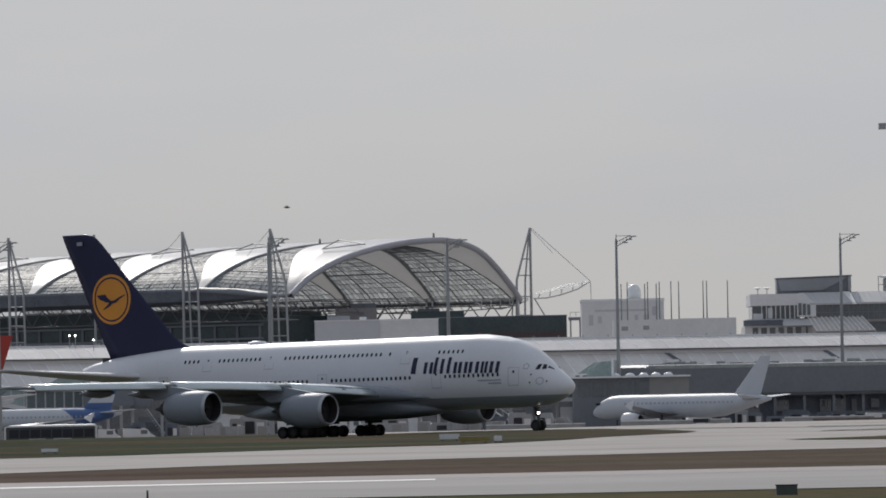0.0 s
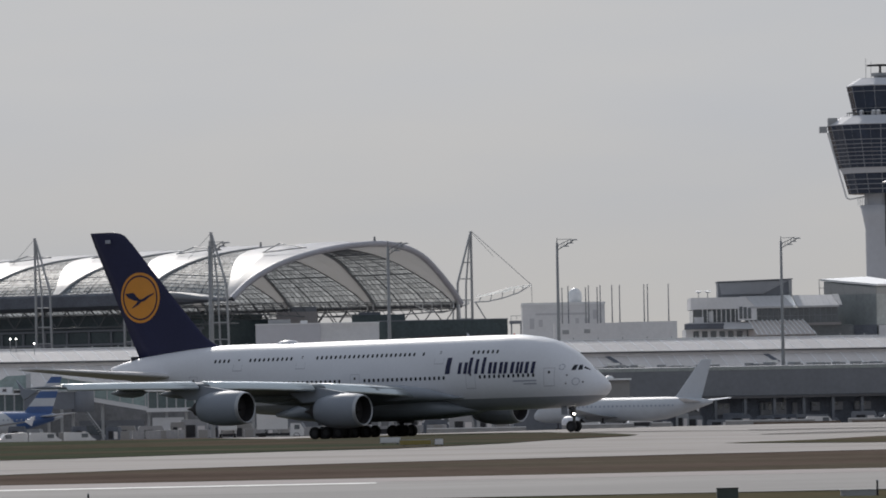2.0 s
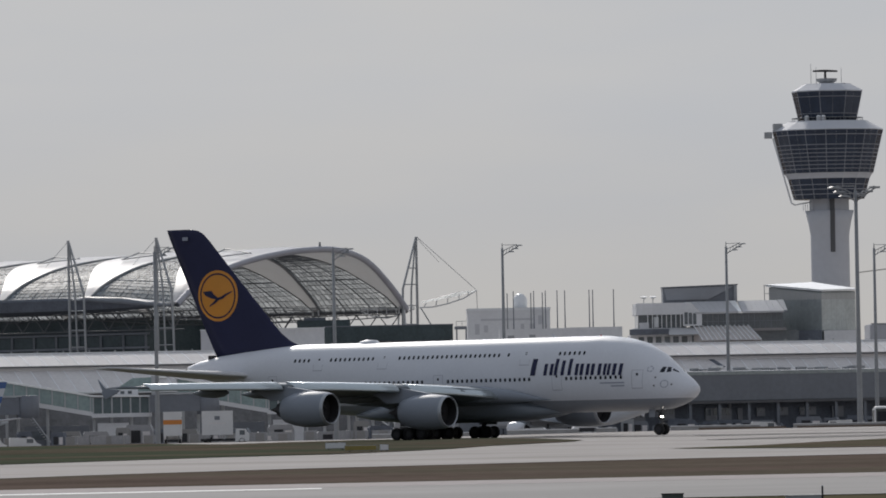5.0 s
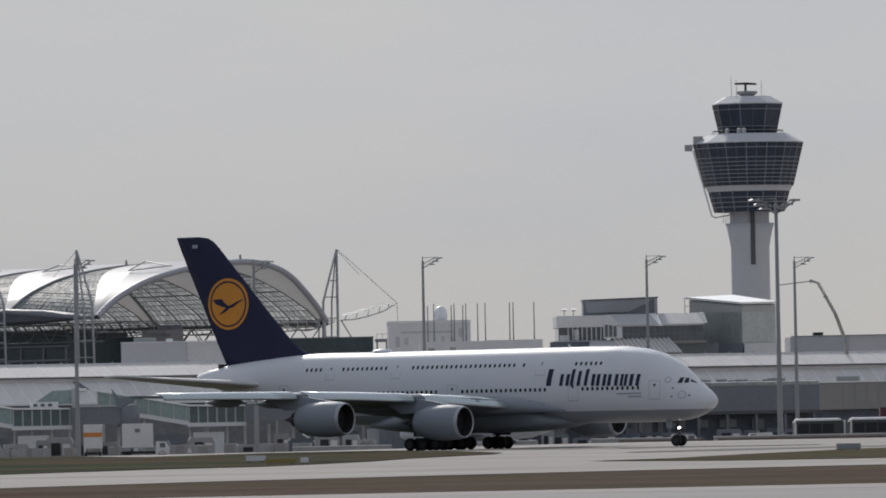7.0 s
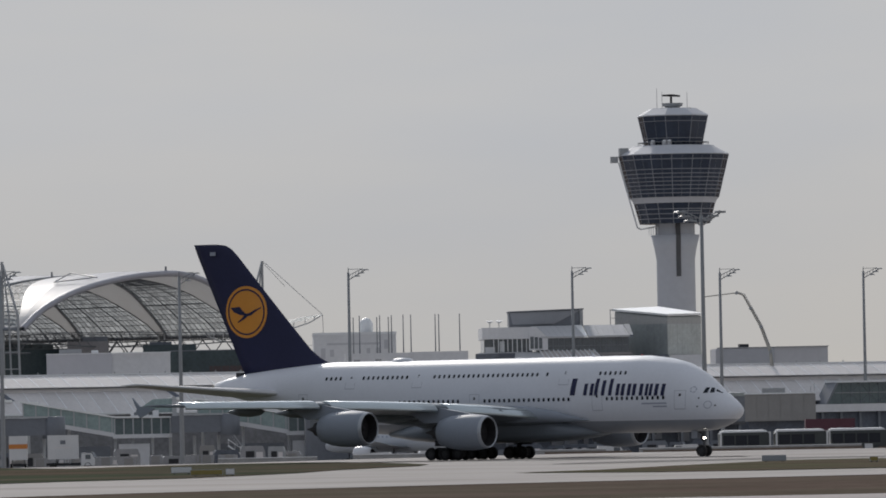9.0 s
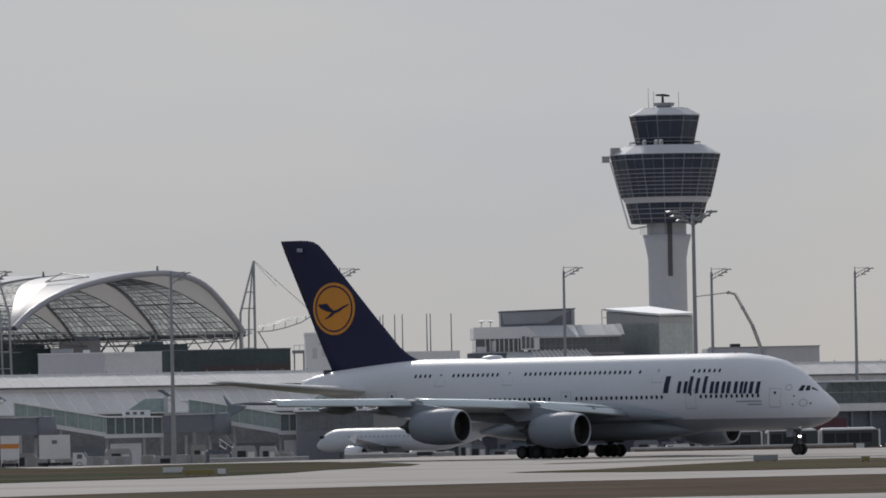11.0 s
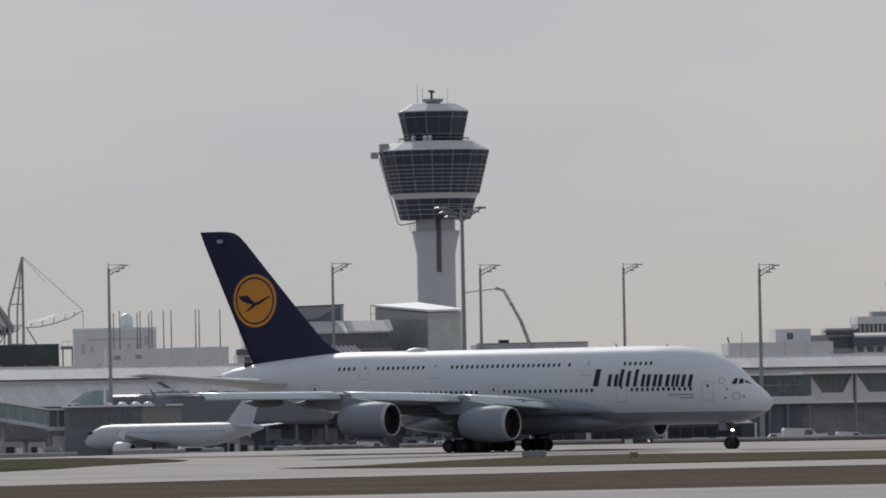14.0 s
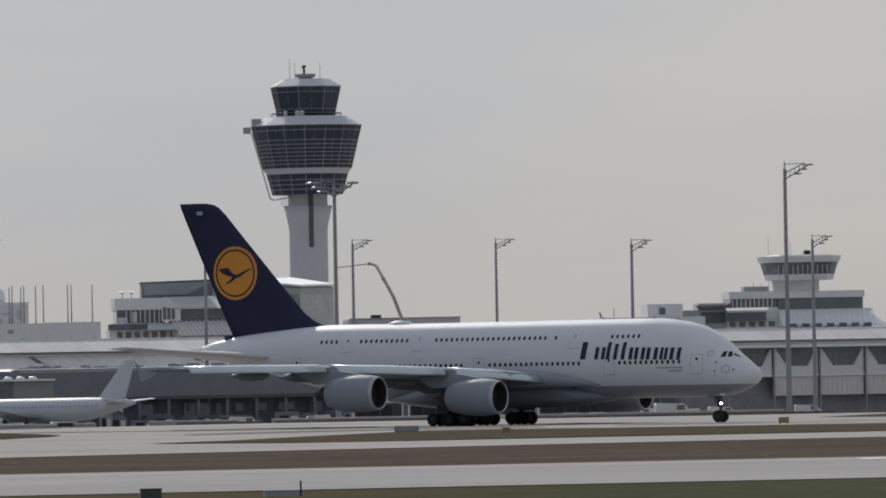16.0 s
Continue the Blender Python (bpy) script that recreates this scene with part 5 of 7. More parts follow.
part("wall", boxes((0, 16.4, 0, 14, -2.6, 23.2)), M_WALL, b, "white render")
part("parapet", boxes((-0.1, 16.5, -0.12, 14.1, 22.9, 23.4)), M_WHITESTEEL, b)
for x0, x1, z0, z1 in ((2.6, 13.0, 20.9, 21.3), (1.4, 2.3, 18.2, 20.3), (3.2, 4.0, 18.6, 20.0), (10.5, 11.2, 18.4, 20.2), (12.3, 13.1, 18.4, 20.2), (14.0, 14.8, 20.0, 21.8)):
    part("window", boxes((x0, x1, -0.06, 0.02, z0, z1)), M_FAROFFICE, b)
bm = bmesh.new()
turned(bm, [(23.2, 1.3), (24.3, 1.42), (25.0, 1.4), (25.6, 1.15), (26.1, 0.7), (26.3, 0.1)], 20)
for v in bm.verts:
    v.co.x += 10.6
    v.co.y += 5
part("radome", bm, M_WHITESTEEL, b, "white round radome", True)
for x in (7.9, 12.6, 14.9):
    bm = bmesh.new()
    tube(bm, (x, -1, 17), (x, -1, 26.3), 0.13, 0.1, 6)
    part("roof_pole", bm, M_POST, b)
b = thing("roof_screen_wall", pose(32.7, 1580, 0), "long plain white roof screen wall", "wall")
part("wall", boxes((0, 12.6, 0, 6, -2.6, 18.75)), M_WALL, b)
part("wall", boxes((12.6, 23.9, 0.3, 6, -2.6, 18.85)), M_WALL, b)
part("vent", boxes((1.6, 2.9, -0.05, 0, 16.7, 17.5)), M_STEEL, b)
part("vent", boxes((5.8, 7.0, -0.05, 0, 16.8, 17.6)), M_STEEL, b)
pole = thing("thin_pole", pose(44.6, 1600, 0), "thin dark roof-top pole", "pole", "poles on the roofs")
bm = bmesh.new()
tube(bm, (0, 0, -2.6), (0, 0, 20), 0.14, 0.13, 6)
part("lower_pole", bm, M_GREYWALL, pole)
bm = bmesh.new()
tube(bm, (0, 0, 20), (0, 0, 26.4), 0.12, 0.09, 6)
part("upper_pole", bm, M_GREYWALL, pole)
for x in (46.1, 50.9, 51.6, 55.7, 36.0, 40.0, 42.3):
    copy_thing(pole, pose(x, 1600, 0))

M_DULLROOF = mat("dull_metal_roof", (0.48, 0.48, 0.49), 0.6, 0, 0.08, 0.3, 2.0, spec=0.15)
M_PINKROOF = mat("pinkish_lean_to_roof", (0.50, 0.465, 0.45), 0.7, 0, 0.12, 0.4, 2.0, spec=0.1)
# terminal office block with rooftop box and glass hall
b = thing("terminal_offices", pose(0, 1600, 0), "stepped white terminal offices with dark window bands", "building")
part("wall", boxes((60.1, 70.2, 0, 20, 21.2, 23.5)), M_WALL, b, "white fascia")
part("wall", boxes((60.5, 70.0, 1.0, 20, 18.6, 21.2)), M_GLASSDARK, b, "dark recessed glazing")
for i in range(9):
    part("post", boxes((62.3 + 0.92 * i, 62.45 + 0.92 * i, 0.2, 0.5, 18.6, 21.2)), M_WHITESTEEL, b)
part("wall", boxes((59.5, 70.5, 0.6, 20, 17.4, 18.6)), M_WALL, b)
part("awning", boxes((58.8, 66.5, -1.2, 3, 17.3, 18.4)), M_UNDER, b, "dark awning")
part("wall", boxes((59.0, 71.5, 1, 20, -2.6, 17.3)), M_WALL, b)
for i in range(6):
    part("window", boxes((60.5 + 1.7 * i, 61.6 + 1.7 * i, 0.93, 1.0, 15.6, 16.9)), M_GLASSDARK, b)
bm = bmesh.new()
prism(bm, [(65.7, 23.5), (80.3, 23.5), (80.3, 26.95), (65.7, 26.6)], 6, 14)
part("rooftop_box", bm, M_GREYWALL, b, "grey rooftop box")
bm = bmesh.new()
prism(bm, [(66.4, 24.1), (74.6, 24.1), (79.9, 26.7), (65.9, 26.4)], 5.8, 6)
part("screen_panel", bm, mat("louvre_screen", (0.28, 0.29, 0.31), 0.6, 0, 0.08), b, "pale slanted screen")
bm = bmesh.new()
prism(bm, [(65.5, 26.5), (80.5, 26.85), (80.5, 27.05), (65.5, 26.7)], 5.6, 14.3)
part("roof_edge", bm, M_GREYWALL, b)
part("box_end", boxes((79.7, 80.32, 5.7, 5.95, 23.5, 26.8)), M_STEEL, b)
for x0, x1, q0, q1 in ((71.7, 80.7, 69.9, 79.5), (81.0, 89.7, 80.3, 89.0)):
    bm = bmesh.new()
    loft(bm, [[(x0, -0.5, 21.55), (q0, 5, 23.7), (q0, 5, 23.3), (x0, -0.5, 21.2)], [(x1, -0.5, 21.55), (q1, 5, 23.7), (q1, 5, 23.3), (x1, -0.5, 21.2)]])
    s = part("sloping_roof", bm, M_DULLROOF, b, "dull grey sloping metal roof")
    for i in range(1, 8):
        k = i / 8
        bm = bmesh.new()
        tube(bm, (x0 + (x1 - x0) * k, -0.5, 21.57), (q0 + (q1 - q0) * k, 5, 23.72), 0.035, n=4)
        part("roof_seam", bm, M_DULLROOF, s)
    part("wall", boxes((x0 - 1.0, x1 - 0.72, 0.2, 12, 18.2, 21.2)), M_GLASSDARK, b, "dark glazed wall")
    for i in range(8):
        part("mullion", boxes((x0 + 0.1 + 1.1 * i, x0 + 0.2 + 1.1 * i, 0.1, 0.2, 18.2, 21.2)), M_GREYWALL, b)
    part("transom", boxes((x0 - 1.0, x1 - 0.72, 0.1, 0.2, 19.6, 19.7)), M_GREYWALL, b)
    bm = bmesh.new()
    loft(bm, [[(x1 - 0.5, -0.6, 21.6), (q1 - 0.9, 5, 23.78), (q1 - 0.9, 5, 23.3), (x1 - 0.5, -0.6, 21.2)], [(x1 + 0.1, -0.6, 21.6), (q1 + 0.4, 5, 23.78), (q1 + 0.4, 5, 23.3), (x1 + 0.1, -0.6, 21.2)]])
    part("roof_verge", bm, M_BRIGHTROOF if x0 < 80 else M_GREYWALL, b, "bright folded roof verge" if x0 < 80 else "dark roof verge")
part("ledge", boxes((70.4, 89.6, -0.2, 12, 17.7, 18.2)), M_HOUSING, b, "dull mauve ledge")
# canted bay window at the end of the white offices
bm = bmesh.new()
prism(bm, [(69.3, 18.9), (73.0, 18.9), (73.0, 21.3), (70.9, 23.45), (70.2, 23.45), (69.3, 22.3)], -0.4, 0.6)
bay = part("bay_window", bm, M_WALL, b, "white canted bay window")
for i in range(3):
    part("pane", boxes((69.55 + 0.85 * i, 70.2 + 0.85 * i, -0.46, -0.38, 19.2, 21.6 - 0.12 * i)), M_GLASSDARK, bay)
part("white_panel", boxes((60.7, 62.6, 0.85, 1.0, 18.6, 19.7)), M_WALL, b)
part("balcony_door", boxes((63.6, 64.5, 0.8, 1.0, 18.7, 20.8)), M_WHITESTEEL, b, "white balcony door")
bm = bmesh.new()
loft(bm, [[(66.4, -3.2, 17.2), (66.4, 0.4, 18.6), (66.4, 0.4, 17.0)], [(72.4, -3.2, 17.2), (71.2, 0.4, 18.6), (72.4, 0.4, 17.0)]])
part("lean_to", bm, M_DULLROOF, b, "grey sheet lean-to roof")
bm = bmesh.new()
loft(bm, [[(72.8, -5, 15.9), (71.3, 0, 18.75), (71.3, 0, 15.0)], [(84.5, -5, 15.9), (82.0, 0, 18.7), (84.5, 0, 15.0)]])
part("ribbed_roof", bm, M_PINKROOF, b, "ribbed glazed lean-to roof")
for i in range(13):
    bm = bmesh.new()
    tube(bm, (72.9 + 0.95 * i, -5, 16.0), (71.4 + 0.88 * i, 0, 18.85), 0.13, n=4)
    part("roof_rib", bm, M_WHITESTEEL, b)
part("wall", boxes((71, 92, 0.4, 12, -2.6, 17.7)), M_GLASSDARK, b, "dark lower wall")
for x in (61.8, 65.2 - 1.6):
    bm = bmesh.new()
    tube(bm, (x, 4, 23.5), (x, 4, 24.4), 0.08, n=6)
    tube(bm, (x, 4, 24.4), (x, 3.9, 24.85), 0.14, 0.75, 12)
    part("dish_aerial", bm, M_STEEL, b)

g = thing("glass_hall", pose(0, 1606, 0), "tall greenish glass hall with bright slanted roof", "building")
# one glazing in two tones: the lit and the shaded face are painted
M_LITGLASS = glass("lit_green_glazing", (0.44, 0.465, 0.45), 0.3, 0.2)
M_SHADEGLASS = glass("shaded_green_glazing", (0.30, 0.325, 0.325), 0.3, 0.2)
M_HALLFASCIA = mat("grey_fascia", (0.42, 0.42, 0.41), 0.6, 0, 0.08, 0.3, 2.0)
HC = [(87.2, 10.0, 26.65), (96.95, 0.0, 25.3), (104.2, 9.0, 25.5), (96.5, 21.0, 27.15)]   # corners: end, near, other end, back
bm = bmesh.new()
loft(bm, [[(x, y, -2.6) for x, y, z in HC], [(x, y, z - 0.25) for x, y, z in HC]])
part("hall_core", bm, M_SHADEGLASS, g, "green hall core in the shaded side's colour")
bm = bmesh.new()
cx = sum(c[0] for c in HC) / 4
cy = sum(c[1] for c in HC) / 4
loft(bm, [[(cx + (x - cx) * 1.07, cy + (y - cy) * 1.05, z + dz) for x, y, z in HC] for dz in (-0.1, 0.3)])
part("roof", bm, M_BRIGHTROOF, g, "bright slanted metal roof")
for (a, c, mt, lab, nu) in ((HC[0], HC[1], M_SHADEGLASS, "greenish glass face, coloured darker as the shaded side", 8), (HC[1], HC[2], M_LITGLASS, "greenish glass face, coloured lighter as the lit side", 7)):
    d = Vector((c[0] - a[0], c[1] - a[1], 0)).normalized()
    o = Vector((d.y, -d.x, 0)) * 0.08
    zs = [17.6, 19.7, 21.8, 23.7, 25.0]
    for i in range(nu):
        for k in range(4):
            q = []
            for f in ((i + 0.012) / nu, (i + 0.988) / nu):
                x, y = a[0] + (c[0] - a[0]) * f, a[1] + (c[1] - a[1]) * f
                top = a[2] + (c[2] - a[2]) * f - 0.5
                z0, z1 = zs[k] + 0.02, (zs[k + 1] - 0.02 if k < 3 else top)
                q.append(((x, y, z0), (x, y, z1)))
            bm = bmesh.new()
            ring = [Vector(q[0][0]), Vector(q[1][0]), Vector(q[1][1]), Vector(q[0][1])]
            loft(bm, [[p - o * 0.2 for p in ring], [p + o for p in ring]])
            part("pane", bm, M_HALLFASCIA if k == 3 else mt, g, "plain grey fascia panel" if k == 3 else lab)
part("plinth", boxes((97.3, 104.4, -0.6, 6.0, -2.6, 17.5)), M_WALL, g, "pale plinth")
part("dark_base", boxes((88.5, 96.9, -1.0, 1.5, -2.6, 17.6)), M_UNDER, g, "dark base wall")
bm = bmesh.new()
for z in (23.6, 25.0, 26.6):
    tube(bm, (85.6, -0.5, z), (87.0, -0.5, z), 0.06, n=5)
tube(bm, (85.7, -0.5, 23.4), (85.7, -0.5, 26.7), 0.08, n=5)
part("railing", bm, M_STEEL, g)

# ---- apron tower and the roofs round it ----
KA = 1640 / 1560


def ka(x0, x1, y0, y1, z0, z1):
    f = lambda z: (z - 3.06) * KA + 3.06 if z > -2 else -2.6
    return boxes((x0 * KA, x1 * KA, y0, y1, f(z0), f(z1)))


a = thing("apron_tower", pose(0, 1640, 0), "low apron control tower on a stepped white building", "tower")
bm = bmesh.new()


def frustum(bm, x0, x1, y0, y1, za, x2, x3, y2, y3, zb):
    f = lambda z: (z - 3.06) * KA + 3.06
    c0 = 1.6
    ring = lambda xa, xb, ya, yb, z: [((xa + c0) * KA, ya, f(z)), ((xb - c0) * KA, ya, f(z)), (xb * KA, ya + 3, f(z)), (xb * KA, yb - 3, f(z)), ((xb - c0) * KA, yb, f(z)), ((xa + c0) * KA, yb, f(z)), (xa * KA, yb - 3, f(z)), (xa * KA, ya + 3, f(z))]
    loft(bm, [ring(x0, x1, y0, y1, za), ring(x2, x3, y2, y3, zb)])
    return bm


part("cab_base", frustum(bmesh.new(), 185.5, 197.8, 2, 15, 24.1, 185.15, 198.2, 1.7, 15.3, 25.2), M_WALL, a, "white cab base")
part("cab_glazing", frustum(bmesh.new(), 185.2, 198.1, 1.8, 15.2, 25.2, 184.6, 198.8, 1.2, 15.8, 27.5), M_GLASSDARK, a, "dark cab glazing")
part("cab_roof", frustum(bmesh.new(), 184.4, 199.0, 1.0, 16, 27.5, 184.0, 199.35, 0.6, 16.4, 28.7), M_WALL, a, "white cab roof edge")
part("roof_cap", frustum(bmesh.new(), 185.0, 198.4, 1.6, 15.4, 28.7, 186, 197.4, 2.6, 14.4, 29.0), M_STEEL, a)
for i in range(11):
    x = 186.8 + 0.95 * i
    part("mullion", ka(x, x + 0.1, 1.35, 1.6, 25.2, 27.5), M_WALL, a)
part("stem", ka(186.8, 195.0, 4, 13, 21.9, 24.1), M_WALL, a)
part("roof_rim", ka(186.3, 203.3, 0, 18, 20.6, 21.9), M_WALL, a, "white roof rim")
part("window_band", ka(186.5, 203.0, 0.4, 17.6, 18.4, 20.6), M_GLASSDARK, a, "dark window band")
part("left_block", ka(177.1, 186.3, 0, 14, 20.6, 22.0), M_WALL, a, "white block")
part("window_band", ka(177.3, 186.3, 0.4, 14, 19.0, 20.6), M_GLASSDARK, a)
for i in range(10):
    part("post", ka(177.6 + 0.85 * i, 177.8 + 0.85 * i, 0.3, 0.42, 19.0, 20.6), M_WALL, a)
part("body", ka(176.5, 204.5, 0.2, 18, -2.6, 18.4), M_WALL, a, "white lower body")
bm = bmesh.new()
f = lambda z: (z - 3.06) * KA + 3.06
loft(bm, [[(186.5 * KA, -6, f(15.1)), (186.5 * KA, 0, f(18.2)), (186.5 * KA, 0, f(15.0))], [(207 * KA, -6, f(15.1)), (203.5 * KA, 0, f(18.2)), (207 * KA, 0, f(15.0))]])
part("sloping_roof", bm, M_WHITESTEEL, a, "pale ribbed sloping roof")
for i in range(18):
    bm = bmesh.new()
    x = (186.8 + 1.05 * i) * KA
    tube(bm, (x, -6, f(15.2)), (x, 0, f(18.25)), 0.13, n=4)
    part("roof_rib", bm, M_WALL, a)
for i in range(7):
    part("dark_bay", ka(188 + 2.4 * i, 189.4 + 2.4 * i, -6.2, -3, 14.6, 15.6), M_UNDER, a)
part("awning", ka(176, 184, -1.5, 1, 16.4, 18.0), M_UNDER, a)
for i in range(5):
    part("window", ka(177 + 1.9 * i, 178.2 + 1.9 * i, 0.1, 0.2, 15.2, 16.2), M_GLASSDARK, a)
part("roof_plant", ka(180.5, 185.2, 5, 10, 22.0, 23.0), M_STEEL, a)
for x, h in ((185.6, 32.6), (189.9, 31.4), (193.0, 30.2), (182.5, 24.0), (184, 23.6)):
    part("aerial", tube(bmesh.new(), (x * KA, 7, f(22)), (x * KA, 7, f(h)), 0.06, 0.04, 5), M_STEEL, a)
part("machine_box", ka(192.4, 193.6, 5, 7, 28.9, 29.8), M_DARK, a)
b = thing("roof_house", pose(0, 1640, 0), "plain pale roof houses beside the apron tower", "building")
part("wall", ka(161.2, 168.0, 0, 12, -2.6, 19.9), M_WALL, b)
part("wall", ka(151.8, 172.0, -3, 12, -2.6, 17.4), M_WALL, b, "white lower wall")
for i in range(4):
    part("wall_joint", ka(154.2 + 4.2 * i, 154.26 + 4.2 * i, -3.04, -2.9, 14, 17.4), M_STEEL, b)
part("roof_fin", tube(tube(bmesh.new(), (160.2, 2, 18.0), (159.9, 2, 19.3), 0.12, 0.16), (162.8, 2, 18.0), (162.8, 2, 20.2), 0.06, 0.05), M_DARK, b)
part("wall", ka(171.2, 176.6, 2, 12, -2.6, 19.9), M_BAND, b)
part("wall", ka(168.0, 176.6, 1, 12, -2.6, 18.6), M_STEEL, b)
part("awning", ka(170.8, 177.0, -0.6, 3, 19.0, 19.5), M_UNDER, b)
part("window", ka(163.4, 164.6, -0.06, 0, 17.9, 19.2), M_GLASSDARK, b)
part("window_band", ka(171.6, 176.2, 0.9, 1, 16.0, 18.2), M_UNDER, b)
b = thing("far_office", pose(0, 2000, 0), "distant grey flat-roofed office block", "building")
part("wall", boxes((133, 160.2, 0, 25, -2.6, 22.4)), M_FAROFFICE, b)
# wing wall likewise paled for haze
part("wall", boxes((132.5, 147, -0.4, 20, -2.6, 22.2)), mat("haze_pale_wing_wall", (0.40, 0.41, 0.44), 0.7, 0, 0.06, 0.1, 0.8), b)
part("coping", boxes((132.8, 160.4, -0.3, 0.2, 22.4, 22.6)), M_STEEL, b)
part("roof_unit", boxes((138.6, 141, 4, 8, 22.4, 23.4)), M_DARK, b)

# ---- control tower ----
tower = thing("control_tower", pose(115.65, 1878, 0), "tall pale concrete control tower with two glazed pods", "control tower")
M_TOWERGLASS = glass("tower_glazing", (0.032, 0.044, 0.070), 0.1, 0.3, 0.35)
M_TOWERBAR = mat("tower_bars", (0.30, 0.31, 0.34), 0.5, 0.1, 0.1)


def poly_rings(bm, prof, n=8, turn=0.0, squash=1.0):
    rings = []
    for z, r in prof:
        rings.append([(r * math.cos(2 * math.pi * (i + 0.5) / n + turn) / math.cos(math.pi / n), squash * r * math.sin(2 * math.pi * (i + 0.5) / n + turn) / math.cos(math.pi / n), z) for i in range(n)])
    loft(bm, rings)
    return bm


part("stem", poly_rings(bmesh.new(), [(-2.6, 4.7), (30, 4.42), (42.0, 4.42), (44.8, 4.9), (47.6, 5.62)], 24), M_TOWER, tower, "smooth pale concrete stem", True)
part("neck", poly_rings(bmesh.new(), [(47.6, 4.5), (50.2, 4.5)], 16), M_TOWER, tower)
bm = bmesh.new()
loft(bm, [[(-0.15, -r, z), (0.95, -r, z), (0.95, -3.8, z), (-0.15, -3.8, z)] for z, r in ((38.0, 4.52), (42.0, 4.52), (44.8, 5.0), (47.6, 5.72))])
part("stem_slot", bm, M_SOFFIT, tower, "dark vertical window slot")
part("stem_slot", boxes((-0.15, 0.95, -5.0, -4.2, 47.6, 50.2)), M_SOFFIT, tower)
part("lower_pod", poly_rings(bmesh.new(), [(50.2, 7.9), (54.9, 9.15)], 16, 0.1), M_TOWERGLASS, tower, "dark glazed lower pod")
part("pod_ledge", poly_rings(bmesh.new(), [(54.9, 9.3), (55.6, 9.6), (56.2, 10.1)], 16, 0.1), M_TOWER, tower, "pale ledge")
part("upper_pod", poly_rings(bmesh.new(), [(56.2, 10.05), (66.0, 12.45)], 16, 0.1), M_TOWERGLASS, tower, "dark glazed upper pod")
part("pod_rim", poly_rings(bmesh.new(), [(66.0, 12.55), (66.2, 12.55), (68.0, 9.4), (68.2, 9.2)], 16, 0.1), M_TOWER, tower, "pale sloping terrace roof")
part("cab", poly_rings(bmesh.new(), [(68.2, 6.2), (75.0, 7.6)], 8, 0.12), M_TOWERGLASS, tower, "dark glazed control cab")
part("cab_roof", poly_rings(bmesh.new(), [(75.0, 7.75), (75.25, 7.75), (76.7, 5.3), (76.85, 5.1)], 8, 0.12), M_TOWER, tower, "pale cab roof")
part("roof_platform", poly_rings(bmesh.new(), [(76.8, 1.6), (77.3, 1.7), (77.4, 2.2), (78.1, 2.4)], 10), M_STEEL, tower)


def ring_bars(prof0, prof1, zs, n, turn, count, w):
    """Transoms at the heights zs and upright mullions on a tapered pod."""
    out = []
    (za, ra), (zb, rb) = prof0, prof1
    for z in zs:
        r = ra + (rb - ra) * (z - za) / (zb - za)
        out.append(poly_rings(bmesh.new(), [(z - w, r + 0.10), (z + w, r + 0.13)], n, turn))
    for i in range(n):
        a0, a1 = 2 * math.pi * (i + 0.5) / n + turn, 2 * math.pi * (i + 1.5) / n + turn
        for k in range(count):
            f = k / count
            bm = bmesh.new()
            p = []
            for z, r in ((za, ra), (zb, rb)):
                R = (r + 0.03) / math.cos(math.pi / n)
                p.append(Vector((R * (math.cos(a0) * (1 - f) + math.cos(a1) * f), R * (math.sin(a0) * (1 - f) + math.sin(a1) * f), z)))
            tube(bm, p[0], p[1], 0.09 if k == 0 else 0.03, n=4)
            out.append(bm)
    return out


for p0, p1, zs, n, turn, cnt, w in (((50.2, 7.9), (54.9, 9.15), (51.3, 52.4, 53.5), 16, 0.1, 1, 0.08),
                                    ((56.2, 10.05), (66.0, 12.45), (57.1, 58.0, 58.9, 59.8, 60.7, 61.6, 62.6, 64.9), 16, 0.1, 2, 0.075),
                                    ((68.2, 6.2), (75.0, 7.6), (69.9, 73.8), 8, 0.12, 2, 0.06)):
    bars = ring_bars(p0, p1, zs, n, turn, cnt, w)
    for i, bm in enumerate(bars):
        part("transom" if i < len(zs) else "mullion", bm, M_TOWERBAR, tower)
bm = bmesh.new()
for i in range(40):
    a0 = 2 * math.pi * i / 40
    tube(bm, (8.2 * math.cos(a0), 8.2 * math.sin(a0), 68.1), (8.2 * math.cos(a0), 8.2 * math.sin(a0), 69.0), 0.04, n=4)
poly_rings(bm, [(68.96, 8.2), (69.04, 8.2)], 40)
part("terrace_railing", bm, M_STEEL, tower)
for i, aa in enumerate((-1.9, -1.75, -2.3)):
    bm = bmesh.new()
    turned(bm, [(68.2, 0.5), (68.9, 0.55), (69.4, 0.4), (69.5, 0.05)], 10)
    for v in bm.verts:
        v.co.x += 7.6 * math.cos(aa)
        v.co.y += 7.6 * math.sin(aa)
    part("terrace_drum", bm, M_WALL, tower, "", True)
part("lift_box", boxes((-14.7, -13.0, -3, 0, 64.5, 65.9)), M_STEEL, tower, "grey cleaning-lift box")
part("lift_box", boxes((-12.7, -10.6, -3.5, 0.5, 66.2, 67.8)), M_STEEL, tower)
bm = bmesh.new()
for y in (-2.6, -1.2):
    curve_tube(bm, [(-12.8, y, 64.4), (-8.8, y, 49.4), (-8.0, y, 49.0), (-4.5, y, 49.6)], 0.15, 6)
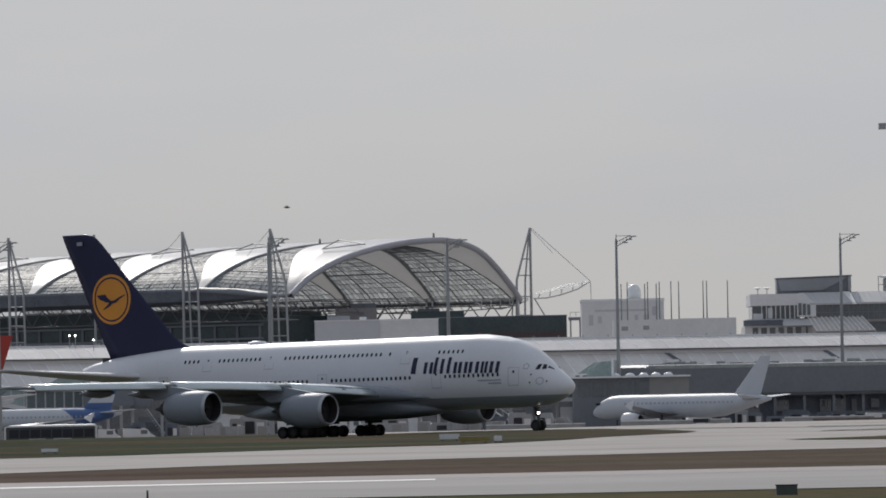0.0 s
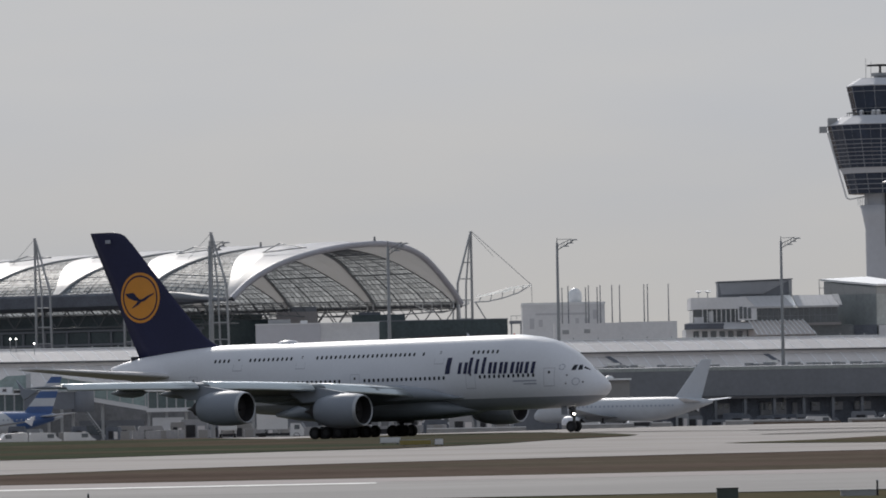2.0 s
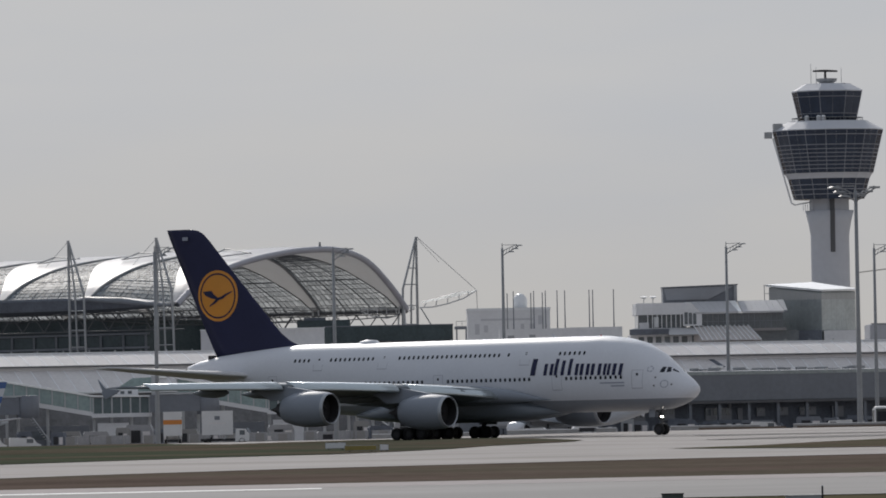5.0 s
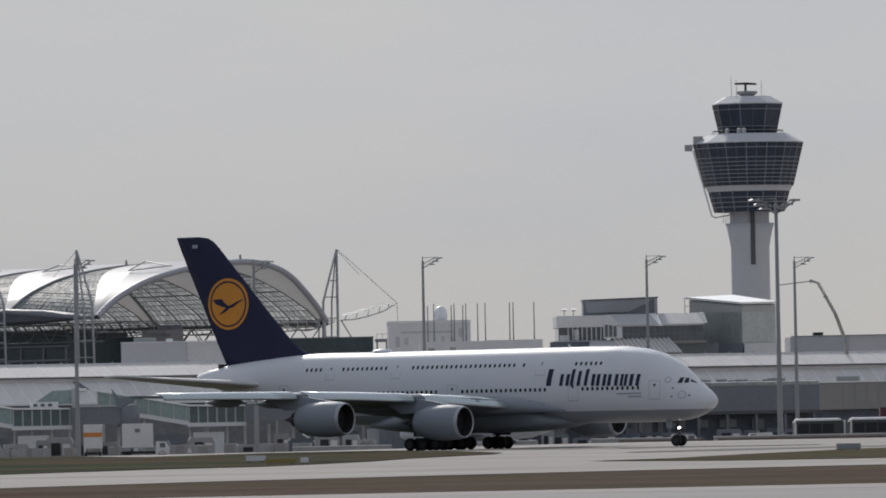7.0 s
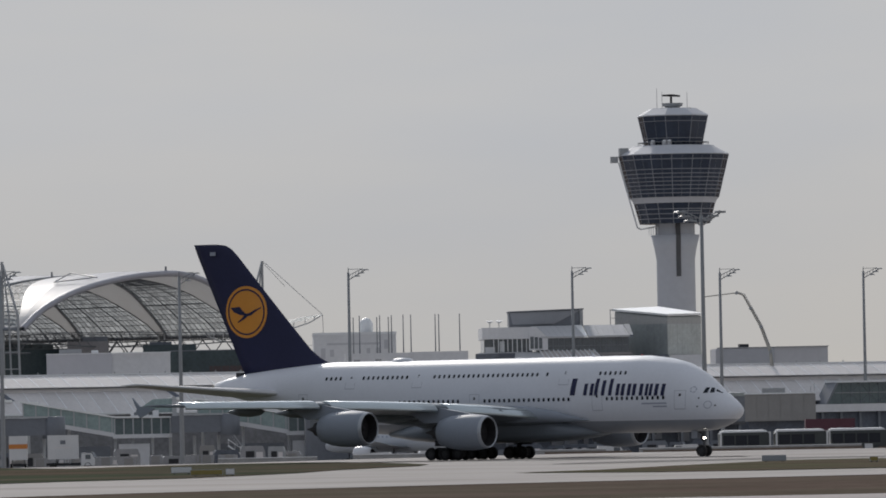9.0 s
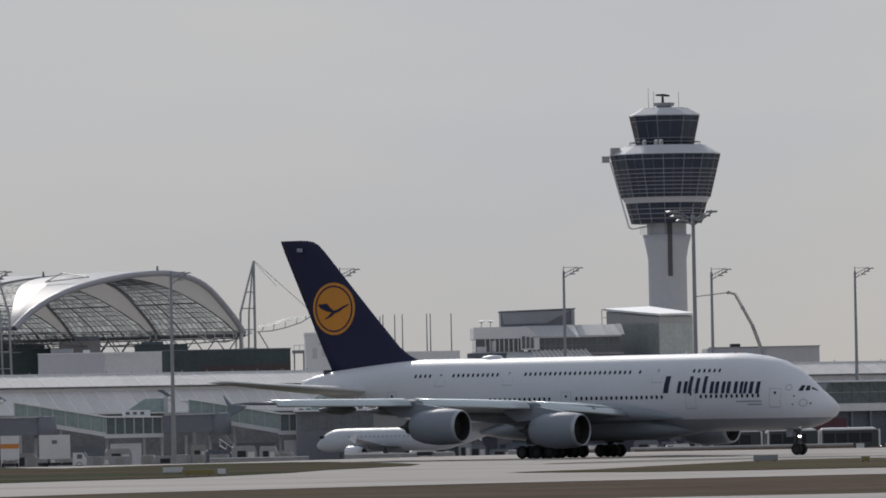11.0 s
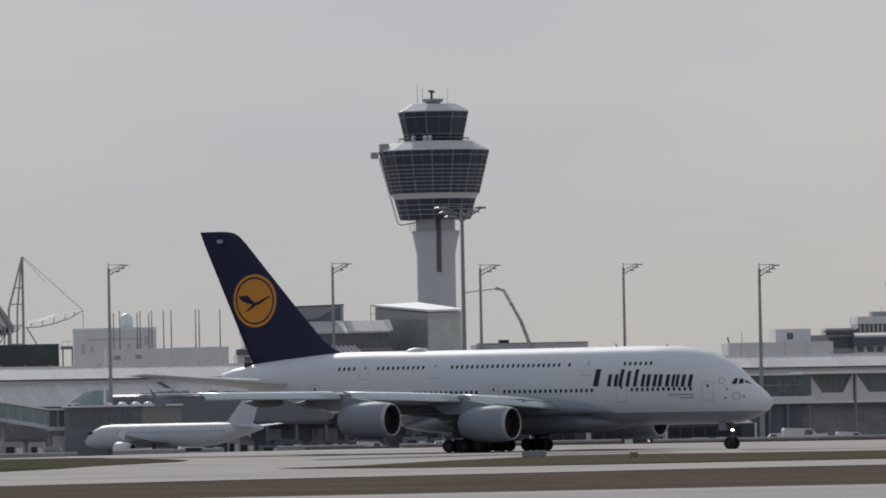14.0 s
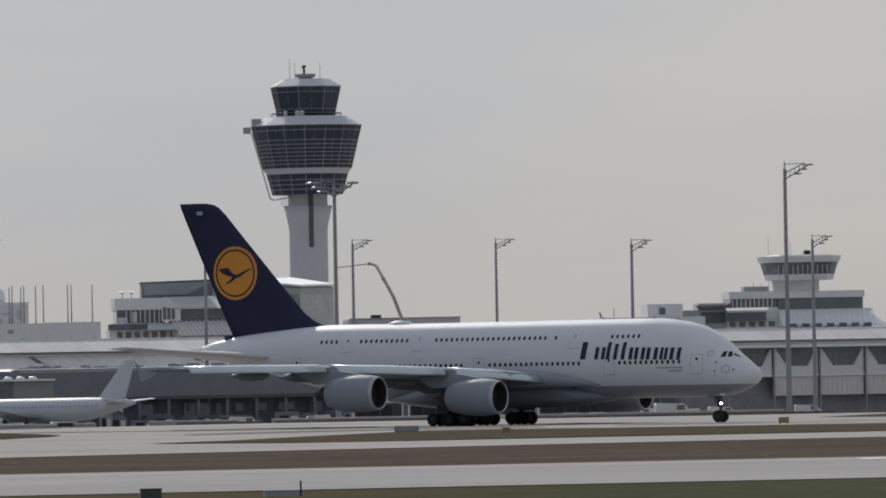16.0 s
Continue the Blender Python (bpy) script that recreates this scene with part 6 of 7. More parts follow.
for k in range(9):
    tube(bm, (-12.8 + 4.0 * k / 9, -2.6, 64.4 - 15 * k / 9), (-12.8 + 4.0 * k / 9, -1.2, 64.4 - 15 * k / 9), 0.1, n=4)
for k in range(5):
    tube(bm, (-6.2 + 0.5 * k, -3.0, 47.6), (-6.2 + 0.5 * k, -3.0, 49.6), 0.1, n=4)
part("lift_rail", bm, M_WHITESTEEL, tower, "white lift rails")
for x, h in ((-3.6, 81.6), (-2.4, 80.8), (3.4, 80.6)):
    part("aerial", tube(bmesh.new(), (x, 0, 76.4), (x, 0, h), 0.07, 0.05, 5), M_STEEL, tower)
part("hatch", boxes((2.6, 4.0, -3.4, -2.4, 75.9, 76.9)), M_DARK, tower)
bm = bmesh.new()
tube(bm, (-0.3, 0, 77.9), (-0.3, 0, 79.75), 0.3, 0.25, 8)
part("radar_post", bm, M_DARK, tower)
bm = bmesh.new()
prism(bm, [(-3.1, -0.1), (3.1, -0.1), (3.1, 0.28), (0.6, 0.42), (-0.6, 0.42), (-3.1, 0.28)], -0.3, 0.3)
radar = part("radar_antenna", bm, M_DARK, tower, "dark rotating radar bar", m=pose(-0.3, 0, 79.75))


# ---- floodlight masts ----
def make_flood(height, arm, thin=1.0):
    m = thing("floodlight_mast", pose(0, 0, 0), "grey steel apron floodlight mast with stepped lamp arm", "lamp post", "floodlight masts on the apron")
    bm = bmesh.new()
    turned(bm, [(-0.2, 0.62 * thin), (0.1, 0.6 * thin), (height * 0.5, 0.42 * thin), (height, 0.22)], 12)
    part("shaft", bm, M_POST, m, "", True)
    bm = bmesh.new()
    tube(bm, (0, 0, height), (0, 0, height + 0.9), 0.1, 0.07, 6)
    part("tip", bm, M_POST, m)
    bm = bmesh.new()
    tube(bm, (0, 0, height - 1.3), (arm, -0.3, height + 0.35), 0.09, n=5)
    tube(bm, (0, 0, height - 0.5), (arm * 0.9, -0.3, height + 0.7), 0.07, n=5)
    tube(bm, (0, 0, height + 0.6), (arm * 0.9, -0.3, height + 0.62), 0.05, n=5)
    for k in range(5):
        f = k / 5
        tube(bm, (arm * f, -0.3 * f, height - 1.3 + 1.65 * f), (arm * (f * 0.9 + 0.12), -0.3 * f, height - 0.5 + 1.2 * (f + 0.1)), 0.05, n=4)
    part("arm", bm, M_POST, m)
    for k in range(3):
        x, z = arm * (0.45 + 0.26 * k), height - 0.75 + 0.55 * k
        bm = bmesh.new()
        loft(bm, [[(x - 0.4, -0.7, z), (x + 0.9, -0.7, z + 0.06), (x + 0.9, 0.4, z + 0.06), (x - 0.4, 0.4, z)], [(x - 0.2, -0.6, z + 0.2), (x + 0.6, -0.6, z + 0.26), (x + 0.6, 0.3, z + 0.26), (x - 0.2, 0.3, z + 0.2)]])
        part("lamp_head", bm, M_POST, m)
    return m


flood = make_flood(30.8, 2.5, 0.68)
flood.matrix_basis = pose(130.9, 1290, -4.1)
tall_flood = make_flood(34.5, 2.9, 0.7)
tall_flood.matrix_basis = pose(30.95, 1456, -2.5)
for x, y, z in ((73.25, 1502, -2.1), (97.1, 1450, -3.9), (130.8, 1545, -2.4)):
    copy_thing(tall_flood, pose(x, y, z))
for x, dz in ((-27.2, 1.6), (0.6, 0.6), (-69.2, 2.0), (159.9, -1.4), (-110, 2.0), (196, -1.4)):
    copy_thing(flood, pose(x, 1290, -2.6 + min(dz, 0)) if dz < 0 else pose(x, 1290 - 14 * dz, -2.6 + dz * 0.4))
near_flood = make_flood(30.6, 2.8, 0.62)
near_flood.matrix_basis = pose(121.9, 1010, -0.05)
b = copy_thing(near_flood, pose(65.5, 1010, -1.2, 0, 0, 205))
part("extra_arm", tube(tube(bmesh.new(), (0, 0, 29.3), (-2.6, 0.4, 31.0), 0.1), (0, 0, 30.0), (-2.5, 0.3, 31.2), 0.07), M_POST, b)
for k in range(3):
    part("lamp_head", boxes((-1.2 - 1.0 * k, -0.1 - 1.0 * k, -0.4, 0.5, 29.9 + 0.5 * k, 30.15 + 0.5 * k)), M_POST, b)

# ---- concrete pump boom behind the pier ----
M_BOOM = mat("dusty_boom_paint", (0.40, 0.38, 0.34), 0.5, 0.1, 0.15)
boom = thing("pump_boom", pose(-0.3, 1545, 0), "folded pale concrete pump boom above the roof", "crane")
KC = 1545 / 1460
pts = [(x * KC, 0, (z - 3.06) * KC + 3.06) for x, z in ((95.3, 26.5), (101.0, 27.1), (102.2, 26.7), (103.5, 24.3), (105.3, 20.9), (106.9, 16.4), (107.5, 10.2))]
for a0, a1, r in ((0, 1, 0.1), (1, 2, 0.15), (2, 3, 0.19), (3, 4, 0.24), (4, 5, 0.3), (5, 6, 0.36)):
    bm = bmesh.new()
    tube(bm, pts[a0], pts[a1], r, r * 1.1, 6)
    part("boom_section", bm, M_BOOM, boom)
bm = bmesh.new()
curve_tube(bm, [(p[0] + 0.25, -0.3, p[2] + 0.15) for p in pts[1:]], 0.06, 5)
part("delivery_pipe", bm, M_STEEL, boom)
for i in (1, 3, 4, 5):
    bm = bmesh.new()
    tube(bm, (pts[i][0], -0.5, pts[i][2]), (pts[i][0], 0.5, pts[i][2]), 0.34, n=10)
    part("joint", bm, M_STEEL, boom)
bm = bmesh.new()
tube(bm, (pts[6][0], 0, -2.6), pts[6], 0.6, 0.45, 8)
part("boom_pedestal", bm, M_WHITESTEEL, boom)

# ---- parked airliners ----
# white paint dulled in colour to imitate jet-blast haze before the parked airliners
M_DULLWHITE = mat("haze_dulled_white", (0.48, 0.505, 0.54), 0.5, 0, 0.06, spec=0.2)


def make_twin(m, k, label, tail_bands, rear=None, engines=True):
    p = thing("parked_airliner", m, label, "aeroplane", "parked airliners")
    rings = []
    for s, zb, zt, w in ((0.05, 2.7, 3.0, 0.15), (0.5, 2.25, 3.55, 0.75), (1.3, 1.95, 4.2, 1.25), (2.4, 1.8, 5.0, 1.62), (4.0, 1.74, 5.55, 1.88), (6, 1.72, 5.72, 1.97), (24, 1.72, 5.72, 1.97), (28, 2.05, 5.72, 1.85), (32, 3.0, 5.62, 1.45), (35.5, 3.95, 5.35, 0.85), (37.5, 4.5, 5.0, 0.25)):
        zm, zh = (zb + zt) / 2, (zt - zb) / 2
        rings.append([(-s * k, w * k * math.cos(a), (zm + zh * math.sin(a)) * k) for a in [2 * math.pi * i / 28 for i in range(28)]])
    bm = bmesh.new()
    loft(bm, rings)
    if rear:
        bmesh.ops.bisect_plane(bm, geom=bm.verts[:] + bm.edges[:] + bm.faces[:], plane_co=(-27.0 * k, 0, 3.6 * k), plane_no=(1, 0, -0.9))
        for f in bm.faces:
            c = f.calc_center_median()
            if c.x + 27 * k - 0.9 * (c.z - 3.6 * k) < 0 and c.x > -34 * k:
                f.material_index = 1
    part("fuselage", bm, [M_DULLWHITE, rear or M_WHITE], p, "", True)
    for sgn in (-1, 1):
        bm = bmesh.new()
        loft(bm, [[(-(le + a) * k, sgn * y * k, (z + u) * k) for a, u in airfoil(ch, th)] for y, le, z, ch, th in ((1.0, 11.6, 2.35, 7.6, 0.13), (6.2, 14.6, 2.9, 4.3, 0.12), (16.6, 20.2, 4.0, 1.6, 0.1))])
        w = part("wing", bm, M_BELLY, p, "grey wing", True)
        bm = bmesh.new()
        prism(bm, [(-20.2 * k, 4.0 * k), (-21.9 * k, 4.9 * k), (-22.3 * k, 4.9 * k), (-21.8 * k, 3.9 * k), (-21.6 * k, 3.2 * k)], sgn * 16.55 * k, sgn * 16.65 * k)
        part("wingtip_fence", bm, M_WHITE, w)
        bm = bmesh.new()
        loft(bm, [[(-(le + a) * k, sgn * y * k, (z + u) * k) for a, u in airfoil(ch, th)] for y, le, z, ch, th in ((0.3, 31.8, 4.75, 4.0, 0.1), (6.2, 35.4, 5.35, 1.5, 0.09))])
        part("tailplane", bm, M_WHITE, p, "", True)
        if engines:
            bm = bmesh.new()
            turned(bm, [(0.15, 0.86), (0.0, 0.95), (0.2, 1.06), (1.2, 1.15), (2.4, 1.05), (3.4, 0.75), (3.45, 0.65)], 24, "x", 0, False)
            turned(bm, [(0.6, 0.02), (0.6, 0.9), (3.3, 0.6), (4.2, 0.1)], 20, "x", 1)
            for v in bm.verts:
                v.co = Vector((v.co.x - 11.2, v.co.y + sgn * 5.75, v.co.z + 1.72)) * k
            part("engine", bm, [M_WHITE, M_DARK], p, "white engine", True)
            bm = boxes((-15.5 * k, -12.5 * k, (sgn * 5.75 - 0.15) * k, (sgn * 5.75 + 0.15) * k, 2.4 * k, 3.0 * k))
            part("pylon", bm, M_WING, p)
        for s, y in ((17.6, 3.8),):
            bm = bmesh.new()
            tube(bm, (-s * k, sgn * y * k, 0.55 * k), (-s * k, sgn * y * k, 2.4 * k), 0.14 * k)
            for d in (-0.45, 0.45):
                tube(bm, (-s * k, (sgn * y + d - 0.2) * k, 0.58 * k), (-s * k, (sgn * y + d + 0.2) * k, 0.58 * k), 0.58 * k, n=16)
            part("main_gear", bm, M_DARK, p)
    bm = bmesh.new()
    tube(bm, (-5 * k, 0, 0.4 * k), (-5 * k, 0, 2.0 * k), 0.1 * k)
    tube(bm, (-5 * k, -0.45 * k, 0.4 * k), (-5 * k, 0.45 * k, 0.4 * k), 0.4 * k, n=14)
    part("nose_gear", bm, M_DARK, p)
    zs = [5.0, 6.6, 8.0, 9.2, 10.6, 11.7]
    le = lambda z: 29.5 + (z - 5.2) * 0.92 if z > 5.6 else 28.2
    te = lambda z: 35.3 + (z - 5.2) * 0.36
    plain = all(b is tail_bands[0] for b in tail_bands)
    for z0, z1, mt in ([(zs[0], zs[-1], tail_bands[0])] if plain else zip(zs, zs[1:], tail_bands)):
        bm = bmesh.new()
        loft(bm, [[(-(le(z) + a) * k, u * k, z * k) for a, u in airfoil(te(z) - le(z), 0.09)] for z in ((z0, 5.61, z1) if z0 < 5.6 else (z0, z1))])
        part("tail_fin", bm, mt, p)
    for i in range(26):
        bm = boxes((-(8.2 + 0.9 * i + 0.3) * k, -(8.2 + 0.9 * i) * k, 1.93 * k, 1.96 * k, 4.15 * k, 4.45 * k)) if i == 0 else None
        if bm:
            # windows paled towards the paint, as haze would
            wm = finish("window", bm, mat("haze_pale_window", (0.27, 0.31, 0.38), 0.3, 0, 0))
        ob = new("window", wm)
        ob.parent = p
        ob.matrix_basis = pose(-0.9 * i * k, 0, 0)
    bm = boxes((-2.6 * k, -1.7 * k, 0.8 * k, 1.45 * k, 4.1 * k, 4.5 * k))
    part("cockpit_window", bm, M_WINDOW, p)
    return p


W5, B5 = [M_DULLWHITE] * 5, M_BLUE
make_twin(pose(25.95, 1435, -2.0, 0, 0, 139.6), 1.06, "plain white twin-engined airliner parked at the pier", W5)
make_twin(pose(-88.0, 1396, -2.0, 0, 0, 213), 1.0, "white airliner with blue striped tail parked at the pier", [B5, M_DULLWHITE, B5, M_DULLWHITE, B5], B5)
make_twin(pose(-116.8, 1278, -2.0, 0, 0, 213), 1.5, "widebody airliner with a red tail parked at the pier", [M_RED] * 5)


# ---- vehicles on the apron ----
def wheel_set(p, xs, y0, y1, r):
    for x in xs:
        for y in (y0, y1):
            bm = bmesh.new()
            turned(bm, [(-0.14, r * 0.6), (-0.16, r * 0.9), (-0.1, r), (0.1, r), (0.16, r * 0.9), (0.14, r * 0.6)], 14, "y")
            part("wheel", bm, M_TYRE, p, "", True, pose(x, y, r))


M_BUSBODY = mat("bus_body", (0.035, 0.042, 0.042), 0.4, 0, 0.1)
M_BUSWHITE = mat("bus_white", (0.6, 0.6, 0.6), 0.4, 0, 0.08)


def make_bus(m, body, label, half=7.0):
    b = thing("apron_bus", m, label, "bus", "buses on the apron")
    bm = bmesh.new()
    q = half - 7.0
    prism(bm, [(-7.0 - q, 0.35), (6.9 + q, 0.35), (7.1 + q, 0.8), (7.0 + q, 2.6), (6.7 + q, 2.95), (-6.9 - q, 2.95), (-7.1 - q, 2.7)], -1.5, 1.5)
    part("body", bm, body, b)
    bm = bmesh.new()
    loft(bm, [[(-6.9 - q, -1.52, 2.9), (6.7 + q, -1.52, 2.9), (6.7 + q, 1.52, 2.9), (-6.9 - q, 1.52, 2.9)], [(-6.8 - q, -1.45, 3.14), (6.5 + q, -1.45, 3.14), (6.5 + q, 1.45, 3.14), (-6.8 - q, 1.45, 3.14)], [(-6.4 - q, -1.1, 3.22), (6.1 + q, -1.1, 3.22), (6.1 + q, 1.1, 3.22), (-6.4 - q, 1.1, 3.22)]])
    part("roof", bm, M_BUSWHITE, b, "pale roof")
    count = int((2 * half - 0.8) / 1.65)
    for i in range(count):
        for sy in (-1, 1):
            part("side_window", boxes((-half + 0.4 + 1.65 * i, -half + 1.85 + 1.65 * i, sy * 1.52 - 0.02, sy * 1.52 + 0.02, 1.25, 2.5)), M_WINDOW, b)
    part("windscreen", boxes((half + 0.02, half + 0.08, -1.3, 1.3, 1.2, 2.6)), M_WINDOW, b)
    for x in (-half - 0.06, half - 0.1):
        for y in (-1.54, 1.38):
            part("pillar", boxes((x, x + 0.24, y, y + 0.16, 0.6, 2.95)), M_BUSWHITE, b, "white corner pillar")
    for y in (-1.1, 1.1):
        bm = bmesh.new()
        turned(bm, [(0, 0.02), (0.02, 0.16), (0.1, 0.16)], 10, "x")
        part("headlight", bm, M_BEACON, b, "lit headlight", False, pose(half + 0.2, y, 0.75))
    wheel_set(b, (-half * 0.63, half * 0.65), -1.35, 1.35, 0.48)
    part("skirt_panel", boxes((-half * 0.45, -0.4, -1.53, 1.53, 0.4, 1.1)), M_BUSWHITE, b)
    part("skirt_panel", boxes((0.8, half * 0.48, -1.53, 1.53, 0.4, 1.1)), M_BUSWHITE, b)
    return b


bus = make_bus(pose(-60.7, 1250, -2.0, 0, 0, 180), M_BUSBODY, "dark green apron bus with pale roof driving past")
for x, y, half, turn in ((75.2, 1081, 3.3, 1), (82.6, 1080, 3.4, 2), (90.3, 1081, 3.9, 0), (102.5, 1080, 6.0, 1)):
    make_bus(pose(x, y, sheet_height(x, y), 0, 0, turn), M_BUSBODY, "dark apron bus with white roof and pillars parked in a row", half)


def make_van(m, label="white service van parked on the apron"):
    v = thing("service_van", m, label, "van", "vans on the apron")
    bm = bmesh.new()
    prism(bm, [(-2.6, 0.35), (2.5, 0.35), (2.6, 0.9), (1.9, 1.25), (1.3, 2.05), (-2.5, 2.2), (-2.65, 1.9)], -0.95, 0.95)
    part("body", bm, M_BUSWHITE, v)
    for sy in (-1, 1):
        part("side_window", boxes((0.2, 1.3, sy * 0.96 - 0.01, sy * 0.96 + 0.01, 1.25, 1.9)), M_GLASSDARK, v)
    wheel_set(v, (-1.6, 1.6), -0.85, 0.85, 0.34)
    return v


van = make_van(pose(-56.5, 1345, -2.0, 0, 0, 10))
make_van(pose(115.4, 1085, sheet_height(115.4, 1085), 0, 0, 4), "white service van parked beyond the taxiway")
for x, y, r in ((-62.5, 1352, 200), (-50.6, 1340, 5), (31.0, 1290, 170), (41.5, 1320, 10), (88.0, 1420, 180), (76.0, 1426, 0), (150.0, 1452, 180), (163.0, 1450, 5), (181.0, 1470, 0), (143.0, 1330, 180)):
    copy_thing(van, pose(x, y, -2.0, 0, 0, r))


def make_loader(m, label, body, stripe=None, lift=0.0):
    t = thing("catering_truck", m, label, "truck", "box trucks on the apron")
    part("box_body", boxes((-2.0, 2.1, -1.2, 1.2, 1.4 + lift, 4.6 + lift)), body, t, "box body")
    if stripe:
        part("stripe", boxes((-2.02, 2.12, -1.22, 1.22, 2.9, 3.5)), stripe, t, "orange stripe")
    part("marking", boxes((-0.3, 0.4, -1.23, -1.2, 3.4, 3.9)), M_GREYWALL, t)
    part("marking", boxes((-1.1, 1.2, -1.225, -1.2, 2.9, 3.0)), M_BAND, t)
    part("chassis", boxes((-2.2, 4.0, -0.7, 0.7, 0.55, 0.9)), M_DARK, t)
    bm = bmesh.new()
    prism(bm, [(2.4, 0.5), (4.2, 0.5), (4.25, 1.3), (3.8, 2.1), (2.5, 2.15)], -1.1, 1.1)
    part("cab", bm, M_BUSWHITE, t, "white cab")
    part("cab_window", boxes((3.0, 3.7, -1.12, 1.12, 1.35, 1.95)), M_GLASSDARK, t)
    for x in (-1.2, 0.9):
        bm = bmesh.new()
        tube(bm, (x, -0.8, 0.8), (x + 0.7, -0.8, 1.5), 0.08, n=5)
        tube(bm, (x, 0.8, 0.8), (x + 0.7, 0.8, 1.5), 0.08, n=5)
        part("lift_frame", bm, M_STEEL, t)
    wheel_set(t, (-1.3, 3.3), -0.95, 0.95, 0.48)
    return t


make_loader(pose(-15.4, 1085, -0.85), "white catering truck with raised box on the apron", M_BUSWHITE)
make_loader(pose(-21.3, 1085, -0.85, 0, 0, 90), "white box truck with orange stripe on the apron", M_BUSWHITE, M_ORANGE)

M_MAROON = mat("maroon_paint", (0.075, 0.018, 0.032), 0.4, 0, 0.12)
for x, y, mt, lift, turn, lab in ((104.5, 1120, M_BUSWHITE, 0.1, 0, "white catering truck with raised box behind the buses"), (88.6, 1122, M_MAROON, 0.4, 180, "maroon catering truck with raised box behind the buses"), (92.3, 1135, M_MAROON, 0.55, 0, "maroon catering truck with raised box behind the buses")):
    make_loader(pose(x, y, sheet_height(x, y), 0, 0, turn), lab, mt, None, lift)

M_CRATE = mat("container_alloy", (0.30, 0.30, 0.31), 0.45, 0.3, 0.2)
crate = thing("baggage_container", pose(-8, 1300, -2.0), "grey aluminium baggage container on a dolly", "container", "baggage containers")
bm = bmesh.new()
prism(bm, [(-0.8, 0.55), (0.8, 0.55), (1.2, 1.0), (1.2, 2.1), (-0.8, 2.1)], -0.75, 0.75)
part("shell", bm, M_CRATE, crate)
part("curtain", boxes((-0.7, 0.75, -0.78, -0.75, 0.65, 2.0)), M_BEIGE, crate)
part("dolly", boxes((-1.2, 1.2, -0.8, 0.8, 0.3, 0.5)), M_DARK, crate)
wheel_set(crate, (-0.9, 0.9), -0.7, 0.7, 0.16)
for i in range(60):
    x = random.choice((random.uniform(-72, 22), random.uniform(-95, -40), random.uniform(-45, 10)))
    y = 1385 + 0.35 * x + random.uniform(-12, 14)
    copy_thing(crate, pose(x, y, -2.0, 0, 0, random.choice((0, 180)) + random.uniform(-6, 6)))


def make_cart(m, wd, hd, mt, label):
    c = thing("ground_unit", m, label, "equipment", "ground units under the boarding hall")
    bm = bmesh.new()
    prism(bm, [(-wd, 0.4), (wd, 0.4), (wd, hd * 0.7), (wd * 0.8, hd), (-wd * 0.9, hd), (-wd, hd * 0.85)], -0.8, 0.8)
    part("housing", bm, mt, c)
    part("grille", boxes((-wd * 0.6, wd * 0.1, -0.83, -0.8, 0.7, hd * 0.75)), M_DARK, c, "dark grille")
    part("panel", boxes((wd * 0.25, wd * 0.8, -0.83, -0.8, 0.7, hd * 0.7)), M_BAND, c)
    wheel_set(c, (-wd * 0.65, wd * 0.65), -0.7, 0.7, 0.28)
    return c


for i in range(26):
    u, v = 36 + 2.9 * i + random.uniform(-0.8, 0.8), random.uniform(-24, -15)
    mt, col = random.choice(((M_STEEL, "grey"), (M_UNDER, "dark"), (M_UNDER, "dark"), (M_GREYWALL, "dark grey"), (M_GREYWALL, "dark grey")))
    p = PIER @ Vector((u, v, 0))
    make_cart(pose(p.x, p.y, sheet_height(p.x, p.y), 0, 0, random.uniform(-20, 20)), random.uniform(1.0, 2.4), random.uniform(1.6, 3.0), mt, "%s wheeled ground unit parked by the boarding hall" % col)

for i in range(30):
    x, y = -96 + 4.0 * i + random.uniform(-1.5, 1.5), random.uniform(1385, 1412)
    mt, col = random.choice(((M_STEEL, "grey"), (M_CRATE, "pale grey"), (M_BEIGE, "beige"), (M_UNDER, "dark"), (M_GREYWALL, "dark grey")))
    make_cart(pose(x, y, sheet_height(x, y), 0, 0, random.uniform(-20, 20)), random.uniform(0.9, 2.6), random.uniform(1.8, 3.8), mt, "%s wheeled ground unit parked below the boarding bridges" % col)

steps = thing("passenger_steps", pose(13, 1400, -2.0, 0, 0, 180), "pale mobile passenger steps on wheels", "steps", "equipment on the apron")
bm = bmesh.new()
for k in range(14):
    box(bm, 0.32 * k, 0.32 * k + 0.36, -0.8, 0.8, 0.6 + 0.22 * k, 0.68 + 0.22 * k)
part("treads", bm, M_STEEL, steps)
for y in (-0.85, 0.85):
    bm = bmesh.new()
    tube(bm, (0, y, 1.5), (4.5, y, 4.7), 0.06, n=5)
    tube(bm, (0, y, 0.5), (4.5, y, 3.6), 0.12, n=5)
    for k in range(5):
        tube(bm, (1.1 * k, y, 0.5 + 0.76 * k), (1.1 * k, y, 1.5 + 0.78 * k), 0.04, n=4)
    part("handrail", bm, M_WHITESTEEL, steps)
part("frame", boxes((-0.4, 4.6, -0.8, 0.8, 0.35, 0.55)), M_STEEL, steps)
wheel_set(steps, (0.4, 4.0), -0.75, 0.75, 0.3)

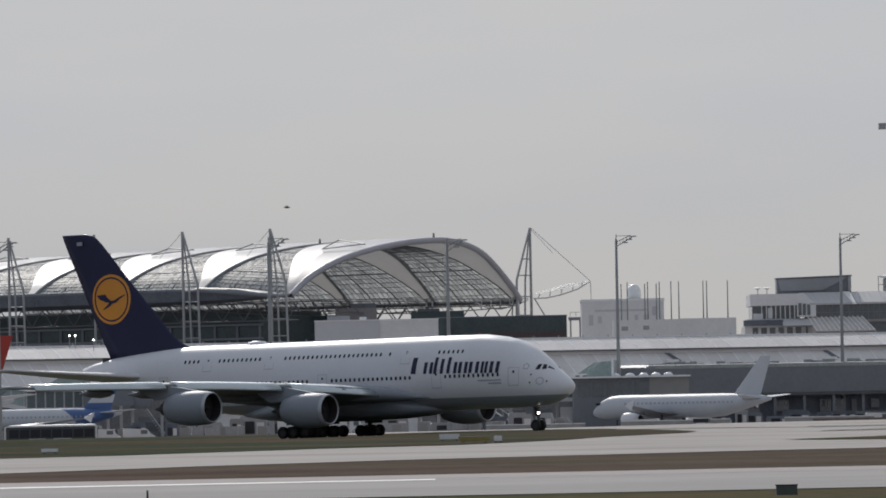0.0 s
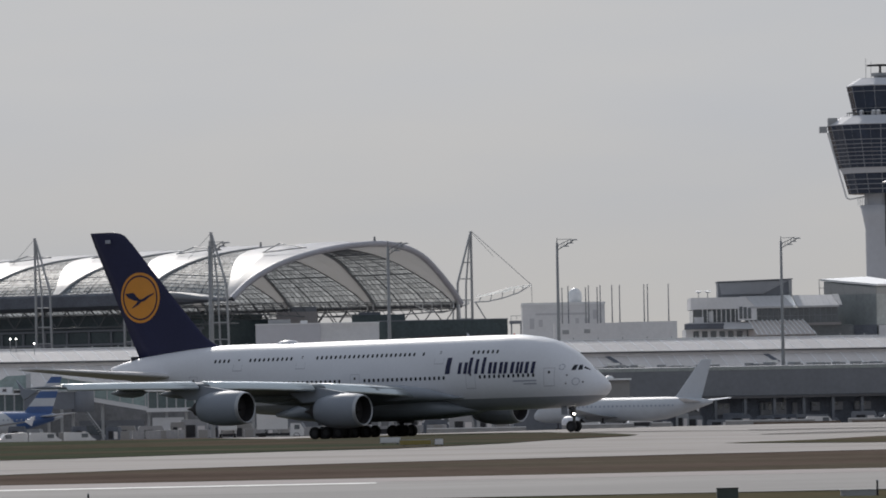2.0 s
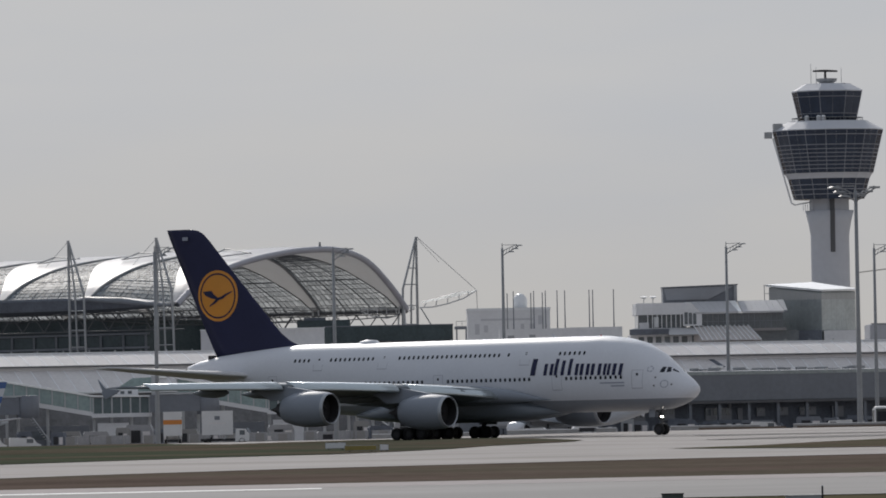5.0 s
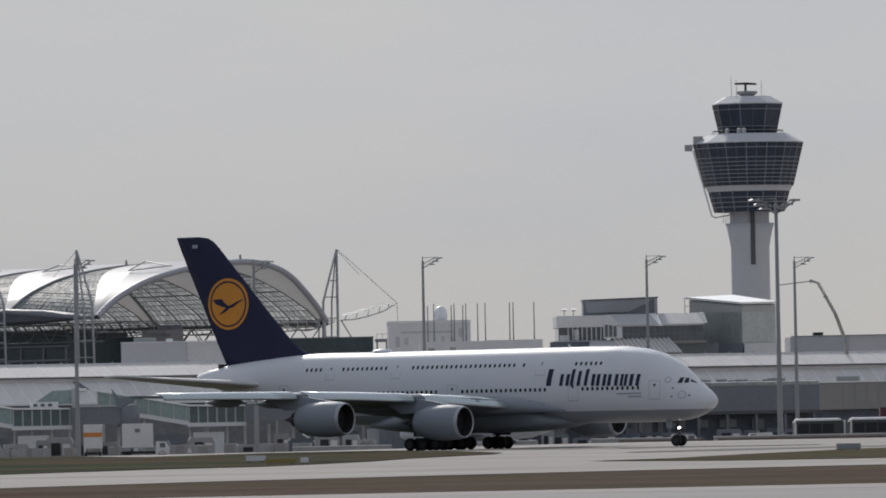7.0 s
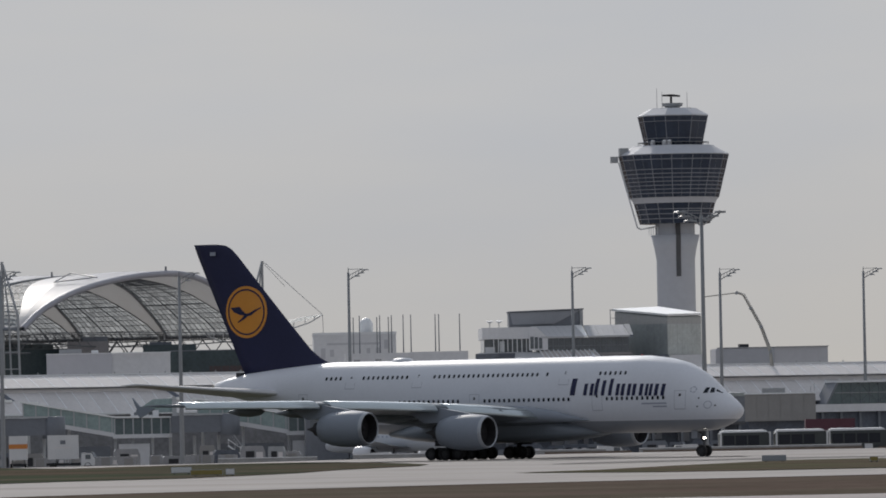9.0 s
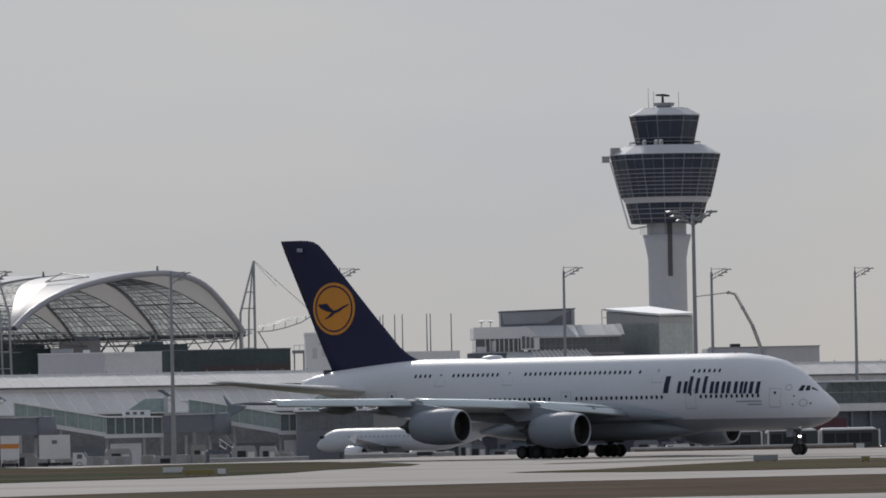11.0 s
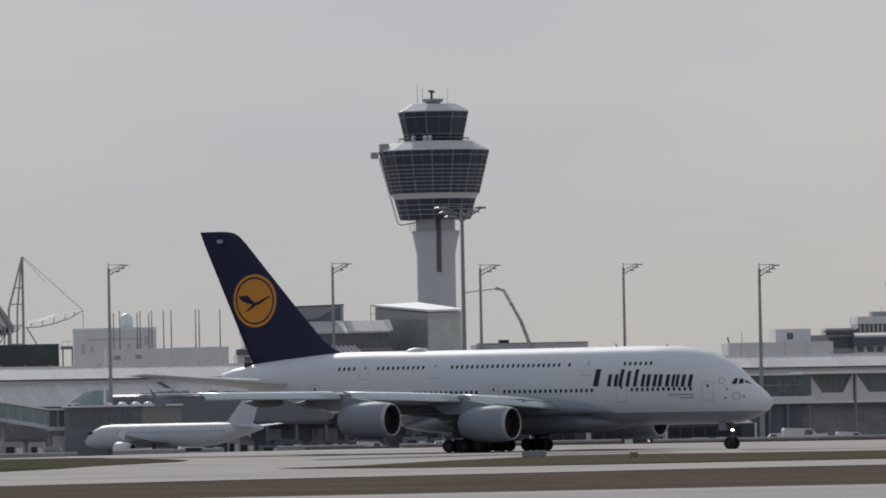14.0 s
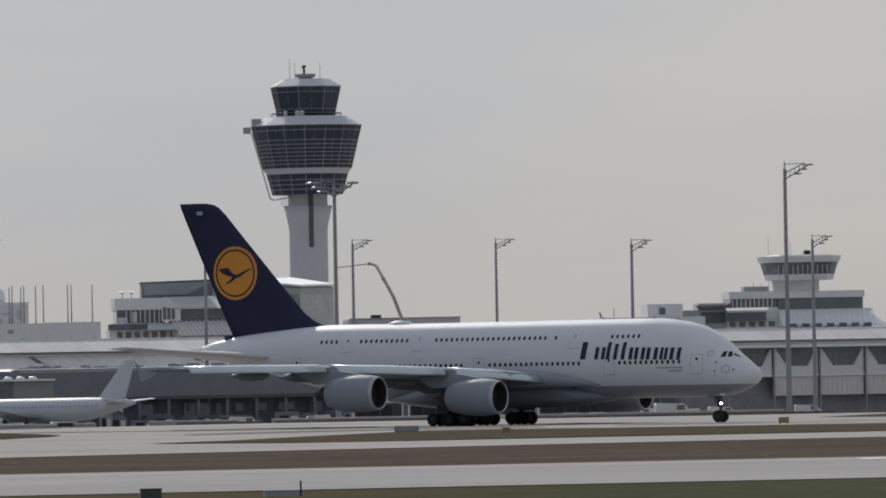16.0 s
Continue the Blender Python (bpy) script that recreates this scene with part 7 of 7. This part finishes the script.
# roof lamps on the pier
for x, z in ((-70.4, 15.9), (-69.3, 15.9), (-65.9, 15.0)):
    lamp = thing("roof_lamp", pose(x * 0.957, 1461, z * 0.957 + 1.45), "small lit lamp on the pier roof", "lamp", "lamps on the pier roof")
    bm = bmesh.new()
    turned(bm, [(0, 0.04), (0.06, 0.15), (0.22, 0.15), (0.28, 0.06)], 10)
    part("bulb", bm, M_BEACON, lamp, "lit lamp", True)
    bm = bmesh.new()
    tube(bm, (0, 0, -5.8), (0, 0, 0), 0.06)
    part("stalk", bm, M_STEEL, lamp)

# ---- low things on the airfield ----
M_EARTH = mat("brown_earth", (0.135, 0.105, 0.085), 0.95, 0, 0.3, 0.8, 4.0, spec=0.0)
M_BARRIER = mat("weathered_concrete", (0.27, 0.26, 0.25), 0.85, 0, 0.25, 0.8, 4.0)
for x0, x1, mt in ((4.8, 17.0, M_BARRIER), (21.4, 30.4, M_BARRIER), (32.4, 34.8, M_BARRIER), (41.5, 52.5, M_BARRIER), (56.6, 84.0, M_BARRIER), (88, 120, M_BARRIER), (44.9, 55.6, M_EARTH), (57.0, 84.0, M_EARTH), (86.0, 126.0, M_EARTH)):
    y, top = (998.6, 0.3) if mt is M_EARTH else (1000.0, 0.52)
    b = thing("low_barrier", pose((x0 + x1) / 2, y, sheet_height((x0 + x1) / 2, y)), "low brown earth bank before the barrier" if mt is M_EARTH else "low pale concrete edge barrier beside the taxiway", "barrier", "barriers beside the taxiway")
    w = (x1 - x0) / 2
    bm = bmesh.new()
    loft(bm, [[(x, -0.3, 0), (x, -0.12, top), (x, 0.12, top), (x, 0.3, 0)] for x in (-w, w)])
    part("body", bm, mt, b)
    if mt is M_BARRIER:
        part("top_rail", boxes((-w, w, -0.13, 0.13, 0.52, 0.60)), M_WHITESTEEL, b, "white top rail")
    for i in range(0 if mt is M_EARTH else int(w)):
        part("foot", boxes((-w + 2 * i + 0.2, -w + 2 * i + 0.5, -0.4, 0.4, 0, 0.1)), M_STEEL, b)


def make_sign(x, y, w, h, face, label):
    s = thing("taxiway_sign", pose(x, y, sheet_height(x, y) + 0.05), label, "sign", "signs beside the taxiways")
    part("face", boxes((-w / 2, w / 2, -0.1, 0.1, 0.15, 0.15 + h)), face, s)
    part("frame", boxes((-w / 2 - 0.04, w / 2 + 0.04, -0.06, 0.06, 0.11, 0.19 + h)), M_STEEL, s)
    for d in (-w * 0.35, w * 0.35):
        part("leg", boxes((d - 0.05, d + 0.05, -0.05, 0.05, 0, 0.15)), M_DARK, s)
    return s


make_sign(31.2, 999.2, 1.9, 0.45, M_DARK, "dark low taxiway sign")
make_sign(2.1, 622, 2.4, 0.34, M_SIGNYELLOW, "dirty yellow taxiway sign on the grass")
make_sign(3.9, 622, 0.6, 0.38, M_WALL, "small pale box on the grass")
make_sign(0.2, 655, 1.6, 0.4, M_WALL, "small pale blue-grey box on the grass")
make_sign(50.5, 690, 2.0, 0.42, mat("blue_grey_board", (0.27, 0.29, 0.31), 0.6, 0, 0.1), "blue-grey low board on the grass")
make_sign(89.0, 742, 0.9, 0.45, M_SIGNYELLOW, "small yellow taxiway sign on the grass")
make_sign(56.0, 655, 0.6, 0.3, M_SIGNYELLOW, "small yellow taxiway sign on the grass")
make_sign(-28.8, 590, 1.2, 0.22, M_STRIPE, "small white board on the grass")
nb = thing("near_cabinet", pose(10.6, 255, 0.02), "small dark green metal cabinet in the grass", "cabinet")
part("body", boxes((-0.33, 0.33, -0.2, 0.2, 0, 0.30)), mat("dark_green_metal", (0.05, 0.065, 0.06), 0.5, 0, 0.2), nb)
part("lid", boxes((-0.35, 0.35, -0.22, 0.22, 0.30, 0.335)), M_DARK, nb)
nb = thing("near_cabinet", pose(14.7, 255, 0.02), "low grey metal cabinet in the grass", "cabinet")
part("body", boxes((-0.55, 0.55, -0.2, 0.2, 0, 0.17)), M_STEEL, nb)
part("lid", boxes((-0.57, 0.57, -0.22, 0.22, 0.17, 0.20)), M_CRATE, nb)
for x, y, h in ((15.3, 255, 0.46), (-9.3, 252, 0.56)):
    s = thing("marker_post", pose(x, y, 0.02), "thin dark marker post in the grass", "post", "marker posts")
    bm = bmesh.new()
    tube(bm, (0, 0, 0), (0, 0, h), 0.035, 0.03, 8)
    part("stake", bm, M_DARK, s)
    part("cap", tube(bmesh.new(), (0, 0, h), (0, 0, h + 0.03), 0.045, 0.03, 8), M_STEEL, s)

# ---- markings and darker strips on the pavement ----
bm = bmesh.new()
sheet(bm, [(-120, 327), (-0.5, 327), (-0.5, 331), (-120, 331)], 0.05)
tagged(new("runway_marking", finish("runway_marking", bm, M_STRIPE)), "long white runway marking", "marking", kind="structure")
bm = bmesh.new()
sheet(bm, [(44.5, 342), (150, 342), (150, 346), (44.5, 346)], 0.05)
tagged(new("runway_marking", finish("runway_marking", bm, M_STRIPE)), "long white runway marking", "marking", kind="structure")
bm = bmesh.new()
sheet(bm, [(-1500, 334), (1500, 334), (1500, 353.5), (-1500, 353.5)], 0.04)
tagged(new("runway_shoulder", finish("runway_shoulder", bm, mat("rosy_asphalt", (0.235, 0.205, 0.20), 0.9, 0, 0.12, 0.04, 0.5, streak=(0.2, 1, 1)))), "rosy grey runway shoulder", "pavement", kind="structure")
# old asphalt strips that also carry the airliner's shadow as painted dark colour
M_SHADOWASPHALT = mat("old_asphalt_and_shadow", (0.085, 0.078, 0.077), 0.9, 0, 0.2, 0.08, 0.6, streak=(0.3, 1, 1))
for pts in ([(33, 722), (40, 756), (46, 785), (53, 800), (61, 806), (72, 808), (72, 790), (60, 778), (52.6, 757), (46.5, 743), (40.7, 731), (33, 716)],
            [(38, 832), (48, 848), (60, 853), (60, 866), (46, 868), (38, 862)], [(18, 860), (30, 852), (38, 832), (38, 840), (30, 864), (18, 872)],
            [(80, 800), (140, 770), (140, 782), (80, 812)]):
    tagged(new("taxiway_seam", finish("taxiway_seam", draped(pts, 0.075, 4.0, 6.0), M_SHADOWASPHALT)), "dark worn asphalt strip along the taxiway with airliner shadow painted in", "pavement", kind="structure")
bm = draped([(117, 945), (124, 905), (134, 885), (260, 880), (260, 1000), (140, 1000)], 0.05)
solo("grass_island", bm, M_GRASS, "dry grass patch at the apron edge", "grass", "stuff")

# ---- bird ----
M_PLUMAGE = mat("brown_plumage", (0.10, 0.09, 0.08), 0.8, 0, 0.2)
bird = thing("bird", pose(-15.3, 800, 22.7), "small dark bird flying across the sky", "bird")
bm = bmesh.new()
turned(bm, [(-0.28, 0.02), (-0.15, 0.08), (0.1, 0.09), (0.28, 0.03), (0.36, 0.01)], 8, "x")
part("body", bm, M_PLUMAGE, bird, "", True)
for sgn in (-1, 1):
    bm = bmesh.new()
    loft(bm, [[(0.14, 0, 0.02), (-0.14, 0, 0.02), (-0.14, 0, 0.0), (0.14, 0, 0.0)], [(0.12, sgn * 0.3, 0.17), (-0.08, sgn * 0.3, 0.17), (-0.08, sgn * 0.3, 0.155), (0.12, sgn * 0.3, 0.155)], [(-0.04, sgn * 0.62, 0.12), (-0.1, sgn * 0.62, 0.12), (-0.1, sgn * 0.62, 0.11), (-0.04, sgn * 0.62, 0.11)]])
    part("wing", bm, M_PLUMAGE, bird)

# ---- roof sheets of the pier, one by one ----
def roof_panel_mesh(v0, z0, v1, z1):
    bm = bmesh.new()
    w = 3.16
    loft(bm, [[(x, v0, z0), (x, v1, z1), (x, v1, z1 + 0.12), (x, v0, z0 + 0.12)] for x in (0, w)])
    loft(bm, [[(x, v0, z0 + 0.1), (x, v1, z1 + 0.1), (x, v1, z1 + 0.17), (x, v0, z0 + 0.17)] for x in (w - 0.14, w + 0.02)], mi=1)
    return finish("roof_panel", bm, [M_ROOFPANEL, M_WHITESTEEL])


upper, lower = roof_panel_mesh(6.0, 12.56, 12.2, 14.86), roof_panel_mesh(-0.4, 7.7, 6.25, 11.68)
for i in range(145):
    for me, lim in ((upper, 400), (lower, 165)):
        u = U0 + 3.2 * i
        if u < lim:
            ob = new("roof_panel", me)
            ob.parent = pier
            ob.matrix_basis = pose(u, 0, 0)

# ---- what moves ----
RUN = [(0.0, 16.79), (1.0, 23.28), (2.0, 29.69), (3.0, 36.05), (4.0, 42.38), (5.0, 48.7), (6.0, 55.02), (7.0, 61.36), (8.0, 67.74), (9.0, 74.18), (10.0, 80.68), (11.0, 87.27), (12.0, 93.94), (13.0, 100.72), (14.0, 107.62), (15.0, 114.63), (16.0, 121.78)]   # seconds, metres along the way


def run_pose(d):
    """The airliner's place d metres along its way: its main and nose wheels rest on the swell."""
    a = radians(HEADING)
    at = lambda s: (PATH0[0] + math.cos(a) * (d - s), PATH0[1] - math.sin(a) * (d - s))
    main, fore = sheet_height(*at(36.0)), sheet_height(*at(5.5))
    rise = (fore - main) / 30.5
    x, y = at(0.0)
    return Matrix.Translation((x, y, main + 36.0 * rise + 0.03 + LEG)) @ Matrix.Rotation(-a, 4, "Z") @ Matrix.Rotation(-math.atan(rise), 4, "Y")


def run_at(t):
    for (a, p), (b, q) in zip(RUN, RUN[1:]):
        if t <= b:
            return p + (q - p) * (t - a) / (b - a)
    return RUN[-1][1]


def motions():
    walk(airliner, [(t, run_pose(d)) for t, d in RUN])
    for w, x, y, r in wheels:
        walk(w, [(i / 8, Matrix.Translation((x, y, r - LEG)) @ Matrix.Rotation(run_at(i / 8) / r, 4, "Y")) for i in range(129)])
    walk(radar, [(i / 5, Matrix.Translation((-0.3, 0, 79.75)) @ Matrix.Rotation(math.pi / 2 + math.pi * (i / 5 - 3.7) / 0.492, 4, "Z")) for i in range(81)])
    walk(bus, [(0.0, pose(-60.7, 1250, -2.0, 0, 0, 180)), (2.0, pose(-75.7, 1250, -2.0, 0, 0, 180)), (16.0, pose(-180.0, 1250, -2.0, 0, 0, 180))])
    walk(bird, [(0.0, pose(-15.28, 800, 22.75, 0, 0, 170)), (0.5, pose(-23.75, 800, 25.5, 10, 0, 170)), (1.0, pose(-32.6, 800, 29.3, -10, 0, 170)), (1.5, pose(-41, 800, 32.0, 5, 0, 170)), (16.0, pose(-290, 820, 110, 0, 0, 170))])


motions()
